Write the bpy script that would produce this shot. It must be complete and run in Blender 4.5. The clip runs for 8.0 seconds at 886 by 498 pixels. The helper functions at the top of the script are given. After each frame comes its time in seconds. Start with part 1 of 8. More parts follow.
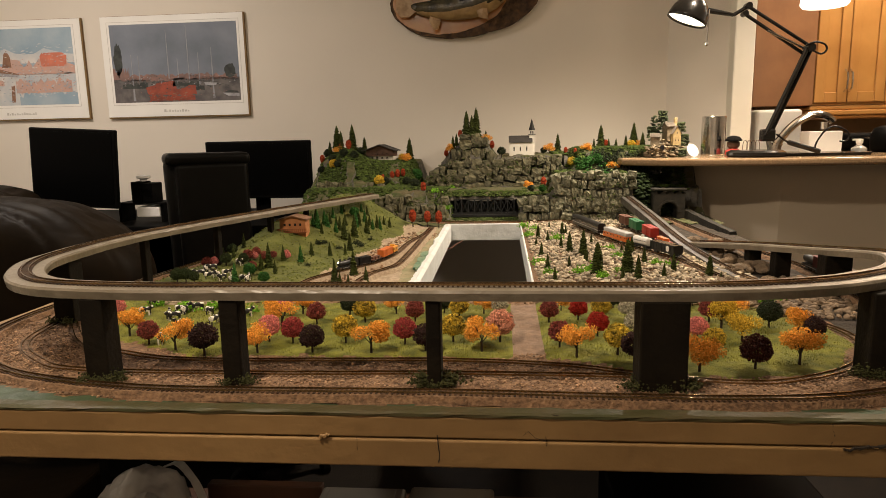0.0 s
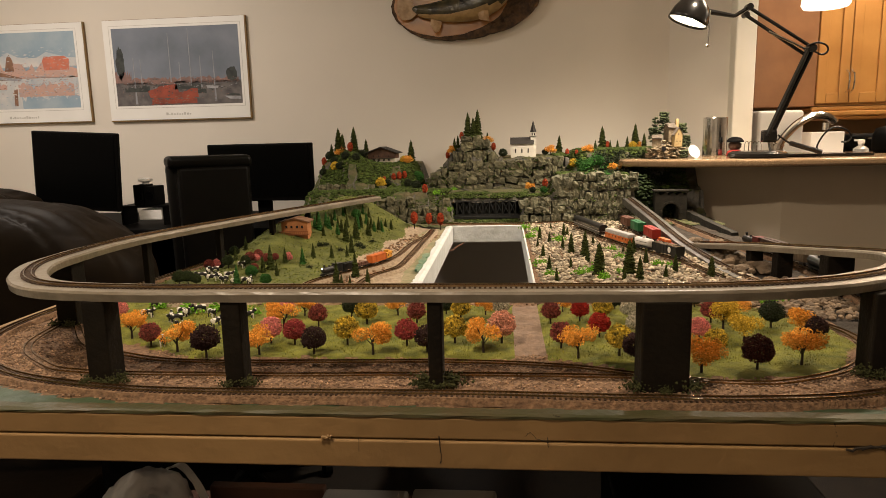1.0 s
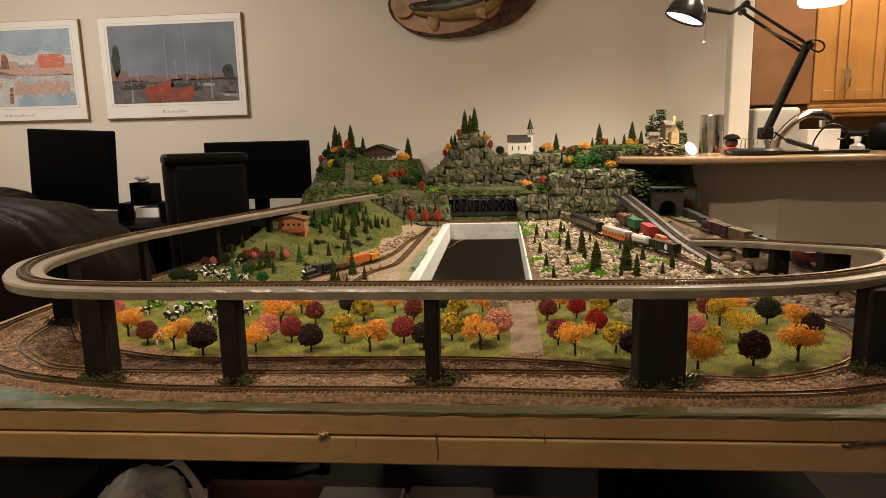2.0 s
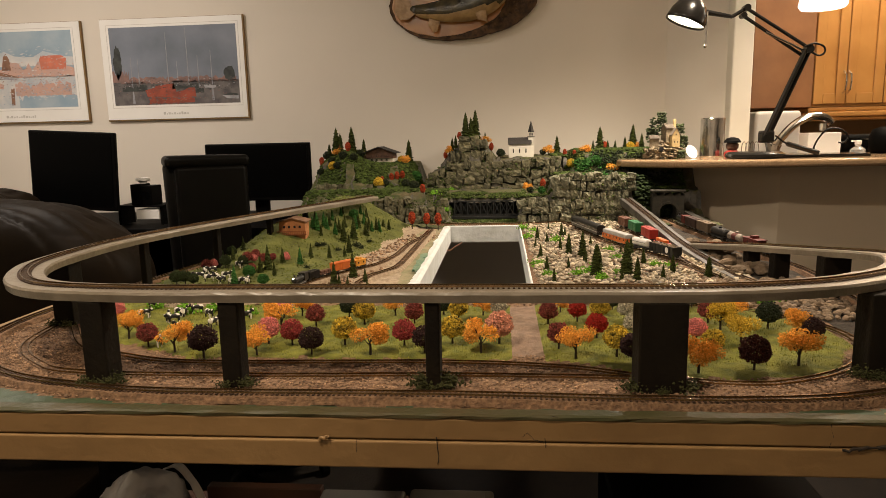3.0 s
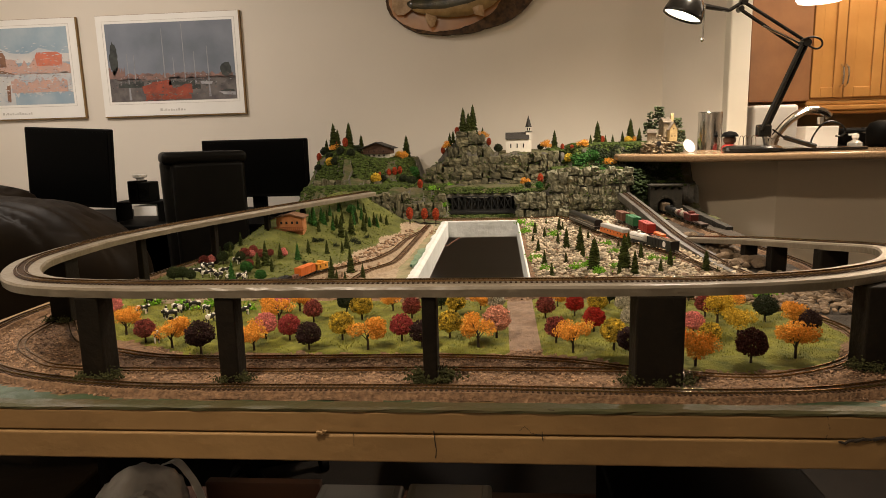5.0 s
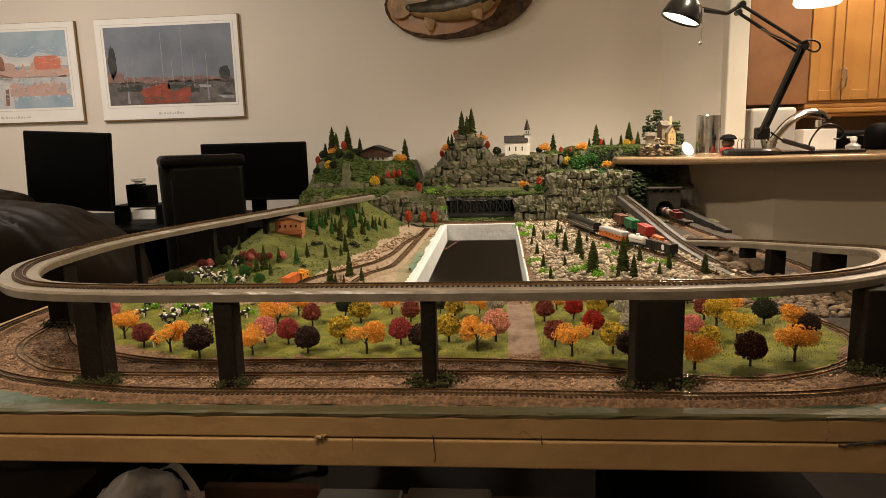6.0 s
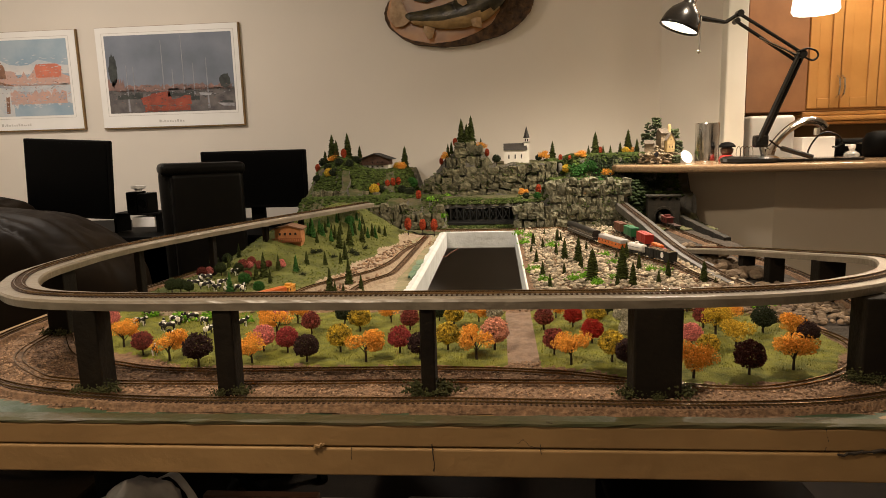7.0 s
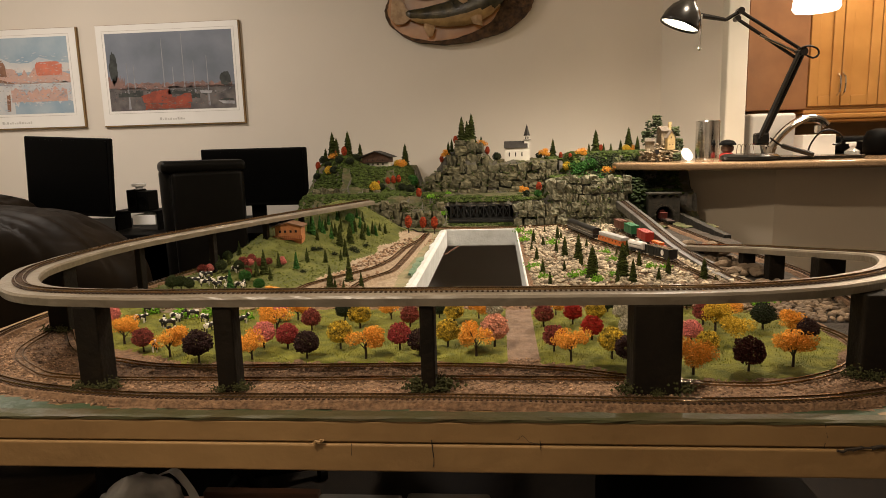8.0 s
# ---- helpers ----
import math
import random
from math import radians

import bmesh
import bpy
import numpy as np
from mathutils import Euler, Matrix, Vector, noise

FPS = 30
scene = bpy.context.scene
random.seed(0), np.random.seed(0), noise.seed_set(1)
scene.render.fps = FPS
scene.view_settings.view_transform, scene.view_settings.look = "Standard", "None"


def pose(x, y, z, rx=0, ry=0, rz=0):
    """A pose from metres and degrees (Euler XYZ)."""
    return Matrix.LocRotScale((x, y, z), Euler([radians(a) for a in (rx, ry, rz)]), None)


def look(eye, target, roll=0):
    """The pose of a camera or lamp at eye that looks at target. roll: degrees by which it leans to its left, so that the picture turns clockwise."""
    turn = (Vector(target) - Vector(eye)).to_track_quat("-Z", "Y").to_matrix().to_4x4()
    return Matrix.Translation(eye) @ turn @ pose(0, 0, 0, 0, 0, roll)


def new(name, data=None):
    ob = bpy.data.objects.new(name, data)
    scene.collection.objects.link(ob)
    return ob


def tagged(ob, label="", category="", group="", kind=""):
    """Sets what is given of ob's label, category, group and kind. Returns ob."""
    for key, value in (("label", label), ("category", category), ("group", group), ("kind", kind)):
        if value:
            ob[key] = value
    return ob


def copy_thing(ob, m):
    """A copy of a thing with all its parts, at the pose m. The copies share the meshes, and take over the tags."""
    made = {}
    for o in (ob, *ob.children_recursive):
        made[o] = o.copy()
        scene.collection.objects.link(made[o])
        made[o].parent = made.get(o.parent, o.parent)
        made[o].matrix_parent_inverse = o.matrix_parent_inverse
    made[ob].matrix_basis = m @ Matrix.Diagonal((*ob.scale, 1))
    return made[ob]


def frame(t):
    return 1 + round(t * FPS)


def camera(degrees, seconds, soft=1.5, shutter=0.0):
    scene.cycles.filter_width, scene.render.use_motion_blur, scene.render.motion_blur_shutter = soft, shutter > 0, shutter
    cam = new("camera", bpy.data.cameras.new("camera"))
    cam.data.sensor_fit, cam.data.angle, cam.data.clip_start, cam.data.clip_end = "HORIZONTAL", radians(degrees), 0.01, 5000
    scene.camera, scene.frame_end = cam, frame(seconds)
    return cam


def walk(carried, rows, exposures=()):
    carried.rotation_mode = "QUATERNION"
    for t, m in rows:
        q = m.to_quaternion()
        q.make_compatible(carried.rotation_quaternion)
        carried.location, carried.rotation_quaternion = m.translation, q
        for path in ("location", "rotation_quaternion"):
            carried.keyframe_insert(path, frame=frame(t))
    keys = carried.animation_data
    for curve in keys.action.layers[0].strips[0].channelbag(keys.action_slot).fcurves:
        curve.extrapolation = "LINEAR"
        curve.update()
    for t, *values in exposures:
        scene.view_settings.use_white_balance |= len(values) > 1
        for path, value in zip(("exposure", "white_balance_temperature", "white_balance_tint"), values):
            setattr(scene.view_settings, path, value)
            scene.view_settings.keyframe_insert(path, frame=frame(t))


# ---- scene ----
PATH = [
    (0, look((0.0, -0.001, 1.18), (-0.178, 1.962, 0.841), -1.2)),
    (0.5, look((0.0, -0.002, 1.181), (-0.182, 1.962, 0.853), -1.2)),
    (1, look((0.001, -0.002, 1.179), (-0.183, 1.961, 0.847), -1.4)),
    (1.5, look((0.002, -0.002, 1.178), (-0.175, 1.961, 0.839), -1.5)),
    (3, look((0.001, -0.002, 1.18), (-0.176, 1.962, 0.847), -1.3)),
    (3.5, look((0.001, -0.002, 1.181), (-0.175, 1.963, 0.854), -1.2)),
    (4, look((0.002, -0.002, 1.179), (-0.172, 1.962, 0.847), -1.4)),
    (4.5, look((0.003, -0.002, 1.178), (-0.171, 1.961, 0.832), -1.5)),
    (6, look((0.003, -0.001, 1.179), (-0.166, 1.963, 0.842), -1.6)),
    (6.5, look((0.004, -0.002, 1.181), (-0.167, 1.964, 0.857), -1.5)),
    (7, look((0.004, -0.002, 1.181), (-0.164, 1.966, 0.865), -1.6)),
    (7.5, look((0.004, -0.002, 1.179), (-0.165, 1.966, 0.861), -1.6)),
    (8, look((0.005, -0.003, 1.179), (-0.165, 1.964, 0.858), -1.6)),
]
cam = camera(67.9, 8.0, soft=0.7)
walk(cam, PATH)

# ---- light ----
world = bpy.data.worlds.new("world")
scene.world = world
world.use_nodes = True
world.node_tree.nodes["Background"].inputs[0].default_value = (1.0, 0.8, 0.6, 1)
world.node_tree.nodes["Background"].inputs[1].default_value = 0.004
scene.view_settings.exposure = 0.0


def lamp_at(name, kind, at, target, power, size, colour):
    data = bpy.data.lights.new(name, kind)
    data.energy, data.color = power, colour
    if kind == "AREA":
        data.size = size
    else:
        data.shadow_soft_size = size
    ob = new(name, data)
    ob.matrix_world = look(at, target)
    return ob


WARM = (1.0, 0.81, 0.60)
# Unseen area light, set to brighten the left part of the wall.
lamp_at("ceiling_light_source", "AREA", (-1.8, 1.7, 2.34), (-1.75, 1.75, 0.0), 25, 0.30, (1.0, 0.88, 0.77))
lamp_at("front_light_source", "AREA", (-0.60, 0.18, 2.34), (-0.60, 0.2, 0.0), 27, 0.14, WARM)
downlight = lamp_at("downlight_source", "SPOT", (0.85, 1.9, 2.345), (0.62, 1.70, 0.89), 182, 0.05, WARM)
downlight.data.spot_size, downlight.data.spot_blend = radians(121), 0.75
# Unseen area light, added to brighten the kitchen cabinets and counter.
lamp_at("kitchen_light_source", "AREA", (1.7, 2.9, 2.36), (1.6, 3.0, 0.0), 40, 0.5, WARM)
lamp_at("pendant_light_source", "POINT", (1.39, 2.40, 1.52), (0, 0, 0), 5.0, 0.05, WARM)
# Unseen point light, placed from the tree shadows on the back wall.
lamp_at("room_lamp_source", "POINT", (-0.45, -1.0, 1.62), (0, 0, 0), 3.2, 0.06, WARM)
desk_spot = lamp_at("desk_lamp_source", "SPOT", (0.600, 2.28, 1.520), (0.42, 2.20, 0.955), 21, 0.03, (1.0, 0.86, 0.70))
desk_spot.data.spot_size, desk_spot.data.spot_blend = radians(162), 0.9


# ---- materials ----
def mat(name, c1, c2=None, rough=0.7, scale=30.0, bump=0.2, bscale=None, metal=0.0, island=0.0, spec=0.5, detail=6.0, emit=0.0):
    m = bpy.data.materials.new(name)
    m.use_nodes = True
    nt = m.node_tree
    b = nt.nodes["Principled BSDF"]
    b.inputs["Roughness"].default_value = rough
    b.inputs["Metallic"].default_value = metal
    b.inputs["Specular IOR Level"].default_value = spec
    c2 = c2 or tuple(0.75 * k for k in c1)
    geo = nt.nodes.new("ShaderNodeTexCoord")
    n1 = nt.nodes.new("ShaderNodeTexNoise")
    n1.inputs["Scale"].default_value, n1.inputs["Detail"].default_value = scale, detail
    nt.links.new(geo.outputs["Object"], n1.inputs["Vector"])
    ramp = nt.nodes.new("ShaderNodeValToRGB")
    ramp.color_ramp.elements[0].position, ramp.color_ramp.elements[1].position = 0.32, 0.68
    ramp.color_ramp.elements[0].color, ramp.color_ramp.elements[1].color = (*c2, 1), (*c1, 1)
    nt.links.new(n1.outputs["Fac"], ramp.inputs["Fac"])
    out = ramp.outputs["Color"]
    if island:
        g = nt.nodes.new("ShaderNodeNewGeometry")
        mul = nt.nodes.new("ShaderNodeMapRange")
        mul.inputs["To Min"].default_value, mul.inputs["To Max"].default_value = 1 - island, 1 + island
        nt.links.new(g.outputs["Random Per Island"], mul.inputs["Value"])
        hsv = nt.nodes.new("ShaderNodeHueSaturation")
        nt.links.new(mul.outputs["Result"], hsv.inputs["Value"])
        nt.links.new(out, hsv.inputs["Color"])
        out = hsv.outputs["Color"]
    nt.links.new(out, b.inputs["Base Color"])
    if bump:
        n2 = nt.nodes.new("ShaderNodeTexNoise")
        n2.inputs["Scale"].default_value, n2.inputs["Detail"].default_value = bscale or scale * 5, 5.0
        nt.links.new(geo.outputs["Object"], n2.inputs["Vector"])
        bp = nt.nodes.new("ShaderNodeBump")
        bp.inputs["Strength"].default_value, bp.inputs["Distance"].default_value = bump, 0.004
        nt.links.new(n2.outputs["Fac"], bp.inputs["Height"])
        nt.links.new(bp.outputs["Normal"], b.inputs["Normal"])
    if emit:
        b.inputs["Emission Color"].default_value = (*c1, 1)
        b.inputs["Emission Strength"].default_value = emit
    return m


M_WALL = mat("wall_paint", (0.72, 0.66, 0.575), (0.68, 0.62, 0.54), 0.85, 2.0, 0.08, 260)
M_WALL2 = mat("bar_wall_paint", (0.70, 0.60, 0.46), (0.65, 0.55, 0.42), 0.85, 2.0, 0.08, 260)
M_CEIL = mat("ceiling_paint", (0.8, 0.78, 0.74), None, 0.9, 3, 0.1, 200)
M_FLOOR = mat("carpet", (0.016, 0.011, 0.008), (0.009, 0.0065, 0.005), 0.95, 20, 0.5, 400)
M_TRIM = mat("white_trim", (0.82, 0.78, 0.68), (0.76, 0.72, 0.62), 0.5, 5, 0.05)
M_FASCIA = mat("beige_foam_fascia", (0.290, 0.172, 0.066), (0.215, 0.124, 0.046), 0.6, 5, 0.4, 40, detail=9)
M_GREENPAINT = mat("green_paint", (0.056, 0.057, 0.023), (0.075, 0.056, 0.024), 0.52, 14, 0.5, 60, spec=0.3)
M_CORNERPAINT = mat("teal_green_paint", (0.048, 0.078, 0.042), (0.040, 0.058, 0.028), 0.5, 14, 0.5, 60, spec=0.3)
M_DECK = mat("grey_deck", (0.235, 0.200, 0.150), (0.155, 0.128, 0.092), 0.36, 18, 0.3, 120)
M_PILLAR = mat("dark_pillar", (0.0115, 0.0080, 0.0042), (0.0065, 0.0045, 0.0025), 0.75, 25, 0.3, 150, spec=0.15)
M_SLEEPER = mat("brown_sleeper", (0.066, 0.033, 0.013), (0.036, 0.018, 0.008), 0.7, 60, 0.1, island=0.3)
M_SLEEPER2 = mat("dusty_sleeper", (0.20, 0.125, 0.075), (0.12, 0.075, 0.045), 0.8, 60, 0.1, island=0.3)
M_RAIL = mat("nickel_rail", (0.30, 0.20, 0.10), (0.16, 0.10, 0.045), 0.22, 60, 0.05, metal=0.9)
M_BALLAST = mat("ballast", (0.265, 0.152, 0.080), (0.105, 0.058, 0.030), 0.9, 160, 1.0, 320, detail=8)
M_BALLASTSTONE = mat("ballast_stone", (0.34, 0.210, 0.122), (0.14, 0.084, 0.048), 0.9, 60, 0.2, island=0.55)
M_GRASS = mat("static_grass", (0.235, 0.232, 0.026), (0.095, 0.105, 0.012), 0.95, 45, 1.0, 500, detail=10)
# Dark grey ramp, its colour lowered further for shade near the bar.
M_RAMP = mat("dark_ramp", (0.095, 0.088, 0.076), (0.05, 0.046, 0.040), 0.4, 20, 0.3, 120)
# Brown ground with the shade along the bar side put into its colour.
M_SHADEGROUND = mat("shaded_ground", (0.045, 0.032, 0.021), (0.022, 0.016, 0.010), 0.95, 60, 0.8, 250)
M_BACKSPLASH = mat("dark_backsplash", (0.19, 0.115, 0.045), (0.14, 0.08, 0.03), 0.5, 6, 0.1)
M_GRAVELPALE = mat("pale_gravel", (0.46, 0.36, 0.25), (0.29, 0.215, 0.145), 0.9, 110, 1.0, 300, detail=8)
M_SAND = mat("sandy_bank", (0.34, 0.28, 0.17), (0.20, 0.20, 0.10), 0.85, 30, 0.5, 200)
M_HILL = mat("hill_turf", (0.155, 0.165, 0.034), (0.080, 0.092, 0.018), 0.95, 30, 1.0, 400, detail=10)
M_DIRT = mat("dirt_path", (0.28, 0.19, 0.13), (0.18, 0.12, 0.085), 0.95, 90, 0.8, 400)
M_WHITEFOAM = mat("white_foam", (0.74, 0.76, 0.76), (0.62, 0.64, 0.62), 0.6, 25, 0.5, 60)
M_TEAL = mat("teal_paint", (0.10, 0.20, 0.13), (0.22, 0.28, 0.18), 0.6, 60, 0.3)
M_BLACK = mat("black_plastic", (0.0022, 0.0020, 0.0018), None, 0.6, 20, 0.05, 200, spec=0.06)
M_SCREEN = mat("screen_glass", (0.0015, 0.0015, 0.0015), None, 0.35, 5, 0, spec=0.06)
M_LEATHER = mat("black_leather", (0.0045, 0.004, 0.003), (0.003, 0.0025, 0.002), 0.42, 20, 0.12, 60, spec=0.09)
M_BROWNLEATHER = mat("brown_leather", (0.011, 0.0068, 0.0032), (0.006, 0.0037, 0.0018), 0.56, 9, 0.25, 30, spec=0.08)
M_OAK = mat("oak_cabinet", (0.54, 0.27, 0.075), (0.43, 0.20, 0.05), 0.42, 6, 0.1, 60)
M_WALNUT = mat("dark_shelf_wood", (0.10, 0.040, 0.018), (0.06, 0.024, 0.011), 0.5, 7, 0.1, 60)
M_OAKDARK = mat("oak_side", (0.33, 0.15, 0.06), (0.22, 0.10, 0.04), 0.5, 7, 0.1, 60)
M_CHROME = mat("chrome", (0.75, 0.73, 0.70), None, 0.16, 30, 0, metal=1.0)
M_WHITE = mat("white_plastic", (0.84, 0.82, 0.78), (0.80, 0.78, 0.74), 0.4, 10, 0.02)
M_GRANITE = mat("granite_counter", (0.35, 0.235, 0.135), (0.15, 0.095, 0.054), 0.14, 300, 0.02, detail=9)
M_BULB = mat("bulb", (1.0, 0.9, 0.7), (1.0, 0.9, 0.7), 0.5, 1, 0, emit=24.0)
M_BARK = mat("bark", (0.045, 0.028, 0.018), (0.025, 0.016, 0.010), 0.9, 200, 0.4)
# Near-black that paints the shade inside the bridge gap and the tunnel.
M_CAVE = mat("cave_shade", (0.02, 0.018, 0.015), None, 0.95, 20, 0.3)


# ---- mesh helpers ----
def finish(name, bm, material, smooth=False):
    me = bpy.data.meshes.new(name)
    bm.to_mesh(me)
    bm.free()
    if material:
        me.materials.append(material)
    if smooth:
        me.polygons.foreach_set("use_smooth", [True] * len(me.polygons))
    return me


def part(name, bm, material, parent=None, label="", smooth=False):
    ob = new(name, finish(name, bm, material, smooth))
    if parent:
        ob.parent = parent
    if label:
        ob["label"] = label
    return ob


def from_lists(name, verts, faces, material, parent=None, label="", smooth=False):
    me = bpy.data.meshes.new(name)
    me.from_pydata(verts, [], faces)
    me.materials.append(material)
    if smooth:
        me.polygons.foreach_set("use_smooth", [True] * len(me.polygons))
    ob = new(name, me)
    if parent:
        ob.parent = parent
    if label:
        ob["label"] = label
    return ob


def thing(name, at, label, category, group="", rz=0.0):
    ob = new(name)
    ob.empty_display_size = 0.02
    ob.matrix_world = pose(*at, 0, 0, rz)
    return tagged(ob, label, category, group)


def box(bm, x0, x1, y0, y1, z0, z1, bev=0.0, m=None):
    r = bmesh.ops.create_cube(bm, size=1.0, matrix=Matrix.Translation(((x0 + x1) / 2, (y0 + y1) / 2, (z0 + z1) / 2)) @ Matrix.Diagonal((x1 - x0, y1 - y0, z1 - z0, 1)))
    vs = r["verts"]
    if bev:
        es = list({e for v in vs for e in v.link_edges})
        q = bmesh.ops.bevel(bm, geom=es, offset=bev, segments=2, profile=0.5, affect="EDGES")
        vs = list({v for f in q["faces"] for v in f.verts} | {v for v in vs if v.is_valid})
    if m is not None:
        bmesh.ops.transform(bm, matrix=m, verts=vs)
    return vs


def cyl(bm, p, q, r0, r1=None, seg=12):
    p, q = Vector(p), Vector(q)
    d = q - p
    m = Matrix.Translation((p + q) / 2) @ d.to_track_quat("Z", "Y").to_matrix().to_4x4()
    return bmesh.ops.create_cone(bm, cap_ends=True, segments=seg, radius1=r0, radius2=r0 if r1 is None else r1, depth=d.length, matrix=m)["verts"]


def lathe(bm, prof, at=(0, 0, 0), seg=24, m=None):
    rings = []
    for r, z in prof:
        rings.append([bm.verts.new((at[0] + r * math.cos(2 * math.pi * k / seg), at[1] + r * math.sin(2 * math.pi * k / seg), at[2] + z)) for k in range(seg)])
    for a, b in zip(rings, rings[1:]):
        for k in range(seg):
            bm.faces.new((a[k], a[(k + 1) % seg], b[(k + 1) % seg], b[k]))
    bm.faces.new(list(reversed(rings[0])))
    bm.faces.new(rings[-1])
    if m is not None:
        bmesh.ops.transform(bm, matrix=m, verts=[v for r in rings for v in r])


def B():
    return bmesh.new()


def structure(ob, label="", category=""):
    return tagged(ob, label, category, "", "structure")


def spline(pts, step=0.01):
    """Points at even steps along a smooth curve through pts."""
    P = [Vector(p) for p in pts]
    P = [2 * P[0] - P[1]] + P + [2 * P[-1] - P[-2]]
    fine = []
    for a, b, c, d in zip(P, P[1:], P[2:], P[3:]):
        for k in range(24):
            t = k / 24
            fine.append(0.5 * (2 * b + (c - a) * t + (2 * a - 5 * b + 4 * c - d) * t * t + (3 * b - a - 3 * c + d) * t ** 3))
    fine.append(P[-2])
    out, left = [fine[0]], step
    for a, b in zip(fine, fine[1:]):
        length = (b - a).length
        pos = 0.0
        while length - pos >= left:
            pos += left
            out.append(a.lerp(b, pos / length))
            left = step
        left -= length - pos
    return out


def sweep(bm, pts, prof, jitter=0.0):
    """Sweeps a closed profile of (side, up) pairs along pts; side is to the right of the way."""
    rings = []
    for i, p in enumerate(pts):
        d = (pts[min(i + 1, len(pts) - 1)] - pts[max(i - 1, 0)])
        side = Vector((d.y, -d.x, 0)).normalized()
        rings.append([bm.verts.new(p + side * (u + random.uniform(-jitter, jitter)) + Vector((0, 0, v + random.uniform(-jitter, jitter)))) for u, v in prof])
    n = len(prof)
    for a, b in zip(rings, rings[1:]):
        for k in range(n):
            bm.faces.new((a[k], a[(k + 1) % n], b[(k + 1) % n], b[k]))
    bm.faces.new(list(reversed(rings[0])))
    bm.faces.new(rings[-1])


T = 0.89


def track(label, pts, ballast=True, group="railway tracks", buried=False, bed=None, dusty=False):
    pts = [Vector(p) if len(p) == 3 else Vector((p[0], p[1], T)) for p in pts]
    c = pts[len(pts) // 2]
    th = thing("railway_track", (0, 0, 0), label, "track", group)
    line = spline(pts, 0.006)
    if ballast:
        bm = B()
        sweep(bm, line[::3], [(-0.017, -0.004), (-0.012, 0.0035), (0.012, 0.0035), (0.017, -0.004)], 0.0008)
        part("roadbed", bm, bed or M_BALLAST, th, "brown gravel roadbed")
    lift = Vector((0, 0, -0.0028 if buried else 0.0035))
    bm = B()
    for i in range(0, len(line) - 1):
        p, d = line[i] + lift, (line[i + 1] - line[i]).normalized()
        s = Vector((d.y, -d.x, 0)).normalized() * 0.0085
        f = d * 0.0013
        q = [bm.verts.new(p + a * s + b * f + Vector((0, 0, z))) for z in (0, 0.0014) for a, b in ((-1, -1), (1, -1), (1, 1), (-1, 1))]
        for k in ((4, 5, 6, 7), (0, 1, 5, 4), (1, 2, 6, 5), (2, 3, 7, 6), (3, 0, 4, 7)):
            bm.faces.new([q[j] for j in k])
    tagged(part("sleepers", bm, M_SLEEPER2 if buried or dusty else M_SLEEPER, th, "brown plastic sleepers"), kind="stuff")
    for sd in (-0.0046, 0.0046):
        bm = B()
        sweep(bm, [p + lift for p in line[::2]], [(sd - 0.0008, 0.0014), (sd - 0.0006, 0.0034), (sd + 0.0006, 0.0034), (sd + 0.0008, 0.0014)])
        part("rail", bm, M_RAIL, th, "worn metal rail")
    return th


# ---- room ----
def room():
    WY = 2.95
    bm = B(); box(bm, -2.6, 0.703, WY, WY + 0.1, 0, 2.4)
    structure(part("wall_north", bm, M_WALL), "warm beige painted wall", "wall")
    a, b = Vector((0.703, WY, 0)), Vector((0.91, 2.76, 0))
    bm = B()
    d = (b - a).normalized(); n = Vector((-d.y, d.x, 0)) * 0.12
    vs = [bm.verts.new(v + Vector((0, 0, z))) for z in (0, 2.4) for v in (a, b, b + n, a + n)]
    for k in ((3, 2, 1, 0), (4, 5, 6, 7), (0, 1, 5, 4), (1, 2, 6, 5), (2, 3, 7, 6), (3, 0, 4, 7)):
        bm.faces.new([vs[j] for j in k])
    structure(part("wall_angled", bm, M_WALL), "warm beige angled wall", "wall")
    bm = B(); box(bm, 0.895, 0.973, 2.71, 2.87, 0, 2.4, 0.006)
    structure(part("trim", bm, M_TRIM), "white painted wall end trim", "trim")
    bm = B(); box(bm, -2.6, 3.2, -1.6, 3.9, -0.05, 0)
    structure(part("floor", bm, M_FLOOR), "dark carpet floor", "floor")
    bm = B(); box(bm, -2.6, 3.2, -1.6, 3.9, 2.4, 2.45)
    structure(part("ceiling", bm, M_CEIL), "white ceiling", "ceiling")
    for nm, q in (("wall_west", (-2.7, -2.6, -1.6, 3.9)), ("wall_east", (3.2, 3.3, -1.6, 3.9)), ("wall_south", (-2.7, 3.3, -1.7, -1.6)), ("wall_kitchen", (0.9, 3.3, 3.6, 3.7))):
        bm = B(); box(bm, *q, 0, 2.4)
        structure(part(nm, bm, M_BACKSPLASH if nm == "wall_kitchen" else M_WALL), "dark brown kitchen wall" if nm == "wall_kitchen" else "warm beige painted wall", "wall")
    # bar wall under the counter
    bm = B()
    plan = ((0.966, 2.38), (2.6, 2.38), (2.6, 2.50), (1.01, 2.50), (0.60, 2.72), (0.56, 2.61))
    lo, hi = [[bm.verts.new((x, y, z)) for x, y in plan] for z in (0, 1.063)]
    bm.faces.new(list(reversed(lo))); bm.faces.new(hi)
    for k in range(6):
        bm.faces.new((lo[k], lo[(k + 1) % 6], hi[(k + 1) % 6], hi[k]))
    structure(part("wall_bar", bm, M_WALL2), "beige half wall with an angled end under the bar counter", "wall")


room()


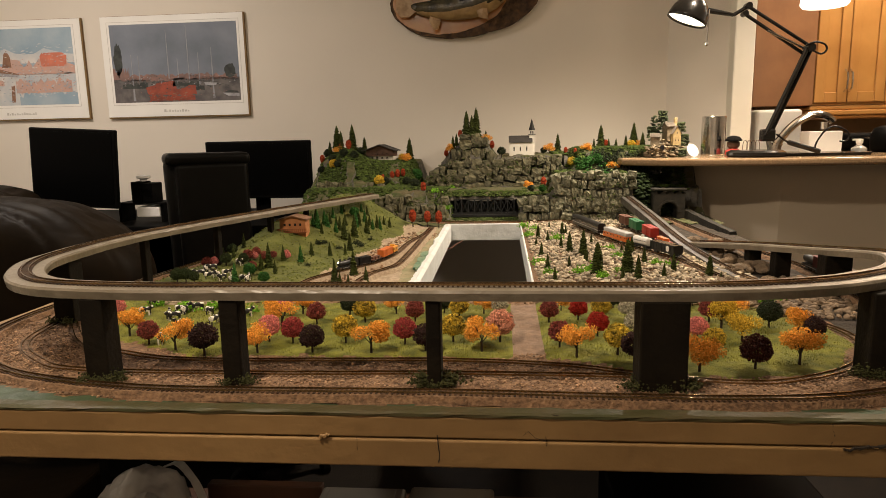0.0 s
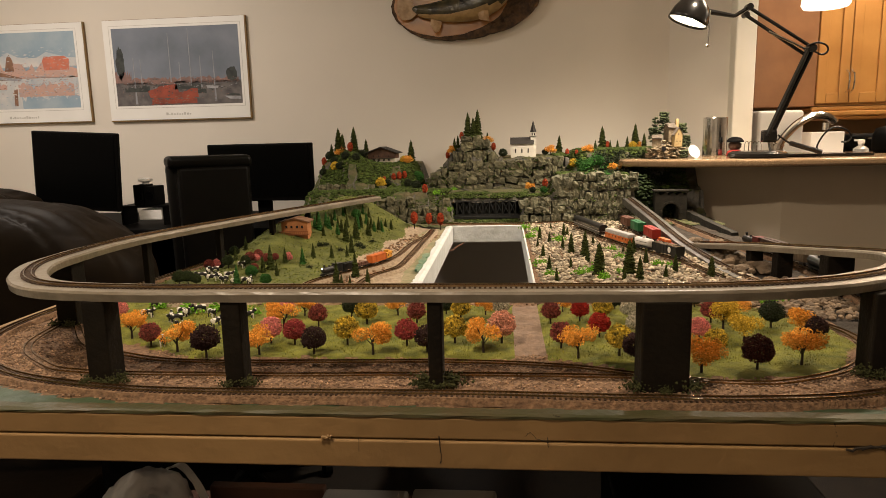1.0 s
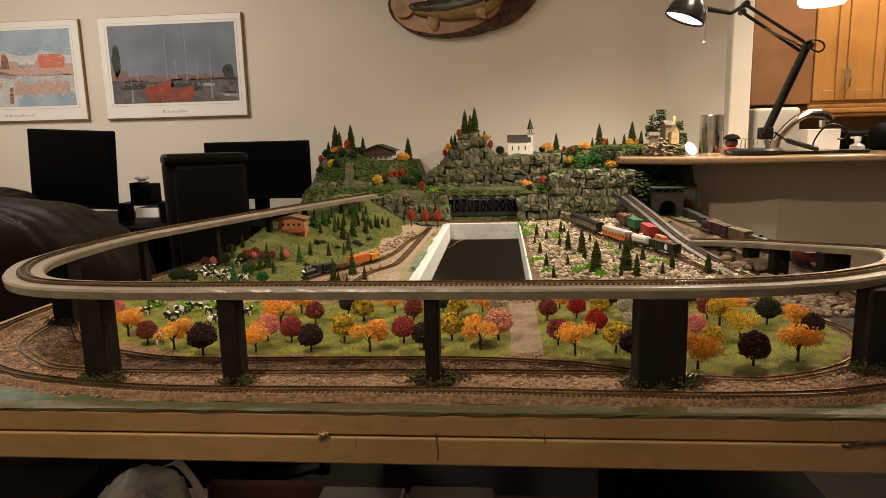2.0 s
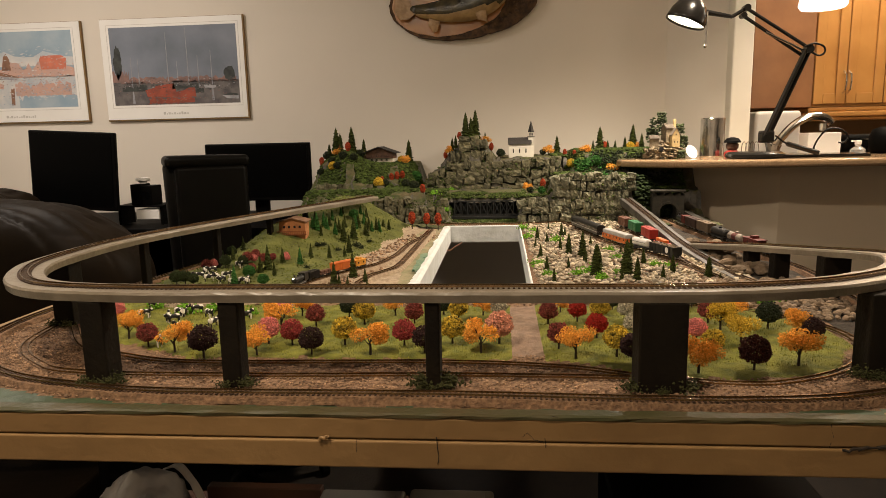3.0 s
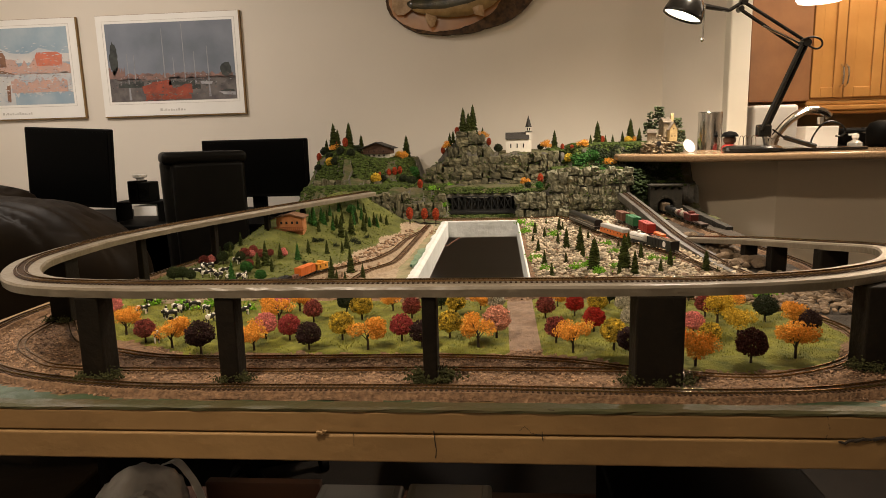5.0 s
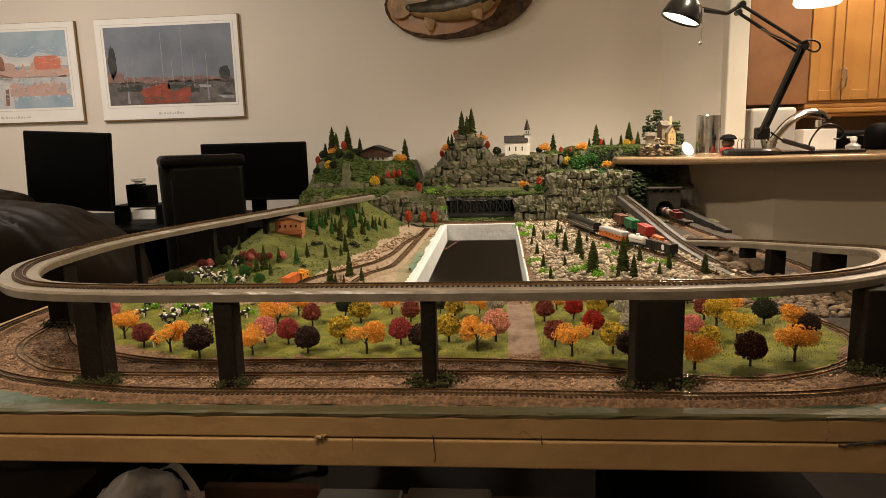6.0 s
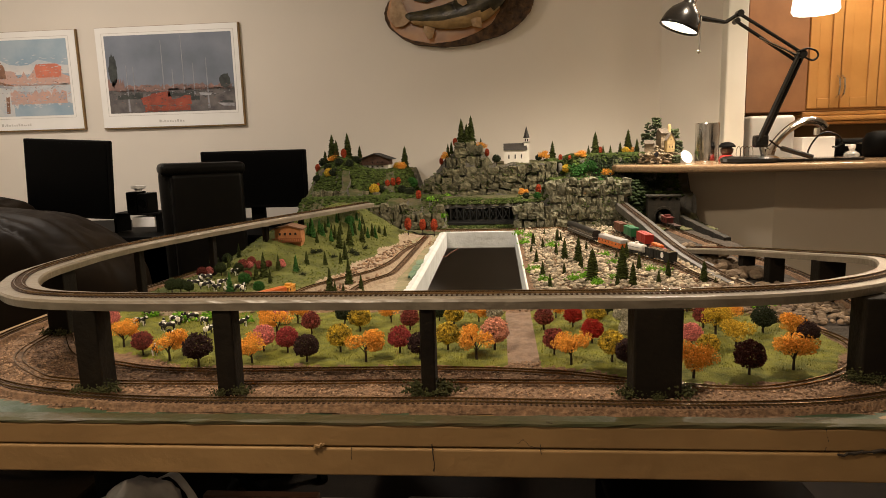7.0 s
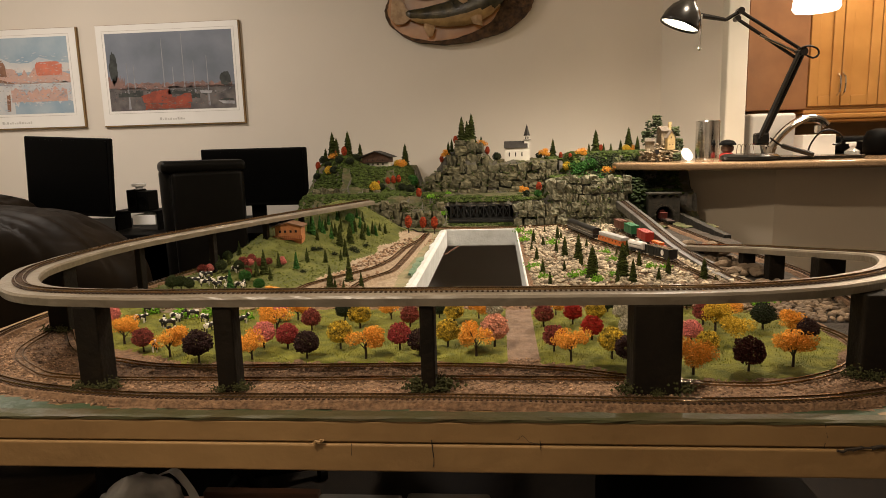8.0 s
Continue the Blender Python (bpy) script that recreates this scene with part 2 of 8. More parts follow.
# Fixtures added above the ceiling sources; none of them is visible.
def ceiling_fixture(x, y, r):
    th = thing("ceiling_light", (x, y, 2.352), "round flush ceiling light with glowing opal diffuser, added out of view", "lamp", "ceiling lights")
    bm = B(); lathe(bm, [(r * 1.05, 0.026), (r * 1.1, 0.030), (r * 1.1, 0.0478)], seg=28)
    part("frame", bm, M_TRIM, th)
    bm = B(); lathe(bm, [(r * 0.4, 0.0), (r * 0.85, 0.008), (r, 0.0255)], seg=28)
    part("diffuser", bm, M_OPAL, th, "glowing opal diffuser")


M_OPAL = mat("opal_diffuser", (1.0, 0.90, 0.75), (1.0, 0.90, 0.75), 0.5, 1, 0, emit=1.5)
ceiling_fixture(-1.8, 1.7, 0.17)
ceiling_fixture(-0.60, 0.18, 0.15)
ceiling_fixture(0.85, 1.9, 0.15)
ceiling_fixture(1.7, 2.9, 0.26)


# Stand added below the room light; no such fixture is visible.
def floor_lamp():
    th = thing("floor_lamp", (-0.45, -1.0, 0), "plain floor lamp stand, added out of view below the room light", "lamp")
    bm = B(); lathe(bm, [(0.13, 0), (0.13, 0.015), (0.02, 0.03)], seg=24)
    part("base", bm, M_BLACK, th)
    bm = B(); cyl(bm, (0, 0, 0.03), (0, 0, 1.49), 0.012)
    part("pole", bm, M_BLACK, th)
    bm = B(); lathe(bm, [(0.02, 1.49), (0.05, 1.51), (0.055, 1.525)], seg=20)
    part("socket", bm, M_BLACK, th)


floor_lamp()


# ---- table ----
HX0, HX1, HY0, HY1 = -0.165, 0.058, 1.24, 2.13
TX0, TX1, TY0, TY1 = -0.83, 0.66, 0.655, 2.93


def bench():
    th = thing("layout_table", (0, 0.66, 0), "beige painted foam bench carrying the model railway", "table")
    def slab(name, q, m, label="", bev=0.004):
        bm = B(); box(bm, q[0], q[1], q[2] - 0.66, q[3] - 0.66, q[4], q[5], bev)
        return part(name, bm, m, th, label)
    slab("fascia", (-0.86, 0.80, 0.655, 0.70, 0.8612, T - 0.005), M_FASCIA, "beige painted upper fascia strip", 0.0015)
    slab("fascia", (-0.87, 0.81, 0.6525, 0.70, 0.8285, 0.8596), M_FASCIA, "beige painted lower fascia strip", 0.0018)
    slab("underside", (-0.85, 0.70, 0.71, 1.20, 0.832, 0.8600), M_WALNUT)
    for x in (-0.8, 0.6):
        for y in (0.75, 2.6):
            slab("leg", (x, x + 0.06, y, y + 0.06, 0, 0.80), M_WALNUT)


bench()


# terrain begin
def sm(a, b, t):
    t = min(1.0, max(0.0, (t - a) / (b - a)))
    return t * t * (3 - 2 * t)


def west_edge(y):
    return -0.83 + 0.065 * sm(1.12, 1.26, y) + 0.17 * max(0.0, y - 1.30)


def terrain(x, y):
    """Height of the scenery over the table."""
    z = 0.89
    # green hill beside the left track
    foot = -0.44 + 0.19 * (y - 1.35) / 0.7
    rise = sm(0.0, 0.24, foot - x)
    rise *= sm(2.20, 2.06, y)
    z += 0.085 * rise * sm(1.30, 1.72, y) * sm(0.01, 0.13, x - west_edge(y)) + 0.03 * rise * sm(1.7, 2.1, y) * sm(0.01, 0.13, x - west_edge(y))
    if y > 2.0:
        z = max(z, mountain(x, y))
    return z


def mountain(x, y):
    z = 0.89
    wob = 0.03 * math.sin(9 * x) + 0.02 * math.sin(23 * x + 1)
    # lower cliff west of the bridge, with the ledge on top
    if x < -0.175:
        z += 0.10 * sm(2.26, 2.34, y) * sm(-0.165, -0.20, x) * sm(-0.76, -0.69, x)
    # ledge behind the bridge
    gap = sm(-0.205, -0.185, x) * sm(0.075, 0.055, x)
    z = max(z, 0.89 + 0.092 * sm(-0.77, -0.70, x) * (sm(2.37, 2.40, y) * (1 - gap) + gap * sm(2.475, 2.48, y)))
    # large grey cliff east of the bridge
    z = max(z, 0.89 + (0.085 + 0.06 * sm(0.16, 0.20, x)) * sm(2.255, 2.285, y) * sm(0.060, 0.075, x) * sm(0.47, 0.43, x))
    # west mound
    m = sm(2.40, 2.54, y + wob) * sm(-0.75, -0.68, x) * sm(-0.31, -0.36, x)
    if m > 0:
        z = max(z, 0.98 + (0.10 + 0.05 * math.exp(-((x + 0.60) / 0.07) ** 2)) * m)
    # middle mountain and church plateau
    m = sm(2.51, 2.535, y) * sm(-0.31, -0.27, x) * sm(0.32, 0.24, x)
    if m > 0:
        top = 1.03 + 0.155 * math.exp(-((x + 0.115) / 0.10) ** 2)
        top = max(top, 1.03 + 0.068 * sm(-0.06, 0.0, x))
        z = max(z, 0.98 + (top - 0.98) * m)
    # wooded slope to the east
    m = sm(2.33, 2.55, y) * sm(0.17, 0.30, x)
    return max(z, 0.89 + 0.225 * m)
# terrain end


def is_grass(x, y):
    w = 0.006 * math.sin(40 * x) + 0.004 * math.sin(95 * x + 2)
    if x < -0.56 + w:
        return y > 0.92 - 1.0 * (x + 0.60) and y > 0.905 and (x + 0.70) > -0.05
    if y > 1.125 + w:
        return x < -0.42 + 0.5 * (y - 1.13)
    if 0.014 + w < x < 0.052 + w:
        return False
    low = 0.838 + 0.06 * sm(-0.42, -0.56, x) - 0.058 * sm(0.06, 0.22, x) + 0.12 * sm(0.36, 0.48, x) ** 1.5
    return y > low + w * 0.5 and x < 0.478 - 0.6 * max(0, y - 1.0)


FRONT_LINE = [(-0.83, 1.02), (-0.80, 0.95), (-0.79, 0.93), (-0.735, 0.835), (-0.656, 0.767), (-0.549, 0.726), (-0.39, 0.702), (-0.07, 0.702), (0.25, 0.695), (0.42, 0.722), (0.53, 0.79), (0.585, 0.90), (0.66, 1.10)]


def outside_track(x, y):
    """Beyond the outer track, towards the table's front edge."""
    for (xa, ya), (xb, yb) in zip(FRONT_LINE, FRONT_LINE[1:]):
        if xa <= x <= xb:
            return y < ya + (yb - ya) * (x - xa) / (xb - xa) - 0.021 - 0.014 * min(1.0, abs((yb - ya) / (xb - xa)))
    return False


def ground_kind(x, y):
    if y < HY0:
        if outside_track(x, y + 0.003 * math.sin(70 * x)):
            return 5
        if -0.02 < x < 0.08 and 0.85 < y < 1.12 and not is_grass(x, y):
            return 4
        return 0 if is_grass(x, y) else (3 if x > 0.50 and y > 0.95 else 1)
    if x < HX0:
        foot = -0.40 + 0.10 * (y - 1.30) / 0.7
        if x < foot + 0.012 * math.sin(30 * y):
            return 0
        return 2 if x > -0.245 + 0.03 * math.sin(6 * y) else 1
    # Kind 3 is the ground painted darker where the bar side is shaded.
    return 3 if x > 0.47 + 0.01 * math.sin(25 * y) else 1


def terrain_mesh():
    for name, q, nx, ny in (("front", (TX0, TX1, 0.668, HY0), 240, 100), ("west", (TX0, HX0, HY0, 2.13), 110, 150), ("east", (HX1, TX1, HY0, 2.13), 90, 110)):
        cells = {0: [], 1: [], 2: [], 3: [], 4: [], 5: []}
        verts = []
        for j in range(ny + 1):
            for i in range(nx + 1):
                y = q[2] + (q[3] - q[2]) * j / ny
                x0 = west_edge(y) if q[0] == TX0 else q[0]
                x = x0 + (q[1] - x0) * i / nx
                lift = 0.0025 if ground_kind(x, y) == 0 else 0.0
                verts.append((x, y, terrain(x, y) - 0.004 + lift + 0.003 * noise.noise(Vector((x * 30, y * 30, 0)))))
        for j in range(ny):
            for i in range(nx):
                k = j * (nx + 1) + i
                y = q[2] + (q[3] - q[2]) * (j + 0.5) / ny
                x0 = west_edge(y) if q[0] == TX0 else q[0]
                x = x0 + (q[1] - x0) * (i + 0.5) / nx
                cells[ground_kind(x, y)].append((k, k + 1, k + nx + 2, k + nx + 1))
        for kind, nm, m, lab in ((0, "grass", M_GRASS if name == "front" else M_HILL, "static grass mat of the model landscape"), (1, "ground", M_GRAVELPALE if name == "west" else M_BALLAST, "brown gravel ground of the model landscape"), (2, "bank", M_SAND, "sandy painted bank beside the lake opening"), (3, "dirt", M_SHADEGROUND, "brown ground strip beside the bar wall, darkened for its shade"), (4, "path", M_DIRT, "brown dirt path between the two meadows"), (5, "paint", M_CORNERPAINT, "green painted board beyond the outer track")):
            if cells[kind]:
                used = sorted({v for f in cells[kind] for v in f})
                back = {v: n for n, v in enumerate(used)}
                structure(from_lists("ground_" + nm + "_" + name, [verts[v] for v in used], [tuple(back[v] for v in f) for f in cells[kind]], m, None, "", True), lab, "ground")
    verts, faces, nx, ny = [], [], 330, 200
    for j in range(ny + 1):
        for i in range(nx + 1):
            x, y = -0.72 + (TX1 + 0.04 + 0.72) * i / nx, 2.13 + 0.81 * j / ny
            c = noise.cell_vector(Vector((x * 26 + 0.5 * noise.noise(Vector((x * 40, y * 40, 2))), y * 18, 3.3)))
            z = terrain(x + 0.012 * (c.x - 0.5), y + 0.06 * (c.y - 0.5))
            steep = abs(terrain(x, y + 0.03) - terrain(x, y - 0.03))
            verts.append((x, y, z + 0.012 * (c.z - 0.5) * min(1, steep * 12) + 0.006 * noise.noise(Vector((x * 60, y * 60, 0)))))
    for j in range(ny):
        for i in range(nx):
            k = j * (nx + 1) + i
            faces.append((k, k + 1, k + nx + 2, k + nx + 1))
    structure(from_lists("ground_mountain", verts, faces, M_ROCK, None, "", False), "grey rock cliffs and green slopes of the model mountain", "mountain")


def rock_material():
    m = mat("rock_and_moss", (0.17, 0.155, 0.13), (0.07, 0.065, 0.055), 0.9, 40, 0.8, 120, detail=10)
    nt = m.node_tree
    b = nt.nodes["Principled BSDF"]
    old = b.inputs["Base Color"].links[0].from_socket
    g = nt.nodes.new("ShaderNodeNewGeometry")
    sep = nt.nodes.new("ShaderNodeSeparateXYZ")
    nt.links.new(g.outputs["True Normal"], sep.inputs[0])
    nz = nt.nodes.new("ShaderNodeTexNoise"); nz.inputs["Scale"].default_value = 30
    add = nt.nodes.new("ShaderNodeMath"); add.operation = "MULTIPLY_ADD"
    add.inputs[1].default_value = 0.5
    nt.links.new(nz.outputs["Fac"], add.inputs[0]); nt.links.new(sep.outputs["Z"], add.inputs[2])
    mr = nt.nodes.new("ShaderNodeMapRange")
    mr.inputs["From Min"].default_value, mr.inputs["From Max"].default_value = 0.55, 0.80
    nt.links.new(add.outputs[0], mr.inputs["Value"])
    mix = nt.nodes.new("ShaderNodeMix"); mix.data_type = "RGBA"
    nt.links.new(mr.outputs["Result"], mix.inputs["Factor"])
    nt.links.new(old, mix.inputs["A"])
    mz = nt.nodes.new("ShaderNodeTexNoise"); mz.inputs["Scale"].default_value, mz.inputs["Detail"].default_value = 22, 8
    mm = nt.nodes.new("ShaderNodeValToRGB")
    mm.color_ramp.elements[0].position, mm.color_ramp.elements[1].position = 0.38, 0.62
    mm.color_ramp.elements[0].color, mm.color_ramp.elements[1].color = (0.050, 0.062, 0.014, 1), (0.105, 0.085, 0.042, 1)
    nt.links.new(mz.outputs["Fac"], mm.inputs["Fac"])
    nt.links.new(mm.outputs["Color"], mix.inputs["B"])
    nt.links.new(mix.outputs["Result"], b.inputs["Base Color"])
    return m


M_ROCK = rock_material()
terrain_mesh()


def west_skirt():
    th = thing("table_skirt", (0, 0, 0), "brown painted side edge of the layout board", "board")
    bm = B()
    pts = [Vector((west_edge(0.70 + 0.02 * k) - 0.002, 0.70 + 0.02 * k, 0.888)) for k in range(76)]
    sweep(bm, pts, [(-0.006, -0.05), (-0.006, 0.0), (0.004, 0.0), (0.004, -0.05)])
    part("edge_board", bm, M_FASCIA, th)


west_skirt()


def basin():
    th = thing("water_basin", (0, 1.7, 0.89), "empty lake opening with white painted foam rim", "basin")
    bm = B()
    rows = []
    for k in range(121):
        y = HY0 + (HY1 - HY0) * k / 120
        e = HX0 - 0.020 - 0.006 * noise.noise(Vector((0, y * 14, 3))) - 0.004 * noise.noise(Vector((0, y * 60, 5))) - 0.002 * noise.noise(Vector((0, y * 170, 5)))
        rows.append([bm.verts.new((x, y - 1.7, z)) for x, z in ((e, -0.01), (e, 0.0035), (HX0 - 0.008, 0.005 + 0.001 * noise.noise(Vector((y * 40, 0, 0)))), (HX0, 0.0005), (HX0, -0.05))])
    for u, v in zip(rows, rows[1:]):
        for j in range(4):
            bm.faces.new((u[j], v[j], v[j + 1], u[j + 1]))
    bm.faces.new(rows[0]); bm.faces.new(list(reversed(rows[-1])))
    bmesh.ops.recalc_face_normals(bm, faces=bm.faces)
    part("rim", bm, M_WHITEFOAM, th, "crumbly white plaster rim")
    rnd = random.Random(8)
    for k in range(3):
        bm = B()
        cx, cy = HX0 - 0.024, HY0 + 0.20 + 0.07 * k
        ring = [bm.verts.new((cx + (0.007 + 0.004 * rnd.random()) * math.cos(a * 0.45), cy - 1.7 + (0.03 + 0.02 * rnd.random()) * math.sin(a * 0.45), 0.0062)) for a in range(14)]
        low = [bm.verts.new((v.co.x, v.co.y, 0.001)) for v in ring]
        bm.faces.new(ring)
        for a in range(14):
            bm.faces.new((low[a], low[(a + 1) % 14], ring[(a + 1) % 14], ring[a]))
        bmesh.ops.recalc_face_normals(bm, faces=bm.faces)
        part("paint_patch", bm, M_TEAL, th, "smear of teal paint")
    for nm, q in (("rim", (HX1, HX1 + 0.005, HY0, HY1)), ("rim", (HX0 - 0.012, HX1 + 0.012, HY1, HY1 + 0.012)), ("rim", (HX0 - 0.012, HX1 + 0.012, HY0 - 0.012, HY0))):
        bm = B(); box(bm, q[0], q[1], q[2] - 1.7, q[3] - 1.7, -0.05, 0.004, 0.002)
        part(nm, bm, M_WHITEFOAM, th)


basin()

def loose_wire():
    th = thing("loose_wire", (0, 0, 0), "loose pinkish wire dangling in the lake opening", "wire")
    bm = B()
    pts = spline([(HX0 - 0.002, 1.99, 0.880)] + [(x, 1.98, z) for x, z in [(-0.187, 0.854), (-0.159, 0.839), (-0.142, 0.85), (-0.117, 0.864)]], 0.006)
    for p, q in zip(pts, pts[1:]):
        cyl(bm, p, q + (q - p) * 0.2, 0.0016, None, 6)
    part("wire", bm, mat("pink_wire", (0.45, 0.22, 0.16), None, 0.5, 30, 0), th)


loose_wire()

# ---- tracks ----
OUTER = [(-0.66, 1.9), (-0.725, 1.45), (-0.752, 1.28), (-0.78, 1.15), (-0.80, 1.05), (-0.79, 0.93), (-0.735, 0.835), (-0.656, 0.767), (-0.549, 0.726), (-0.39, 0.702), (-0.07, 0.702), (0.25, 0.695), (0.42, 0.722), (0.53, 0.79), (0.585, 0.90), (0.60, 1.02), (0.607, 1.15), (0.63, 1.374), (0.614, 1.554), (0.592, 1.715), (0.572, 1.936), (0.555, 2.222), (0.55, 2.45), (0.55, 2.75)]
track("outer track along the front edge, dark weathered rails", OUTER)
track("second track behind the front pillars", [(-0.745, 1.08), (-0.715, 0.90), (-0.633, 0.811), (-0.541, 0.775), (-0.29, 0.770), (-0.077, 0.777), (0.163, 0.773), (0.24, 0.757)], False, buried=True)
track("inner track beside the grass", [(-0.71, 1.0), (-0.62, 0.89), (-0.531, 0.845), (-0.408, 0.818), (-0.081, 0.825), (0.079, 0.810), (0.165, 0.782), (0.27, 0.758), (0.337, 0.765), (0.422, 0.810), (0.478, 0.88), (0.492, 0.96), (0.46, 1.03), (0.36, 1.11), (0.15, 1.15), (-0.2, 1.15), (-0.38, 1.16)], False, buried=True)
LEFT_LINE = [(-0.222, 2.06), (-0.228, 1.92), (-0.239, 1.845), (-0.254, 1.746), (-0.262, 1.60), (-0.284, 1.49), (-0.315, 1.43), (-0.345, 1.385), (-0.37, 1.345), (-0.392, 1.30), (-0.402, 1.25), (-0.41, 1.20), (-0.44, 1.155), (-0.52, 1.13), (-0.64, 1.12)]
track("line curving past the foot of the green hill", LEFT_LINE, bed=M_GRAVELPALE, dusty=True)
track("lake side line on the sandy bank", [(-0.22, 2.037), (-0.225, 1.842), (-0.229, 1.629), (-0.236, 1.459), (-0.257, 1.395), (-0.279, 1.348), (-0.291, 1.271)], bed=M_GRAVELPALE, dusty=True)
track("line along the far edge of the layout", [(-0.24, 2.20), (-0.1, 2.175), (0.06, 2.18), (0.20, 2.20), (0.26, 2.12)])
SIDING = [(0.209, 2.185), (0.273, 1.861), (0.315, 1.705), (0.357, 1.604), (0.399, 1.487), (0.421, 1.335)]
track("siding through the gravel field", SIDING)
SIDING_B = [(0.369, 2.091), (0.389, 1.898), (0.4, 1.737), (0.411, 1.634), (0.413, 1.447), (0.434, 1.309)]
track("rear siding beside the ramp", SIDING_B)


# ---- viaduct ----
DZ = 1.0055
DECK = [(-0.40, 2.02, DZ), (-0.43, 1.95, DZ), (-0.565, 1.62, DZ), (-0.70, 1.22, DZ), (-0.715, 1.0, DZ), (-0.685, 0.88, DZ), (-0.60, 0.785, DZ), (-0.46, 0.756, DZ), (-0.28, 0.754, DZ), (0.14, 0.752, DZ), (0.27, 0.758, DZ), (0.375, 0.787, 1.004), (0.465, 0.845, 1.0), (0.535, 0.915, 0.995), (0.582, 0.99, 0.992), (0.600, 1.07, 0.987), (0.584, 1.245, 0.964), (0.539, 1.425, 0.942), (0.499, 1.605, 0.916), (0.487, 1.68, 0.905)]


def viaduct():
    th = thing("viaduct", (0, 0, 0), "grey painted elevated railway deck on dark pillars", "viaduct")
    line = spline(DECK, 0.015)
    bm = B()
    sweep(bm, line, [(-0.0235, -0.0125), (-0.025, -0.003), (-0.023, 0), (0.023, 0), (0.025, -0.003), (0.0235, -0.0125)], 0.00025)
    part("deck", bm, M_DECK, th, "grey painted foam deck")
    for x, y, w, d in ((-0.500, 0.752, 0.030, 0.032), (-0.325, 0.745, 0.024, 0.026), (-0.080, 0.745, 0.017, 0.028), (0.182, 0.748, 0.054, 0.04), (0.449, 0.80, 0.036, 0.036), (-0.72, 1.01, 0.035, 0.035),
                       (-0.70, 1.22, 0.012, 0.02), (-0.64, 1.42, 0.012, 0.02), (-0.58, 1.60, 0.012, 0.02), (-0.53, 1.74, 0.012, 0.02), (0.588, 1.20, 0.046, 0.032), (0.557, 1.35, 0.03, 0.03), (0.536, 1.44, 0.026, 0.03)):
        top = min(line, key=lambda p: (p.x - x) ** 2 + (p.y - y) ** 2).z - 0.0125
        bm = B(); box(bm, x - w / 2, x + w / 2, y - d / 2, y + d / 2, 0.886, top, 0.002)
        part("pillar", bm, M_PILLAR, th, "dark brown painted pillar")


viaduct()
track("elevated track on the viaduct", [(p[0], p[1], p[2] - 0.003) for p in DECK], False)
RAMP = [(0.50, 1.20, 0.893), (0.475, 1.36, 0.893), (0.455, 1.66, 0.905), (0.43, 2.0, 0.945), (0.415, 2.35, 0.975)]


def ramp():
    th = thing("ramp", (0, 0, 0), "grey ramp climbing to the mountain", "ramp")
    bm = B()
    sweep(bm, spline(RAMP, 0.02), [(-0.022, -0.02), (-0.020, 0), (0.020, 0), (0.022, -0.02)], 0.0006)
    part("deck", bm, M_RAMP, th)


ramp()
track("track climbing the ramp", [(p[0], p[1], p[2] - 0.003) for p in RAMP], False)


# ---- counter and kitchen ----
def counter():
    th = thing("bar_counter", (1.0, 2.5, 1.09), "speckled granite bar counter with rounded end", "counter")
    bm = B()
    pts = [(x - 1.0, y - 2.5) for x, y in ((0.414, 2.42), (0.420, 2.37), (0.475, 2.325), (0.54, 2.275), (0.61, 2.235), (0.68, 2.205), (0.76, 2.18), (0.85, 2.16), (0.95, 2.15), (1.1, 2.145), (2.5, 2.145), (2.5, 2.80), (1.0, 2.80), (0.96, 2.70), (0.60, 2.66), (0.46, 2.50))]
    lo = [bm.verts.new((x, y, -0.026)) for x, y in pts]
    f = bm.faces.new(lo)
    r = bmesh.ops.extrude_face_region(bm, geom=[f])
    bmesh.ops.translate(bm, verts=[g for g in r["geom"] if isinstance(g, bmesh.types.BMVert)], vec=(0, 0, 0.026))
    bmesh.ops.recalc_face_normals(bm, faces=bm.faces)
    rim = [e for e in bm.edges if abs(e.verts[0].co.z - e.verts[1].co.z) < 1e-5]
    bmesh.ops.bevel(bm, geom=rim, offset=0.009, segments=4, profile=0.5, affect="EDGES")
    part("countertop", bm, M_GRANITE, th)


counter()


# ---- rocks ----
M_STONE = mat("cliff_stone", (0.160, 0.142, 0.082), (0.046, 0.045, 0.022), 0.9, 2.0, 0.9, 9, detail=10)
M_STONEPALE = mat("pale_cliff_stone", (0.25, 0.235, 0.160), (0.070, 0.072, 0.040), 0.9, 2.0, 0.9, 9, detail=10)
M_PEBBLE = mat("pebble", (0.52, 0.44, 0.32), (0.24, 0.195, 0.13), 0.85, 50, 0.3, 150, island=0.6)
M_BOULDER = mat("boulder", (0.25, 0.175, 0.108), (0.115, 0.080, 0.050), 0.9, 40, 0.5, 120, island=0.35)


def vary(m, amount=0.4):
    """Lightness by object."""
    nt = m.node_tree
    b = nt.nodes["Principled BSDF"]
    old = b.inputs["Base Color"].links[0].from_socket
    info = nt.nodes.new("ShaderNodeObjectInfo")
    mr = nt.nodes.new("ShaderNodeMapRange")
    mr.inputs["To Min"].default_value, mr.inputs["To Max"].default_value = 1 - amount, 1 + amount
    nt.links.new(info.outputs["Random"], mr.inputs["Value"])
    h = nt.nodes.new("ShaderNodeHueSaturation")
    nt.links.new(mr.outputs["Result"], h.inputs["Value"])
    nt.links.new(old, h.inputs["Color"])
    nt.links.new(h.outputs["Color"], b.inputs["Base Color"])
    return m


vary(M_STONE, 0.28)
vary(M_STONEPALE, 0.28)


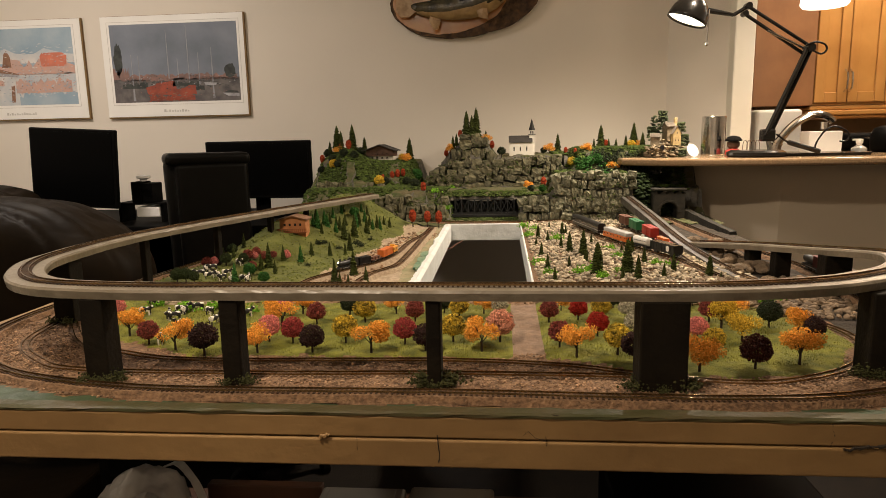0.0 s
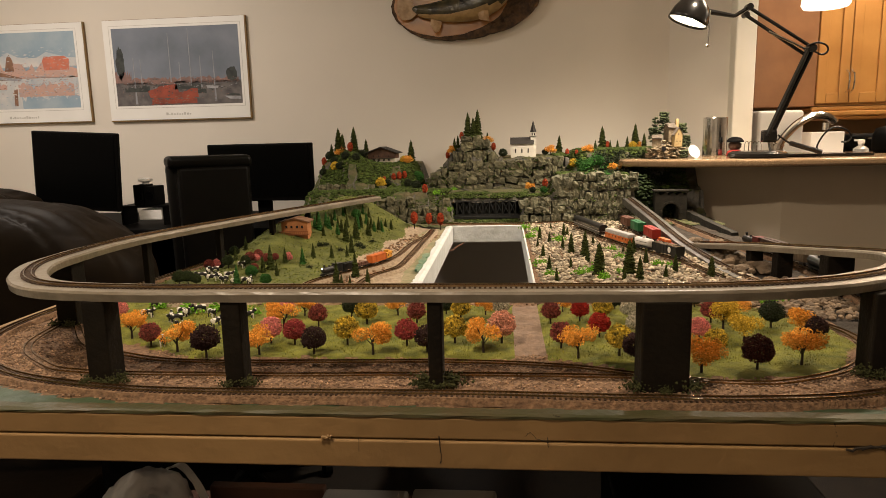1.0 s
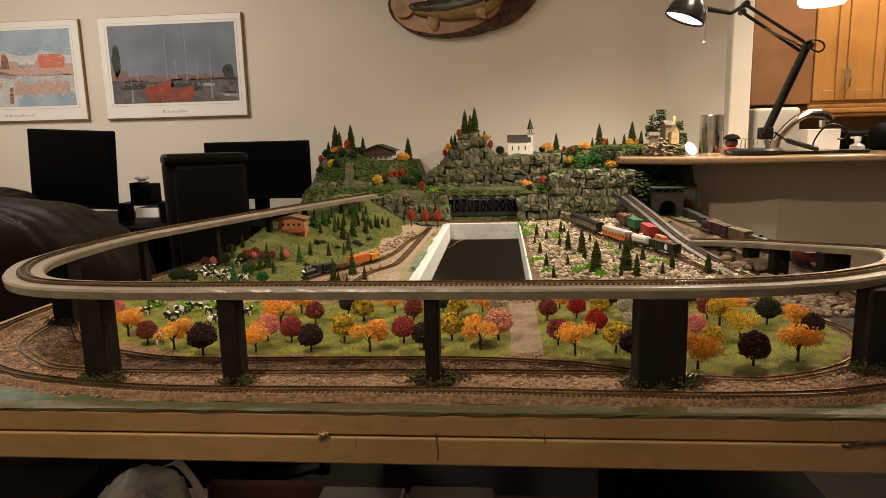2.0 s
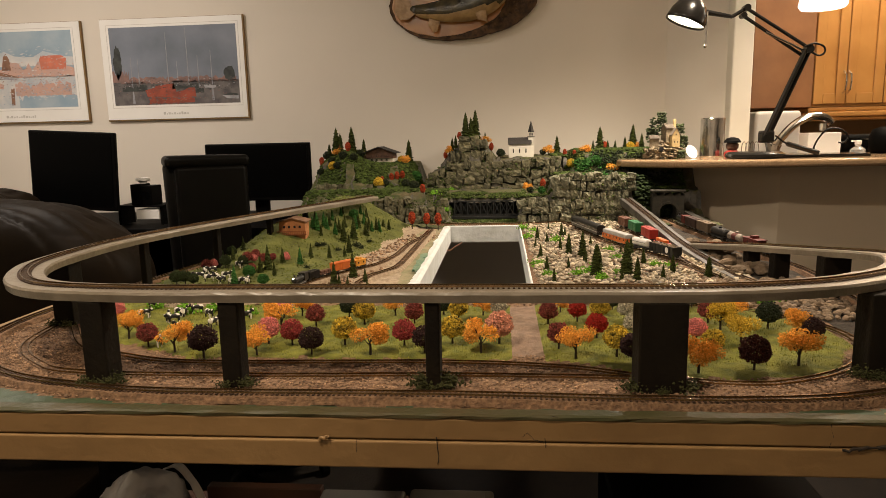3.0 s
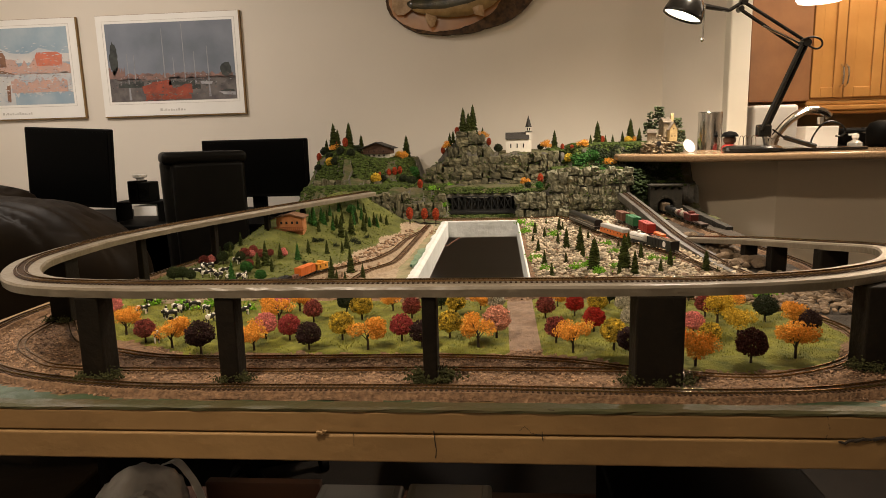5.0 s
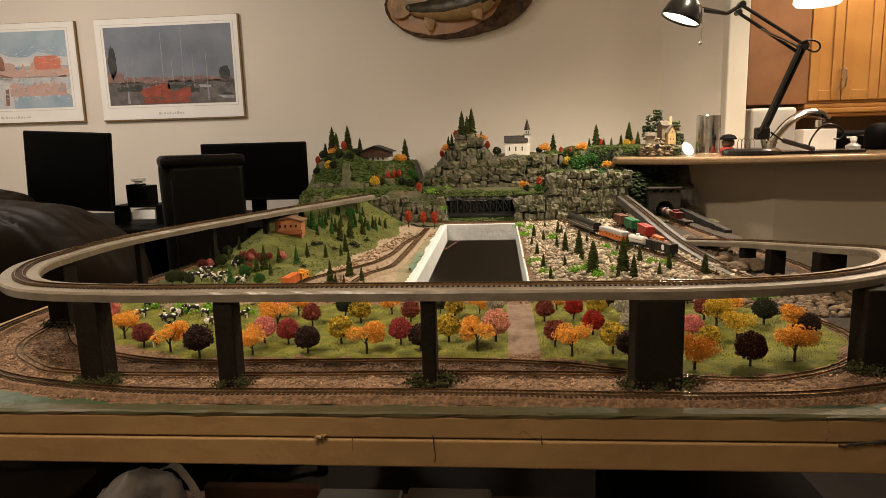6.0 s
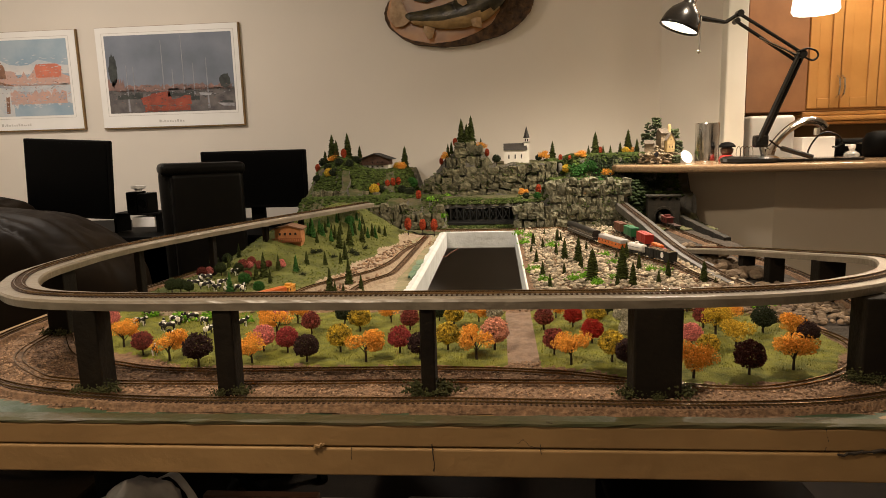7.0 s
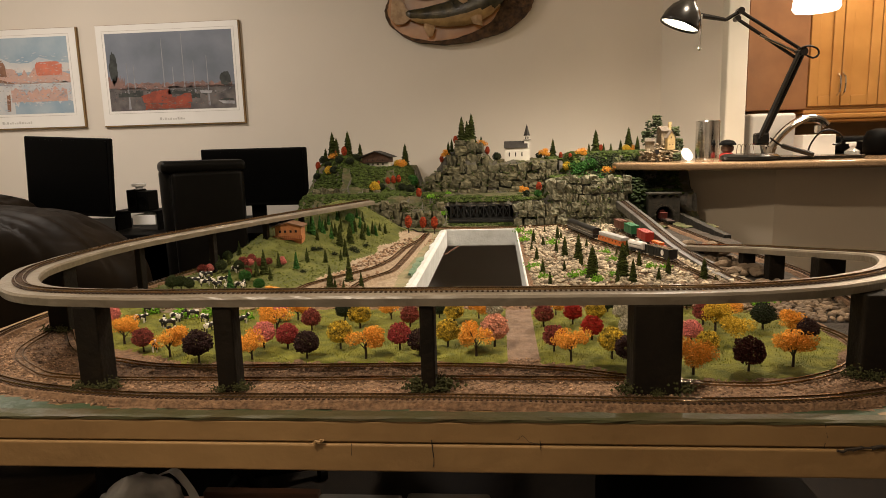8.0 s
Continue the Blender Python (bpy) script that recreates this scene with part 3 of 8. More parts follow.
def stone_verts(rnd, s, flat=0.7):
    """A knobbly pebble of 18 points."""
    rings = [(0.0, -1.0, 1), (0.75, -0.5, 5), (1.0, 0.1, 6), (0.6, 0.75, 5), (0.0, 1.0, 1)]
    out = []
    sx, sy, sz = s * rnd.uniform(0.7, 1.2), s * rnd.uniform(0.7, 1.2), s * flat * rnd.uniform(0.7, 1.1)
    for r, z, n in rings:
        off = rnd.uniform(0, 6)
        for k in range(n):
            a = off + 6.283 * k / n
            j = rnd.uniform(0.8, 1.2)
            out.append(Vector((r * sx * math.cos(a) * j, r * sy * math.sin(a) * j, z * sz * rnd.uniform(0.85, 1.1))))
    return out


def hull(points):
    bm = B()
    vs = [bm.verts.new(p) for p in points]
    bmesh.ops.convex_hull(bm, input=vs)
    for v in [v for v in bm.verts if not v.link_faces]:
        bm.verts.remove(v)
    bm.verts.index_update()
    verts = [v.co.copy() for v in bm.verts]
    faces = [tuple(v.index for v in f.verts) for f in bm.faces]
    bm.free()
    return verts, faces


RND = random.Random(5)
STONES = [hull(stone_verts(RND, 1.0)) for _ in range(14)]


def stone_heap(name, spots, material, label, category):
    """spots: x, y, z, size. One joined mesh of many stones."""
    verts, faces = [], []
    for x, y, z, s in spots:
        sv, sf = STONES[RND.randrange(14)]
        m = Euler((RND.uniform(-0.4, 0.4), RND.uniform(-0.4, 0.4), RND.uniform(0, 6.3))).to_matrix()
        base = len(verts)
        verts += [Vector((x, y, z)) + (m @ v) * s for v in sv]
        faces += [tuple(base + k for k in f) for f in sf]
    return tagged(from_lists(name, verts, faces, material), label, category, "", "stuff")


def scatter():
    spots = []
    for _ in range(14000):
        x, y = RND.uniform(-0.78, 0.56), RND.uniform(0.69, 0.86)
        if RND.random() < 0.25:
            y = RND.uniform(0.71, 1.0)
            x = RND.uniform(-0.80, -0.60)
        if is_grass(x, y) or outside_track(x, y):
            continue
        spots.append((x, y, T - 0.0025, RND.uniform(0.0008, 0.0019) * (1.5 if RND.random() < 0.08 else 1)))
    stone_heap("ballast_gravel", spots, M_BALLASTSTONE, "loose brown ballast gravel between the tracks", "gravel")
    spots = []
    for _ in range(500):
        x, y = RND.uniform(-0.62, 0.45), RND.uniform(1.12, 1.24)
        spots.append((x, y, T - 0.002, RND.uniform(0.002, 0.005)))
    for _ in range(700):
        y = RND.uniform(1.30, 2.0)
        x = -0.31 + RND.uniform(-0.07, 0.03) + 0.10 * (y - 1.4) / 0.6
        spots.append((x, y, terrain(x, y) - 0.003, RND.uniform(0.0015, 0.005)))
    stone_heap("trackside_stone", spots, M_BALLASTSTONE, "pale trackside stones and rubble", "gravel")
    spots = []
    for _ in range(8000):
        x, y = RND.uniform(0.073, 0.52), RND.uniform(1.28, 2.26)
        if x > 0.50 - 0.13 * (y - 1.3):
            continue
        spots.append((x, y, T + RND.uniform(-0.003, 0.003), RND.uniform(0.0022, 0.0058) * (1.5 if RND.random() < 0.12 else 1)))
    stone_heap("gravel_field", spots, M_PEBBLE, "pale river gravel field of loose stones", "gravel")
    spots = []
    for _ in range(800):
        x, y = RND.uniform(0.36, 0.585), RND.uniform(1.03, 1.32)
        if x < 0.50 - 0.9 * (y - 1.0):
            continue
        spots.append((x, y, T + 0.001, RND.uniform(0.004, 0.008)))
    stone_heap("rounded_stones", spots, M_BOULDER, "rounded grey stones heaped under the viaduct", "stones")
    th = thing("boulder_bank", (0, 0, 0), "brown boulders heaped beside the viaduct", "boulders")
    meshes = []
    for k in range(6):
        me = bpy.data.meshes.new("boulder")
        me.from_pydata(STONES[k][0], [], STONES[k][1])
        me.materials.append(M_BOULDER)
        meshes.append(me)
    for k in range(150):
        if k < 75:
            x, y, s = RND.uniform(0.40, 0.57), RND.uniform(1.06, 1.30), RND.uniform(0.005, 0.0095)
        else:
            t = RND.random()
            x, y, s = 0.50 + 0.02 * t + RND.uniform(-0.03, 0.05), 1.36 + 0.42 * t, RND.uniform(0.008, 0.02)
        ob = new("boulder", meshes[k % 6])
        ob.parent = th
        ob.matrix_basis = pose(x, y, T + s * 0.35, RND.uniform(-20, 20), RND.uniform(-20, 20), RND.uniform(0, 360)) @ Matrix.Scale(s, 4)


scatter()


def block_mesh(seed, material):
    """A broken rock face: a subdivided block, its corners worn away and its front chipped."""
    rnd = random.Random(seed)
    bm = B()
    box(bm, -0.5, 0.5, -0.5, 0.5, -0.5, 0.5)
    bmesh.ops.subdivide_edges(bm, edges=bm.edges[:], cuts=2, use_grid_fill=True)
    shift = Vector((seed * 3.1, seed * 1.7, 0))
    for v in bm.verts:
        d = v.co.normalized() * 0.62
        v.co = v.co.lerp(d, 0.20)
        v.co += noise.noise_vector(v.co * 2.2 + shift) * 0.16 + Vector((rnd.uniform(-1, 1), rnd.uniform(-1, 1), rnd.uniform(-1, 1))) * 0.03
        v.co.z *= 1 + 0.25 * v.co.x * rnd.uniform(-0.5, 0.5)
    return finish("stone", bm, material)


BLOCKS = {m: [block_mesh(k, m) for k in range(16)] for m in (M_STONE, M_STONEPALE)}


def cliff(label, x0, x1, face, z0, top, w, h, seed, wild=1.0, rock=M_STONE):
    """Courses of rough stones; face(x, z) gives the depth, top(x) the upper edge."""
    rnd = random.Random(seed)
    th = thing("stone_cliff", (0, 0, 0), label, "cliff", "stone cliffs")
    z = z0
    while z < 1.3:
        hh = h * rnd.uniform(0.75, 1.3)
        x = x0 + rnd.uniform(-0.5, 0.5) * w
        any_left = False
        while x < x1:
            ww = w * rnd.uniform(0.55, 1.45)
            if z + hh * 0.55 < top(x + ww / 2) and x + ww * 0.5 > x0:
                any_left = True
                ob = new("stone", BLOCKS[rock][rnd.randrange(16)])
                ob.parent = th
                dep = rnd.uniform(0.035, 0.05)
                ob.matrix_basis = pose(x + ww / 2, face(x + ww / 2, z) + dep / 2 - rnd.uniform(0, 0.012) * wild, z + hh * rnd.uniform(0.25, 0.75), rnd.uniform(-14, 6) * wild, rnd.uniform(-16, 16) * wild, rnd.uniform(-18, 18) * wild) @ Matrix.Diagonal((ww * rnd.uniform(0.88, 1.0), dep, hh * rnd.uniform(0.92, 1.12), 1))
            x += ww
        z += hh
        if not any_left:
            break
    return th


def top_mid(x):
    return terrain(x, 2.60) + 0.004


cliff("dark grey stone cliff below the white church", -0.285, 0.225, lambda x, z: 2.485 + 0.12 * (z - 0.98), 0.975, top_mid, 0.034, 0.030, 3, 0.55)
cliff("pale grey stone cliff above the gravel field", 0.068, 0.215, lambda x, z: 2.225 + 0.15 * (z - 0.89), 0.888, lambda x: 0.985 if x < 0.17 else 1.045, 0.027, 0.030, 7, 0.7, M_STONEPALE)
cliff("pale grey stone cliff above the parked cars", 0.20, 0.425, lambda x, z: 2.245 + 0.10 * (z - 0.89), 0.888, lambda x: 1.05, 0.022, 0.025, 8, 0.6, M_STONEPALE)
cliff("mossy brown rock face beside the bridge", -0.45, -0.195, lambda x, z: 2.235 + 0.35 * (z - 0.89), 0.888, lambda x: 0.965 + 0.012 * math.sin(30 * x), 0.022, 0.026, 9, 0.9)
cliff("mossy low rock face behind the monitor", -0.69, -0.44, lambda x, z: 2.36 + 0.5 * (z - 0.93), 0.95, lambda x: 1.01 + 0.012 * math.sin(30 * x), 0.022, 0.028, 10, 0.9)


# ---- bridge, portal, buildings ----
M_IRON = mat("black_iron", (0.016, 0.017, 0.016), (0.010, 0.010, 0.010), 0.6, 40, 0.1)
# Portal stone colour is lowered to carry the shade under the counter.
M_PORTAL = mat("shaded_portal_stone", (0.026, 0.021, 0.013), (0.010, 0.009, 0.006), 0.9, 60, 0.6, 150)
M_CHURCH = mat("white_plaster", (0.72, 0.68, 0.60), (0.66, 0.62, 0.54), 0.8, 60, 0.1)
M_ROOF = mat("dark_roof", (0.035, 0.03, 0.026), (0.022, 0.019, 0.016), 0.8, 120, 0.4)
M_WOOD = mat("chalet_wood", (0.30, 0.10, 0.03), (0.20, 0.06, 0.02), 0.75, 60, 0.3)
M_WOODLIGHT = mat("light_chalet_wood", (0.46, 0.19, 0.065), (0.34, 0.13, 0.045), 0.7, 70, 0.3)
M_WOODROOF = mat("brown_shingle", (0.20, 0.105, 0.055), (0.13, 0.065, 0.035), 0.8, 70, 0.3)
M_WOODDK = mat("dark_chalet_wood", (0.11, 0.055, 0.03), (0.07, 0.035, 0.02), 0.8, 60, 0.3)
M_TAN = mat("castle_stone", (0.25, 0.19, 0.115), (0.11, 0.085, 0.052), 0.85, 90, 0.6, 200)
M_GLASSDK = mat("dark_window", (0.02, 0.02, 0.022), None, 0.2, 10, 0)


def bridge():
    th = thing("truss_bridge", (-0.06, 2.335, 0.905), "black iron truss railway bridge in the cliff gap", "bridge")
    w = 0.116
    for y in (-0.018, 0.018):
        for z in (0.0, 0.05):
            bm = B(); box(bm, -w if z == 0 else -w + 0.012, w if z == 0 else w - 0.012, y - 0.002, y + 0.002, z, z + 0.004)
            part("chord", bm, M_IRON, th)
        for k in range(10):
            x = -w + 0.012 + k * (2 * w - 0.024) / 9
            bm = B(); box(bm, x - 0.0015, x + 0.0015, y - 0.0015, y + 0.0015, 0, 0.05)
            part("post", bm, M_IRON, th)
            if k < 9:
                x2 = -w + 0.012 + (k + 1) * (2 * w - 0.024) / 9
                bm = B(); cyl(bm, (x, y, 0.002), (x2, y, 0.051), 0.0012, None, 5); cyl(bm, (x2, y, 0.002), (x, y, 0.051), 0.0012, None, 5)
                part("brace", bm, M_IRON, th)
    bm = B(); box(bm, -w - 0.01, w + 0.01, -0.024, 0.024, -0.010, -0.001, 0.001)
    part("bed", bm, M_IRON, th)
    for x in (-0.122, 0.122):
        bm = B(); box(bm, x - 0.012, x + 0.012, -0.026, 0.026, -0.03, -0.0105, 0.002)
        part("pier", bm, M_STONE, th, "grey stone pier")


bridge()


def grass_bank():
    th = thing("grass_bank", (0, 0, 0), "grassy bank overhanging the truss bridge", "bank")
    bm = B()
    pts = [Vector((-0.215 + 0.012 * k, 2.345 + 0.006 * math.sin(1.7 * k), 0.982)) for k in range(26)]
    sweep(bm, pts, [(0.010, -0.030), (0.004, -0.012), (-0.012, 0.0), (-0.15, 0.002), (-0.15, -0.028)], 0.003)
    part("turf", bm, M_ROCK, th)
    bm = B(); box(bm, -0.215, 0.09, 2.465, 2.474, 0.887, 0.955)
    part("back_wall", bm, M_CAVE, th, "rock at the back of the gap, coloured dark for its shade")


grass_bank()


def portal():
    th = thing("tunnel_portal", (0.5575, 2.245, T), "stone tunnel portal, darkened for the shade under the bar counter", "tunnel")
    bm = B()
    w, hh, r, spring = 0.0515, 0.088, 0.027, 0.028
    arch = [(r * math.cos(math.radians(180 - 15 * k)), spring + r * math.sin(math.radians(180 - 15 * k))) for k in range(13)]
    inner = [(-r, 0)] + arch + [(r, 0)]
    outer = [(-w, 0)] + [(-w, hh * 0.5)] * 1 + [(-w + 2 * w * k / 12, hh + 0.006 * math.sin(2.1 * k)) for k in range(13)]
    outer = outer[:1] + outer[2:] + [(w, 0)]
    n = len(inner)
    vi = [[bm.verts.new((x, y, z)) for x, z in inner] for y in (0, 0.04)]
    vo = [[bm.verts.new((x, y, z)) for x, z in outer] for y in (0, 0.04)]
    for k in range(n - 1):
        bm.faces.new((vi[0][k], vi[0][k + 1], vo[0][k + 1], vo[0][k]))
        bm.faces.new((vi[1][k], vo[1][k], vo[1][k + 1], vi[1][k + 1]))
        bm.faces.new((vi[0][k], vi[1][k], vi[1][k + 1], vi[0][k + 1]))
        bm.faces.new((vo[0][k], vo[0][k + 1], vo[1][k + 1], vo[1][k]))
    part("wall", bm, M_PORTAL, th)
    for k in range(9):
        a = math.radians(180 - 22.5 * k)
        bm = B(); box(bm, -0.0055, 0.0055, -0.003, 0.001, -0.004, 0.004, 0.001, Matrix.Translation((0.032 * math.cos(a), 0, spring + 0.032 * math.sin(a))) @ Matrix.Rotation(-a + math.pi / 2, 4, "Y"))
        part("arch_stone", bm, M_PORTAL, th)
    bm = B(); box(bm, -w - 0.004, w + 0.004, -0.004, 0.04, hh + 0.006, hh + 0.014, 0.003)
    part("coping", bm, M_PORTAL, th, "mossy coping")
    # Added lining, painted dark, hides the lit wall behind the bore.
    for q in ((-0.034, -0.0275, 0, 0.062), (0.0275, 0.034, 0, 0.062), (-0.0274, 0.0274, 0.058, 0.064)):
        bm = B(); box(bm, q[0], q[1], 0.041, 0.30, q[2], q[3])
        part("lining", bm, M_CAVE, th, "added tunnel lining, coloured dark for the unlit bore")
    bm = B(); box(bm, -0.034, 0.034, 0.301, 0.31, 0, 0.064)
    part("lining", bm, M_CAVE, th, "added tunnel lining, coloured dark for the unlit bore")
    bm = B()
    sweep(bm, spline([(0.062, 0.02, 0.03), (0.075, -0.10, 0.02), (0.095, -0.34, 0.006)], 0.02), [(-0.012, -0.035), (-0.010, 0), (0.010, 0), (0.012, -0.035)], 0.001)
    part("wing_wall", bm, M_PORTAL, th)


portal()


def tunnel_foliage():
    """Dark foliage heaped over and beside the tunnel mouth, under the counter."""
    rnd = random.Random(77)
    th = thing("foliage_mound", (0.48, 2.33, T), "dark green foliage mound beside the tunnel portal", "foliage")
    verts, faces = [], []
    for _ in range(1500):
        a, r, u = rnd.uniform(0, 6.283), rnd.random() ** 0.5, rnd.random()
        x, y = 0.115 * r * math.cos(a), 0.055 * r * math.sin(a)
        z = (0.150 - 0.30 * max(0.0, x - 0.01)) * (1 - 0.75 * r * r) * u ** 0.6
        sv, sf = STONES[rnd.randrange(14)]
        g, b0 = rnd.uniform(0.005, 0.012), len(verts)
        verts += [Vector((x, y, max(z, 0.3 * g))) + v * g for v in sv]
        faces += [tuple(b0 + j for j in f) for f in sf]
    from_lists("foliage", verts, faces, mat("tunnel_foliage", (0.022, 0.036, 0.010), (0.010, 0.016, 0.006), 0.95, 90, 0, island=0.5, spec=0.2), th)


tunnel_foliage()


def gable_house(name, at, rz, w, d, h, roof_h, over, wall_m, roof_m, label, category, base_m=None, windows=(), win_z=0.4, balcony=False):
    th = thing(name, at, label, category, "", rz)
    bh = 0.35 * h if base_m else 0.0
    if base_m:
        bm = B(); box(bm, -w / 2, w / 2, -d / 2, d / 2, -0.01, bh)
        part("ground_floor", bm, base_m, th, "white plastered ground floor")
    bm = B()
    q = w / 2 + (0.001 if base_m else 0)
    e = d / 2 + (0.001 if base_m else 0)
    pts = [(-q, bh - (0 if base_m else 0.01)), (q, bh - (0 if base_m else 0.01)), (q, h), (0, h + roof_h), (-q, h)]
    f = [bm.verts.new((x, -e, z)) for x, z in pts]
    g = [bm.verts.new((x, e, z)) for x, z in pts]
    bm.faces.new(f); bm.faces.new(list(reversed(g)))
    for k in range(5):
        bm.faces.new((f[k], g[k], g[(k + 1) % 5], f[(k + 1) % 5]))
    part("wall", bm, wall_m, th)
    sl = roof_h / q
    for s in (-1, 1):
        bm = B()
        vs = []
        for y in (-e - over, e + over):
            for x, up in ((0, 0), (s * (q + over), 0), (s * (q + over), 0.0025), (0, 0.0025)):
                vs.append(bm.verts.new((x, y, h + roof_h - abs(x) * sl + up + 0.0006)))
        for k in ((0, 1, 2, 3), (7, 6, 5, 4), (0, 4, 5, 1), (1, 5, 6, 2), (2, 6, 7, 3), (3, 7, 4, 0)):
            bm.faces.new([vs[j] for j in k])
        bmesh.ops.recalc_face_normals(bm, faces=bm.faces)
        part("roof_slope", bm, roof_m, th)
    for wx, wz in windows:
        bm = B(); box(bm, wx - 0.0028, wx + 0.0028, -e - 0.0016, -e + 0.001, wz, wz + 0.006)
        wd = part("window", bm, M_GLASSDK, th, "small dark window")
        bm = B()
        box(bm, wx - 0.0038, wx - 0.0028, -e - 0.002, -e, wz - 0.001, wz + 0.007); box(bm, wx + 0.0028, wx + 0.0038, -e - 0.002, -e, wz - 0.001, wz + 0.007)
        part("window_frame", bm, wall_m, wd)
    if balcony:
        bm = B(); box(bm, -q - 0.004, q + 0.004, -e - 0.010, -e, bh + 0.002, bh + 0.004)
        bal = part("balcony", bm, M_WOODDK if base_m else M_WOOD, th)
        for k in range(16):
            x = -q - 0.003 + k * (2 * q + 0.006) / 15
            bm = B(); box(bm, x - 0.0008, x + 0.0008, -e - 0.010, -e - 0.0085, bh + 0.004, bh + 0.011)
            part("baluster", bm, M_WOODDK if base_m else M_WOOD, bal)
        bm = B(); box(bm, -q - 0.004, q + 0.004, -e - 0.0105, -e - 0.0082, bh + 0.011, bh + 0.0125)
        part("rail", bm, M_WOODDK if base_m else M_WOOD, bal)
    return th


hx, hy = [(-0.529, 1.621)][0]
gable_house("chalet", (hx - 0.002, hy + 0.02, terrain(hx, hy) - 0.002), 4, 0.066, 0.046, 0.034, 0.009, 0.006, M_WOODLIGHT, M_WOODROOF, "orange wooden chalet with brown gable roof on the hill", "chalet", None, [(-0.020, 0.019), (-0.007, 0.019), (0.007, 0.019), (0.020, 0.019)], balcony=True)
(cx, cz), = [(-0.472, 1.082)]
gable_house("chalet", (cx + 0.006, 2.575, 1.094), -6, 0.106, 0.06, 0.036, 0.019, 0.013, M_WOODDK, M_ROOF, "brown alpine chalet with white ground floor", "chalet", M_CHURCH, [(-0.03, 0.004), (-0.01, 0.004), (0.01, 0.004), (0.03, 0.004), (-0.03, 0.020), (-0.01, 0.020), (0.01, 0.020), (0.03, 0.020)], balcony=True)


def church():
    (x, z), = [(0.075, 1.107)]
    th = thing("church", (x, 2.58, z), "small white church with dark roof and spire", "church")
    w, d, h = 0.088, 0.045, 0.042
    bm = B(); box(bm, -w / 2, w / 2, -d / 2, d / 2, -0.012, h)
    nave = part("nave", bm, M_CHURCH, th, "white plastered nave")
    bm = B()
    f = [bm.verts.new(p) for p in ((-w / 2 - 0.002, -d / 2 - 0.004, h), (w / 2, -d / 2 - 0.004, h), (w / 2, d / 2 + 0.004, h), (-w / 2 - 0.002, d / 2 + 0.004, h), (-w / 2 - 0.002, 0, h + 0.026), (w / 2, 0, h + 0.026))]
    for k in ((0, 1, 5, 4), (3, 4, 5, 2), (0, 4, 3), (1, 2, 5), (0, 3, 2, 1)):
        bm.faces.new([f[j] for j in k])
    part("roof", bm, M_ROOF, th, "dark slate roof")
    for k in range(3):
        xx = -0.026 + 0.024 * k
        bm = B(); box(bm, xx - 0.0022, xx + 0.0022, -d / 2 - 0.001, -d / 2 + 0.001, 0.010, 0.024); cyl(bm, (xx, -d / 2 - 0.001, 0.024), (xx, -d / 2 + 0.001, 0.024), 0.0022, None, 10)
        part("window", bm, M_GLASSDK, nave, "dark arched window")
    bm = B(); box(bm, w / 2 - 0.012, w / 2 + 0.008, -0.010, 0.010, -0.012, 0.070)
    tower = part("tower", bm, M_CHURCH, th, "white square tower")
    bm = B(); box(bm, w / 2 - 0.0155, w / 2 + 0.0115, -0.0132, 0.0132, 0.070, 0.0722); 
    part("cornice", bm, M_ROOF, tower)
    bm = B(); box(bm, w / 2 - 0.010, w / 2 + 0.006, -0.008, 0.008, 0.0722, 0.087)
    part("belfry", bm, M_CHURCH, tower)
    for xx in (w / 2 - 0.006, w / 2 + 0.002):
        bm = B(); box(bm, xx - 0.002, xx + 0.002, -0.0088, -0.0075, 0.074, 0.084)
        part("opening", bm, M_GLASSDK, tower)
    bm = B(); cyl(bm, (w / 2 - 0.002, 0, 0.087), (w / 2 - 0.002, 0, 0.130), 0.0125, 0.0006, 4)
    part("spire", bm, M_ROOF, th, "dark pointed spire")


church()


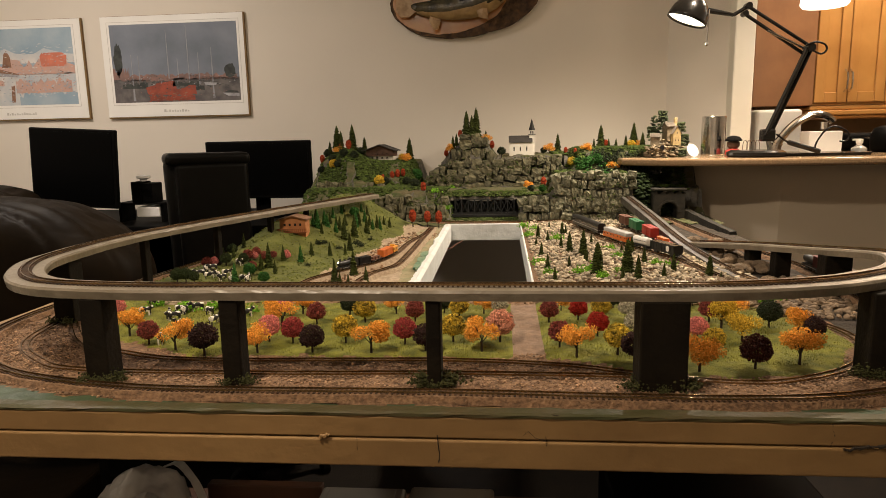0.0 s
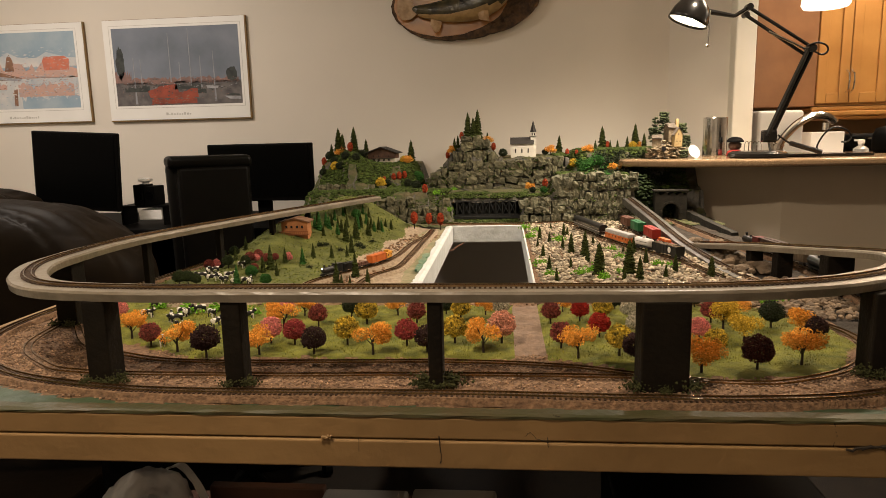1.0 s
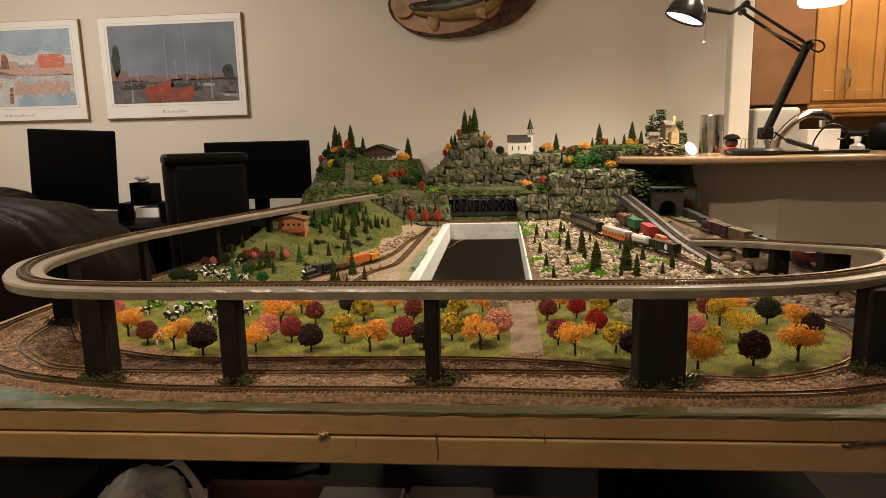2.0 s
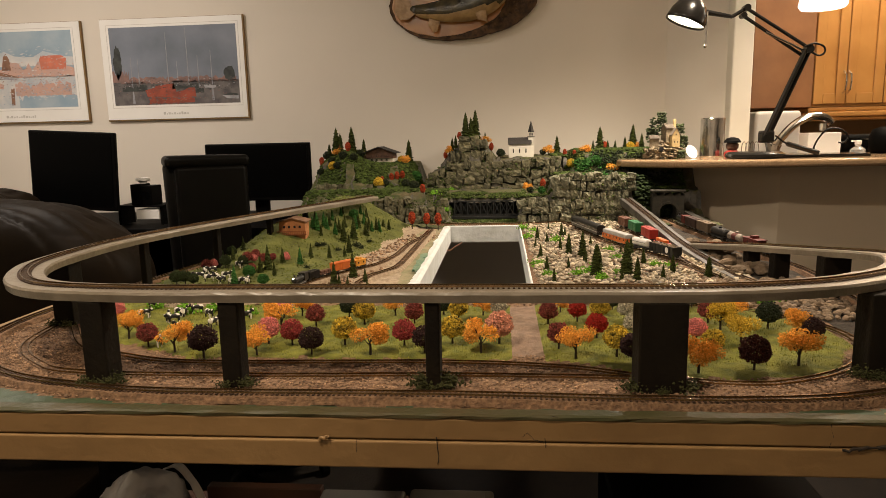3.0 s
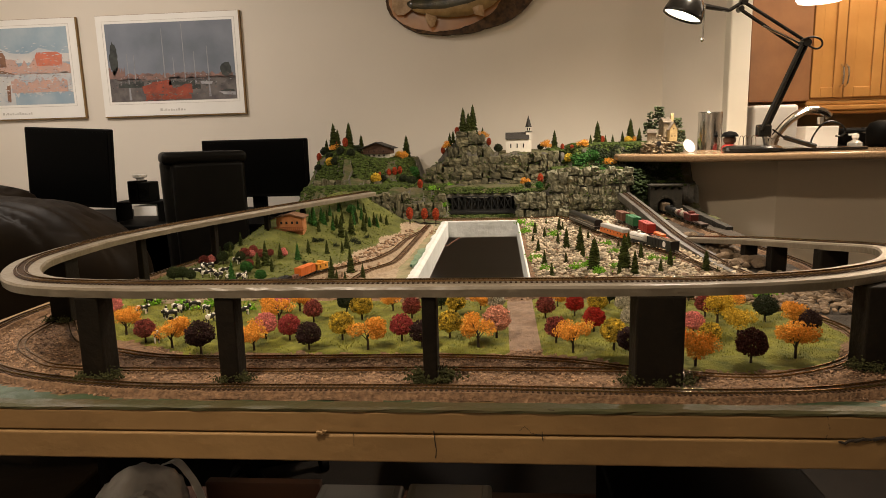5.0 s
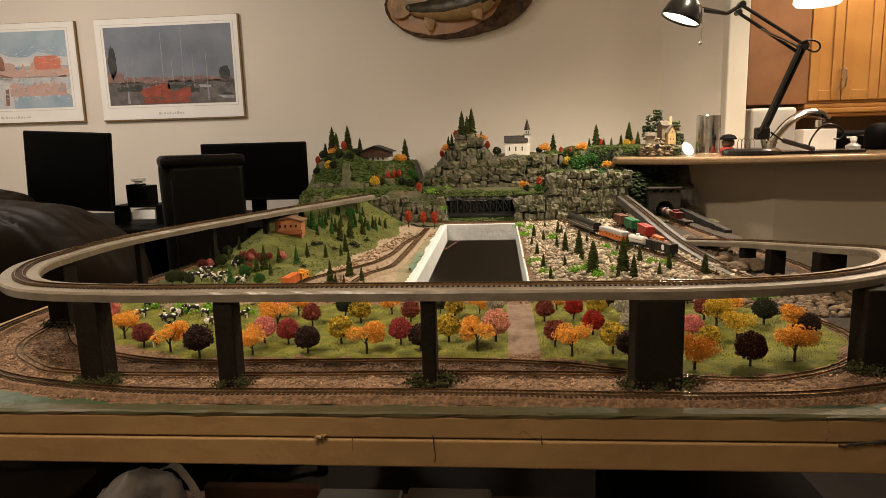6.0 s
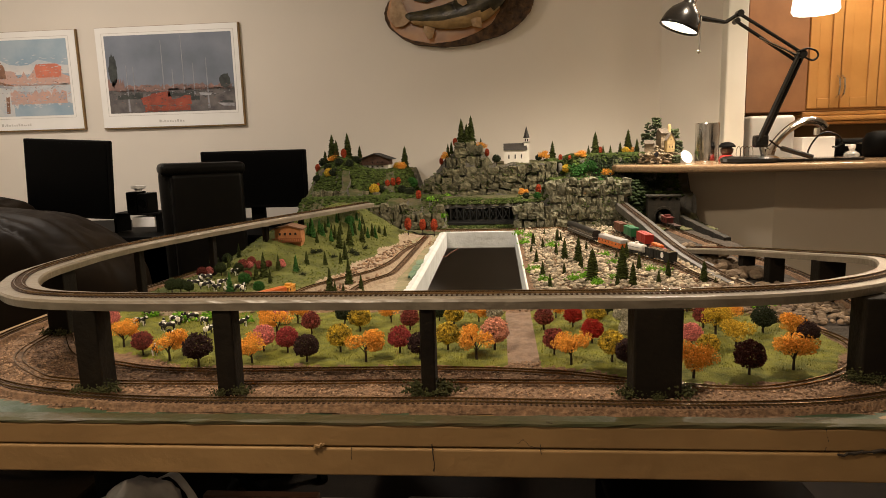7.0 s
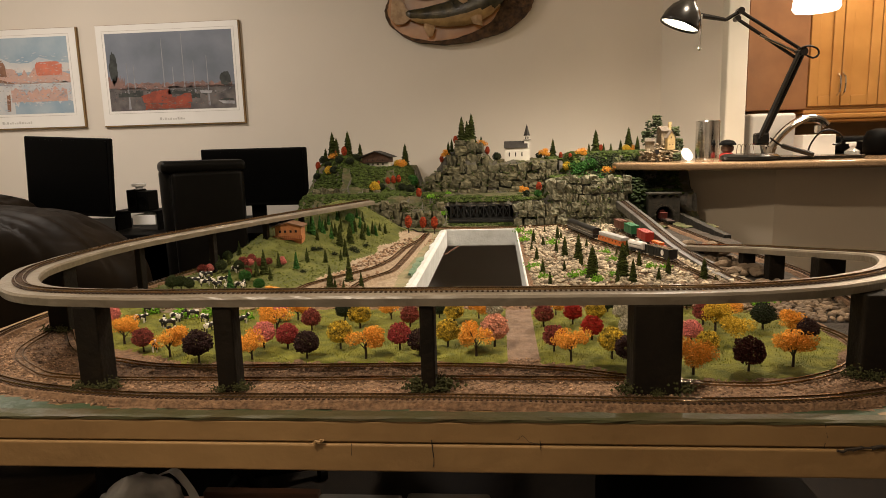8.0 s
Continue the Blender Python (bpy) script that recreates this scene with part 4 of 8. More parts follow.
def castle():
    th = thing("castle_model", (0.574, 2.40, 1.091), "tan stone castle model with green trees on the counter", "castle")
    rnd = random.Random(4)
    verts, faces = [], []
    for k in range(420):
        a = rnd.uniform(0, 6.28); r = rnd.random() ** 0.5
        x, y = 0.064 * r * math.cos(a) - 0.004, 0.045 * r * math.sin(a)
        z = rnd.uniform(0.002, 0.036 + 0.040 * max(0.0, 1 - r * 1.2))
        sv, sf = STONES[rnd.randrange(14)]
        b0 = len(verts)
        g = rnd.uniform(0.004, 0.009)
        verts += [Vector((x, y, max(z, g * 0.5))) + v * g for v in sv]
        faces += [tuple(b0 + q for q in f) for f in sf]
    from_lists("rock_base", verts, faces, M_TAN, th, "tan rubble stone base")
    plaster = mat("castle_plaster", (0.50, 0.37, 0.17), (0.34, 0.24, 0.11), 0.85, 60, 0.3)
    slate = mat("castle_roof", (0.13, 0.10, 0.07), (0.07, 0.055, 0.04), 0.85, 80, 0.4)

    def wing(x, y, w, d, z0, h, rh, wall_m, turn):
        m = Matrix.Translation((x, y, z0)) @ Matrix.Rotation(math.radians(turn), 4, "Z")
        bm = B()
        pts = [(-w, 0), (w, 0), (w, h), (0, h + rh), (-w, h)]
        f, g = [[bm.verts.new((a, e, b)) for a, b in pts] for e in (-d, d)]
        bm.faces.new(f); bm.faces.new(list(reversed(g)))
        for k in range(5):
            bm.faces.new((f[k], g[k], g[(k + 1) % 5], f[(k + 1) % 5]))
        bmesh.ops.transform(bm, matrix=m, verts=bm.verts)
        wall = part("wing", bm, wall_m, th)
        for sd in (-1, 1):
            bm = B()
            vs = [bm.verts.new((a, e, h + rh - abs(a) * rh / w + up)) for e in (-d - 0.002, d + 0.002) for a, up in ((0, 0.0005), (sd * (w + 0.003), 0.0005), (sd * (w + 0.003), 0.0025), (0, 0.0025))]
            for k in ((0, 1, 2, 3), (7, 6, 5, 4), (0, 4, 5, 1), (1, 5, 6, 2), (2, 6, 7, 3), (3, 7, 4, 0)):
                bm.faces.new([vs[j] for j in k])
            bmesh.ops.recalc_face_normals(bm, faces=bm.faces)
            bmesh.ops.transform(bm, matrix=m, verts=bm.verts)
            part("roof_slope", bm, slate, wall)
        for wx, wz in ((-0.4 * w, 0.35 * h), (0.4 * w, 0.35 * h), (0, 0.95 * h)):
            bm = B(); box(bm, wx - 0.0016, wx + 0.0016, -d - 0.0006, -d + 0.001, wz, wz + 0.005, 0, m)
            part("window", bm, M_GLASSDK, wall)
    wing(0.030, -0.018, 0.014, 0.012, 0.040, 0.042, 0.022, plaster, 12)
    wing(0.012, 0.008, 0.022, 0.014, 0.055, 0.050, 0.014, M_TAN, 100)
    wing(-0.036, -0.004, 0.016, 0.015, 0.040, 0.030, 0.010, M_TAN, 80)
    bm = B(); box(bm, 0.030, 0.040, 0.004, 0.014, 0.06, 0.135, 0.001)
    part("chimney", bm, plaster, th)
    bm = B(); cyl(bm, (-0.020, -0.048, 0.034), (-0.020, -0.040, 0.034), 0.0075, None, 14)
    part("arch", bm, M_GLASSDK, th, "dark arched gateway")
    verts, faces = [], []
    for _ in range(620):
        c = rnd.choice(((-0.012, 0.036, 0.115, 0.034), (-0.004, 0.036, 0.145, 0.018), (-0.034, 0.034, 0.085, 0.026), (0.058, 0.022, 0.105, 0.016), (0.066, 0.010, 0.060, 0.020), (0.052, -0.030, 0.014, 0.014)))
        p = Vector((c[0] + rnd.uniform(-0.8, 0.8) * c[3], c[1] + rnd.uniform(-0.5, 0.5) * c[3], max(0.004, c[2] + rnd.uniform(-1.1, 0.8) * c[3])))
        sv, sf = STONES[rnd.randrange(14)]
        b0 = len(verts)
        verts += [p + v * 0.0052 for v in sv]
        faces += [tuple(b0 + j for j in f) for f in sf]
    from_lists("foliage", verts, faces, mat("castle_foliage", (0.045, 0.060, 0.016), (0.018, 0.026, 0.008), 0.9, 80, 0, island=0.5), th, "dark green foliage clumps")


castle()

# ---- trees ----
def leaf_mat(name, c, c2=None, scale=120):
    return mat(name, c, c2 or tuple(0.55 * k for k in c), 0.95, scale, 0.0, island=0.48, spec=0.2)


def crown_mesh(name, material, kind, seed, n=1600):
    rnd = random.Random(seed)
    verts, faces = [], []
    lobes = []
    for _ in range(11):
        a = rnd.uniform(0, 6.28)
        lobes.append((Vector((0.34 * math.cos(a) * rnd.uniform(0.3, 1.1), 0.34 * math.sin(a) * rnd.uniform(0.4, 1.1), rnd.uniform(0.42, 0.82))), rnd.uniform(0.18, 0.27)))
    for _ in range(n):
        while True:
            p = Vector((rnd.uniform(-1, 1), rnd.uniform(-1, 1), rnd.uniform(-1, 1)))
            if 0.5 < p.length < 1:
                break
        if kind == "dome":
            q = 1 + 0.14 * noise.noise(p * 2.5 + Vector((seed, 0, 0)))
            p = Vector((p.x * 0.41 * q, p.y * 0.41 * q, 0.565 + p.z * 0.42 * q * (1 if p.z > 0 else 0.72)))
            s = rnd.uniform(0.020, 0.038)
        elif kind == "slim":
            p = Vector((p.x * 0.19, p.y * 0.19, 0.66 + p.z * 0.34))
            s = rnd.uniform(0.03, 0.05)
        else:
            c, r = lobes[rnd.randrange(11)]
            p = c + Vector((p.x * 1.15, p.y * 1.15, p.z * 0.8)) * r
            s = rnd.uniform(0.016, 0.031)
        base = len(verts)
        for d in ((1, 0, 0), (-1, 0, 0), (0, 1, 0), (0, -1, 0), (0, 0, 1), (0, 0, -1)):
            verts.append(p + Vector(d) * s * rnd.uniform(0.5, 1.3) + Vector((rnd.uniform(-1, 1), rnd.uniform(-1, 1), rnd.uniform(-1, 1))) * s * 0.4)
        for f in ((0, 2, 4), (2, 1, 4), (1, 3, 4), (3, 0, 4), (2, 0, 5), (1, 2, 5), (3, 1, 5), (0, 3, 5)):
            faces.append(tuple(base + k for k in f))
    me = bpy.data.meshes.new(name)
    me.from_pydata(verts, [], faces)
    me.materials.append(material)
    return me


def trunk_bm(seed):
    rnd = random.Random(seed)
    bm = B()
    cyl(bm, (0, 0, -0.08), (0.01, 0, 0.38), 0.042, 0.026, 7)
    for k in range(7):
        a = k * 0.95 + rnd.uniform(-0.3, 0.3)
        r = rnd.uniform(0.15, 0.30)
        cyl(bm, (0.005, 0, 0.22 + 0.03 * k), (r * math.cos(a), r * math.sin(a), 0.50 + 0.05 * k), 0.018, 0.005, 5)
    return bm


SEED = [0]


def plant(protos, rows, turn, drop=0.003):
    """Sets the trees of rows (x, y, height) on the ground, the first ones with the built trees, the others with copies."""
    for k, row in enumerate(rows):
        x, y, h = row[0], row[1], row[-1]
        z = row[2] if len(row) == 4 else terrain(x, y) - drop
        m = pose(x, y, z, 0, 0, (k * 77 + turn) % 360)
        if k < len(protos):
            t = protos[k]
        else:
            t = copy_thing(protos[k % len(protos)], m)
        t.matrix_basis = m @ Matrix.Scale(h, 4)
    for p in protos[len(rows):]:
        for c in list(p.children):
            bpy.data.objects.remove(c)
        bpy.data.objects.remove(p)


def broadleaf(material, kind, label, rows, group="autumn trees", name="autumn_tree"):
    rows = [(*r[:-1], r[-1] * {"dome": 1.04, "slim": 0.88, "fluffy": 1.10}[kind]) for r in rows]
    protos = []
    for v in range(min(2, len(rows))):
        SEED[0] += 1
        th = thing(name, (0, 0, 0), label, "tree", group)
        part("trunk", trunk_bm(SEED[0]), M_BARK, th, "dark brown trunk with limbs")
        ob = new("crown", crown_mesh("crown", material, kind, SEED[0] * 3))
        ob.parent = th
        protos.append(th)
    plant(protos, rows, SEED[0] * 31)


def conifer_mesh(material, seed, width, tiers, full):
    rnd = random.Random(seed)
    verts, faces = [], []
    tiers = int(tiers * 1.5)
    for t in range(tiers):
        u = t / (tiers - 1)
        z = 0.08 + 0.88 * u
        r = width * (1 - u) ** full * rnd.uniform(0.85, 1.1) + 0.022
        n = max(7, int(17 * (1 - 0.55 * u)))
        off = rnd.uniform(0, 6)
        for k in range(n):
            a = off + 6.283 * k / n + rnd.uniform(-0.2, 0.2)
            rr = r * rnd.uniform(0.75, 1.1)
            wd = 0.26 * rr + 0.014
            ca, sa = math.cos(a), math.sin(a)
            b0 = len(verts)
            dz = -0.35 * rr * rnd.uniform(0.2, 1.3)
            verts += [(0, 0, z + 0.05), (ca * rr * 0.62 - sa * wd, sa * rr * 0.62 + ca * wd, z + dz * 0.5), (ca * rr * 0.62 + sa * wd, sa * rr * 0.62 - ca * wd, z + dz * 0.5), (ca * rr, sa * rr, z + dz), (ca * rr * 0.55, sa * rr * 0.55, z + dz - 0.035)]
            faces += [(b0, b0 + 1, b0 + 3), (b0, b0 + 3, b0 + 2), (b0 + 1, b0 + 4, b0 + 3), (b0 + 4, b0 + 2, b0 + 3), (b0, b0 + 4, b0 + 1), (b0, b0 + 2, b0 + 4)]
    me = bpy.data.meshes.new("crown")
    me.from_pydata(verts, [], faces)
    me.materials.append(material)
    return me


def conifers(material, label, rows, width=0.2, tiers=13, full=0.8, group="conifers", variants=3):
    protos = []
    for v in range(min(variants, len(rows))):
        SEED[0] += 1
        th = thing("conifer", (0, 0, 0), label, "tree", group)
        bm = B(); cyl(bm, (0, 0, -0.08), (0, 0, 0.7), 0.022, 0.006, 6)
        part("trunk", bm, M_BARK, th)
        ob = new("crown", conifer_mesh(material, SEED[0], width, tiers, full))
        ob.parent = th
        protos.append(th)
    plant(protos, rows, SEED[0] * 17)


def bush_mesh(material, seed):
    rnd = random.Random(seed)
    verts, faces = [], []
    for _ in range(150):
        p = Vector((rnd.gauss(0, 0.35), rnd.gauss(0, 0.35), abs(rnd.gauss(0.1, 0.25))))
        s = rnd.uniform(0.06, 0.12)
        b0 = len(verts)
        for d in ((1, 0, 0), (-1, 0, 0), (0, 1, 0), (0, -1, 0), (0, 0, 1), (0, 0, -1)):
            verts.append(p + Vector(d) * s * rnd.uniform(0.5, 1.4))
        for f in ((0, 2, 4), (2, 1, 4), (1, 3, 4), (3, 0, 4), (2, 0, 5), (1, 2, 5), (3, 1, 5), (0, 3, 5)):
            faces.append(tuple(b0 + k for k in f))
    me = bpy.data.meshes.new("bush")
    me.from_pydata(verts, [], faces)
    me.materials.append(material)
    return me


def bushes(material, label, rows, group="bushes"):
    meshes = [bush_mesh(material, 50 + k) for k in range(3)]
    grow = 1.5 if material is L_LIME else 1.15
    for k, row in enumerate(rows):
        x, y, h = row[0], row[1], row[-1]
        z = row[2] if len(row) == 4 else terrain(x, y)
        ob = tagged(new("bush", meshes[k % 3]), label, "bush", group)
        ob.matrix_world = pose(x, y, z, 0, 0, 83 * k) @ Matrix.Scale(h * grow, 4)


L_ORANGE = mat("orange_foliage", (0.84, 0.42, 0.075), (0.64, 0.27, 0.032), 0.95, 12, 0.0, island=0.30, spec=0.2)
L_MAROON = leaf_mat("maroon_foliage", (0.34, 0.075, 0.055), (0.085, 0.026, 0.022), 9)
L_RED = leaf_mat("red_foliage", (0.42, 0.028, 0.018))
L_PINK = leaf_mat("pink_foliage", (0.78, 0.27, 0.24), (0.48, 0.14, 0.13), 14)
L_PEACH = leaf_mat("peach_foliage", (0.72, 0.36, 0.25), (0.46, 0.20, 0.13), 14)
L_DARK = leaf_mat("dark_purple_foliage", (0.045, 0.022, 0.020))
L_YELLOW = leaf_mat("yellow_green_foliage", (0.80, 0.55, 0.055), (0.060, 0.055, 0.013), 7)
L_GOLD = leaf_mat("golden_foliage", (0.74, 0.50, 0.05), (0.38, 0.26, 0.03), 14)
L_WHITE = leaf_mat("pale_blossom_foliage", (0.75, 0.69, 0.55), (0.10, 0.095, 0.05), 11)
L_DKGREEN = leaf_mat("dark_green_foliage", (0.035, 0.045, 0.022))
L_FOOT = leaf_mat("olive_moss", (0.060, 0.062, 0.020), (0.026, 0.026, 0.010))
L_CONIFER = leaf_mat("conifer_green", (0.054, 0.068, 0.011), (0.022, 0.030, 0.006))
L_BRIGHT = leaf_mat("bright_green", (0.045, 0.14, 0.025), (0.02, 0.07, 0.015))
L_LIME = leaf_mat("lime_green", (0.20, 0.42, 0.03), (0.10, 0.25, 0.02))

broadleaf(L_ORANGE, "fluffy", "orange autumn model tree on the grass", [(-0.567, 0.922, 0.043), (-0.462, 0.859, 0.043), (-0.338, 0.848, 0.039), (-0.345, 0.974, 0.045), (-0.334, 1.048, 0.036), (-0.179, 0.852, 0.047), (-0.175, 1.049, 0.036), (-0.028, 0.863, 0.045), (-0.03, 1.051, 0.034), (0.098, 1.078, 0.028), (0.098, 0.845, 0.042), (0.365, 1.033, 0.039), (0.24, 0.791, 0.047), (0.423, 0.95, 0.042), (0.372, 0.825, 0.045)])
broadleaf(L_MAROON, "dome", "maroon autumn model tree on the grass", [(-0.515, 0.884, 0.036), (-0.294, 0.991, 0.036), (-0.138, 1.006, 0.036), (0.073, 1.009, 0.036), (0.079, 0.885, 0.038), (0.318, 1.013, 0.037)])
broadleaf(L_PINK, "dome", "pink blossoming model tree on the grass", [(-0.646, 1.019, 0.038), (-0.34, 0.901, 0.04), (-0.363, 1.04, 0.034), (0.274, 0.92, 0.035)])
broadleaf(leaf_mat("crimson_foliage", (0.42, 0.06, 0.055), (0.16, 0.03, 0.03)), "dome", "crimson autumn model tree on the grass", [(-0.302, 0.894, 0.039), (-0.138, 0.893, 0.04)])
broadleaf(L_DARK, "dome", "dark purple model tree on the grass", [(-0.409, 0.836, 0.047), (-0.261, 0.85, 0.041), (-0.105, 0.861, 0.04), (0.169, 0.823, 0.042), (0.433, 0.924, 0.035)])
broadleaf(leaf_mat("dark_red_topped_foliage", (0.10, 0.025, 0.018), (0.025, 0.015, 0.012)), "dome", "round dark red model tree on the grass", [(0.31, 0.803, 0.045)])
broadleaf(L_YELLOW, "dome", "yellow and green model tree on the grass", [(-0.225, 0.896, 0.043), (-0.217, 0.998, 0.043), (-0.069, 1.027, 0.038), (-0.07, 0.905, 0.042), (0.156, 1.03, 0.038), (0.153, 0.856, 0.043), (0.28, 0.866, 0.035)])
broadleaf(L_GOLD, "fluffy", "golden yellow model tree on the grass", [(0.325, 0.977, 0.045), (0.336, 0.922, 0.04)])
broadleaf(L_RED, "dome", "bright red model tree on the grass", [(0.12, 1.023, 0.034), (0.138, 0.936, 0.037)])
broadleaf(L_WHITE, "dome", "pale blossoming model tree on the grass", [(-0.005, 1.045, 0.035), (0.197, 1.027, 0.034), (0.192, 0.946, 0.035)])
broadleaf(L_PEACH, "dome", "peach coloured model tree on the grass", [(-0.003, 0.906, 0.048)])
broadleaf(L_DKGREEN, "dome", "dark green model tree on the grass", [(-0.252, 1.041, 0.036), (-0.096, 1.061, 0.032), (0.32, 1.109, 0.027), (0.397, 0.987, 0.042), (0.185, 1.089, 0.032)])

conifers(L_CONIFER, "small dark green conifer on the gravel", [(0.091, 2.159, 0.017), (0.148, 2.062, 0.025), (0.103, 1.867, 0.04), (0.09, 1.722, 0.027), (0.125, 1.795, 0.034), (0.175, 1.918, 0.043), (0.185, 1.917, 0.031), (0.153, 1.702, 0.034), (0.168, 1.634, 0.055), (0.195, 1.579, 0.067), (0.194, 1.52, 0.037), (0.238, 1.762, 0.027), (0.095, 1.574, 0.037), (0.1, 1.429, 0.035), (0.149, 1.454, 0.026), (0.107, 1.319, 0.029), (0.218, 1.453, 0.039), (0.294, 1.63, 0.021), (0.314, 1.606, 0.047), (0.243, 1.324, 0.029), (0.273, 1.324, 0.051), (0.321, 1.497, 0.037), (0.325, 1.329, 0.033), (0.359, 1.39, 0.042), (0.434, 1.322, 0.017)], 0.185, 13, 0.65)
conifers(L_CONIFER, "tall dark green conifer on the gravel", [(0.196, 1.351, 0.074), (0.261, 1.373, 0.077), (0.415, 1.333, 0.048)], 0.19, 17, 0.5)
bushes(L_LIME, "lime green moss clump on the gravel", [(0.07, 2.079, 0.016), (0.079, 1.889, 0.016), (0.152, 1.824, 0.016), (0.085, 1.475, 0.015), (0.272, 1.664, 0.013), (0.272, 1.554, 0.013), (0.19, 1.404, 0.016), (0.204, 1.329, 0.014), (0.099, 1.369, 0.012), (0.365, 1.45, 0.012), (0.161, 1.38, 0.013), (0.342, 1.477, 0.011), (0.248, 1.391, 0.01), (0.098, 2.015, 0.014)])
conifers(L_CONIFER, "dark green conifer on the green hill", [(-0.535, 1.398, 0.039), (-0.496, 1.376, 0.032), (-0.524, 1.417, 0.059), (-0.509, 1.473, 0.038), (-0.462, 1.544, 0.036), (-0.423, 1.569, 0.036), (-0.342, 1.296, 0.051), (-0.332, 1.297, 0.024), (-0.313, 1.291, 0.021), (-0.319, 1.37, 0.056), (-0.277, 1.296, 0.036), (-0.422, 1.721, 0.059), (-0.444, 1.763, 0.041), (-0.405, 1.769, 0.064), (-0.391, 1.647, 0.05), (-0.614, 1.504, 0.035), (-0.384, 1.836, 0.05), (-0.369, 1.914, 0.04), (-0.393, 1.604, 0.031), (-0.41, 1.862, 0.036), (-0.34, 1.964, 0.034), (-0.458, 1.782, 0.031), (-0.619, 1.452, 0.032)], 0.19)
conifers(L_BRIGHT, "bright green conifer on the green hill", [(-0.55, 1.287, 0.045), (-0.471, 1.485, 0.041), (-0.49, 1.706, 0.051), (-0.484, 1.754, 0.04), (-0.423, 1.868, 0.046), (-0.403, 1.902, 0.04), (-0.377, 1.885, 0.033), (-0.503, 1.71, 0.033), (-0.476, 1.818, 0.032), (-0.464, 1.871, 0.03), (-0.423, 1.951, 0.031), (-0.366, 1.939, 0.027)], 0.21)
broadleaf(L_BRIGHT, "dome", "bright green model tree on the hill", [(-0.539, 1.34, 0.032), (-0.484, 1.275, 0.028), (-0.43, 1.889, 0.033)], "hill trees", "hill_tree")
broadleaf(leaf_mat("hedge_foliage", (0.04, 0.055, 0.018)), "dome", "dark olive shrub tree beside the meadow", [(-0.674, 1.286, 0.033), (-0.661, 1.298, 0.031), (-0.638, 1.288, 0.026), (-0.619, 1.408, 0.031), (-0.626, 1.462, 0.029), (-0.583, 1.419, 0.028), (-0.71, 1.579, 0.029)], "hill trees", "hill_tree")
broadleaf(L_MAROON, "dome", "dark red shrub tree beside the meadow", [(-0.658, 1.395, 0.028), (-0.58, 1.438, 0.029), (-0.569, 1.463, 0.026), (-0.544, 1.449, 0.026), (-0.531, 1.469, 0.021), (-0.552, 1.39, 0.023)], "hill trees", "hill_tree")
broadleaf(L_PINK, "dome", "pink model tree beside the meadow", [(-0.646, 1.409, 0.023), (-0.568, 1.448, 0.021), (-0.502, 1.484, 0.019), (-0.51, 1.502, 0.016)], "hill trees", "hill_tree")

# mountain trees
conifers(L_CONIFER, "dark green conifer on the mountain", [(-0.634, 2.537, 0.112), (-0.583, 2.58, 0.108), (-0.602, 2.672, 0.098), (-0.560, 2.70, 0.07), (-0.665, 2.546, 0.070), (-0.616, 2.529, 0.082), (-0.363, 2.623, 0.099), (-0.095, 2.561, 0.108), (-0.131, 2.535, 0.095), (-0.111, 2.533, 0.077), (-0.17, 2.536, 0.047), (-0.183, 2.535, 0.056), (-0.062, 2.718, 0.055)], 0.19, 13, 0.6)
conifers(L_CONIFER, "slender dark conifer by the church", [(0.233, 2.789, 0.085), (0.398, 2.72, 0.1), (0.544, 2.806, 0.107), (0.574, 2.776, 0.069), (0.517, 2.832, 0.057), (0.371, 2.719, 0.046), (0.261, 2.535, 0.051), (0.284, 2.5, 0.046), (0.429, 2.719, 0.045), (0.458, 2.718, 0.045), (0.267, 2.513, 0.042)], 0.20, 13, 0.65)
broadleaf(leaf_mat("rust_red_foliage", (0.40, 0.065, 0.022), (0.22, 0.035, 0.014)), "slim", "rust red autumn tree on the mountain", [(-0.616, 2.529, 0.048), (-0.581, 2.503, 0.056), (-0.693, 2.531, 0.053), (-0.409, 2.457, 0.047), (-0.389, 2.467, 0.051), (-0.37, 2.476, 0.047), (-0.037, 2.718, 0.051), (-0.155, 2.536, 0.047), (-0.276, 2.322, 0.052), (-0.283, 2.071, 0.062), (-0.242, 2.123, 0.059), (-0.202, 2.098, 0.062), (0.243, 2.55, 0.039), (0.418, 2.719, 0.045), (0.278, 2.544, 0.034), (0.152, 2.411, 0.053), (-0.442, 2.443, 0.03), (-0.21, 2.536, 0.043)], "mountain trees", "mountain_tree")
broadleaf(L_ORANGE, "fluffy", "orange autumn tree on the mountain", [(-0.629, 2.517, 0.035), (-0.194, 2.536, 0.039), (-0.058, 2.719, 0.041), (0.193, 2.72, 0.046), (0.316, 2.522, 0.038), (0.097, 2.42, 0.033), (0.403, 2.451, 0.041), (0.552, 2.798, 0.033), (-0.369, 2.541, 0.039)], "mountain trees", "mountain_tree")
broadleaf(L_GOLD, "dome", "yellow autumn tree on the mountain", [(-0.636, 2.479, 0.043), (-0.451, 2.413, 0.046), (0.263, 2.508, 0.042), (-0.388, 2.58, 0.036), (0.518, 2.72, 0.036)], "mountain trees", "mountain_tree")
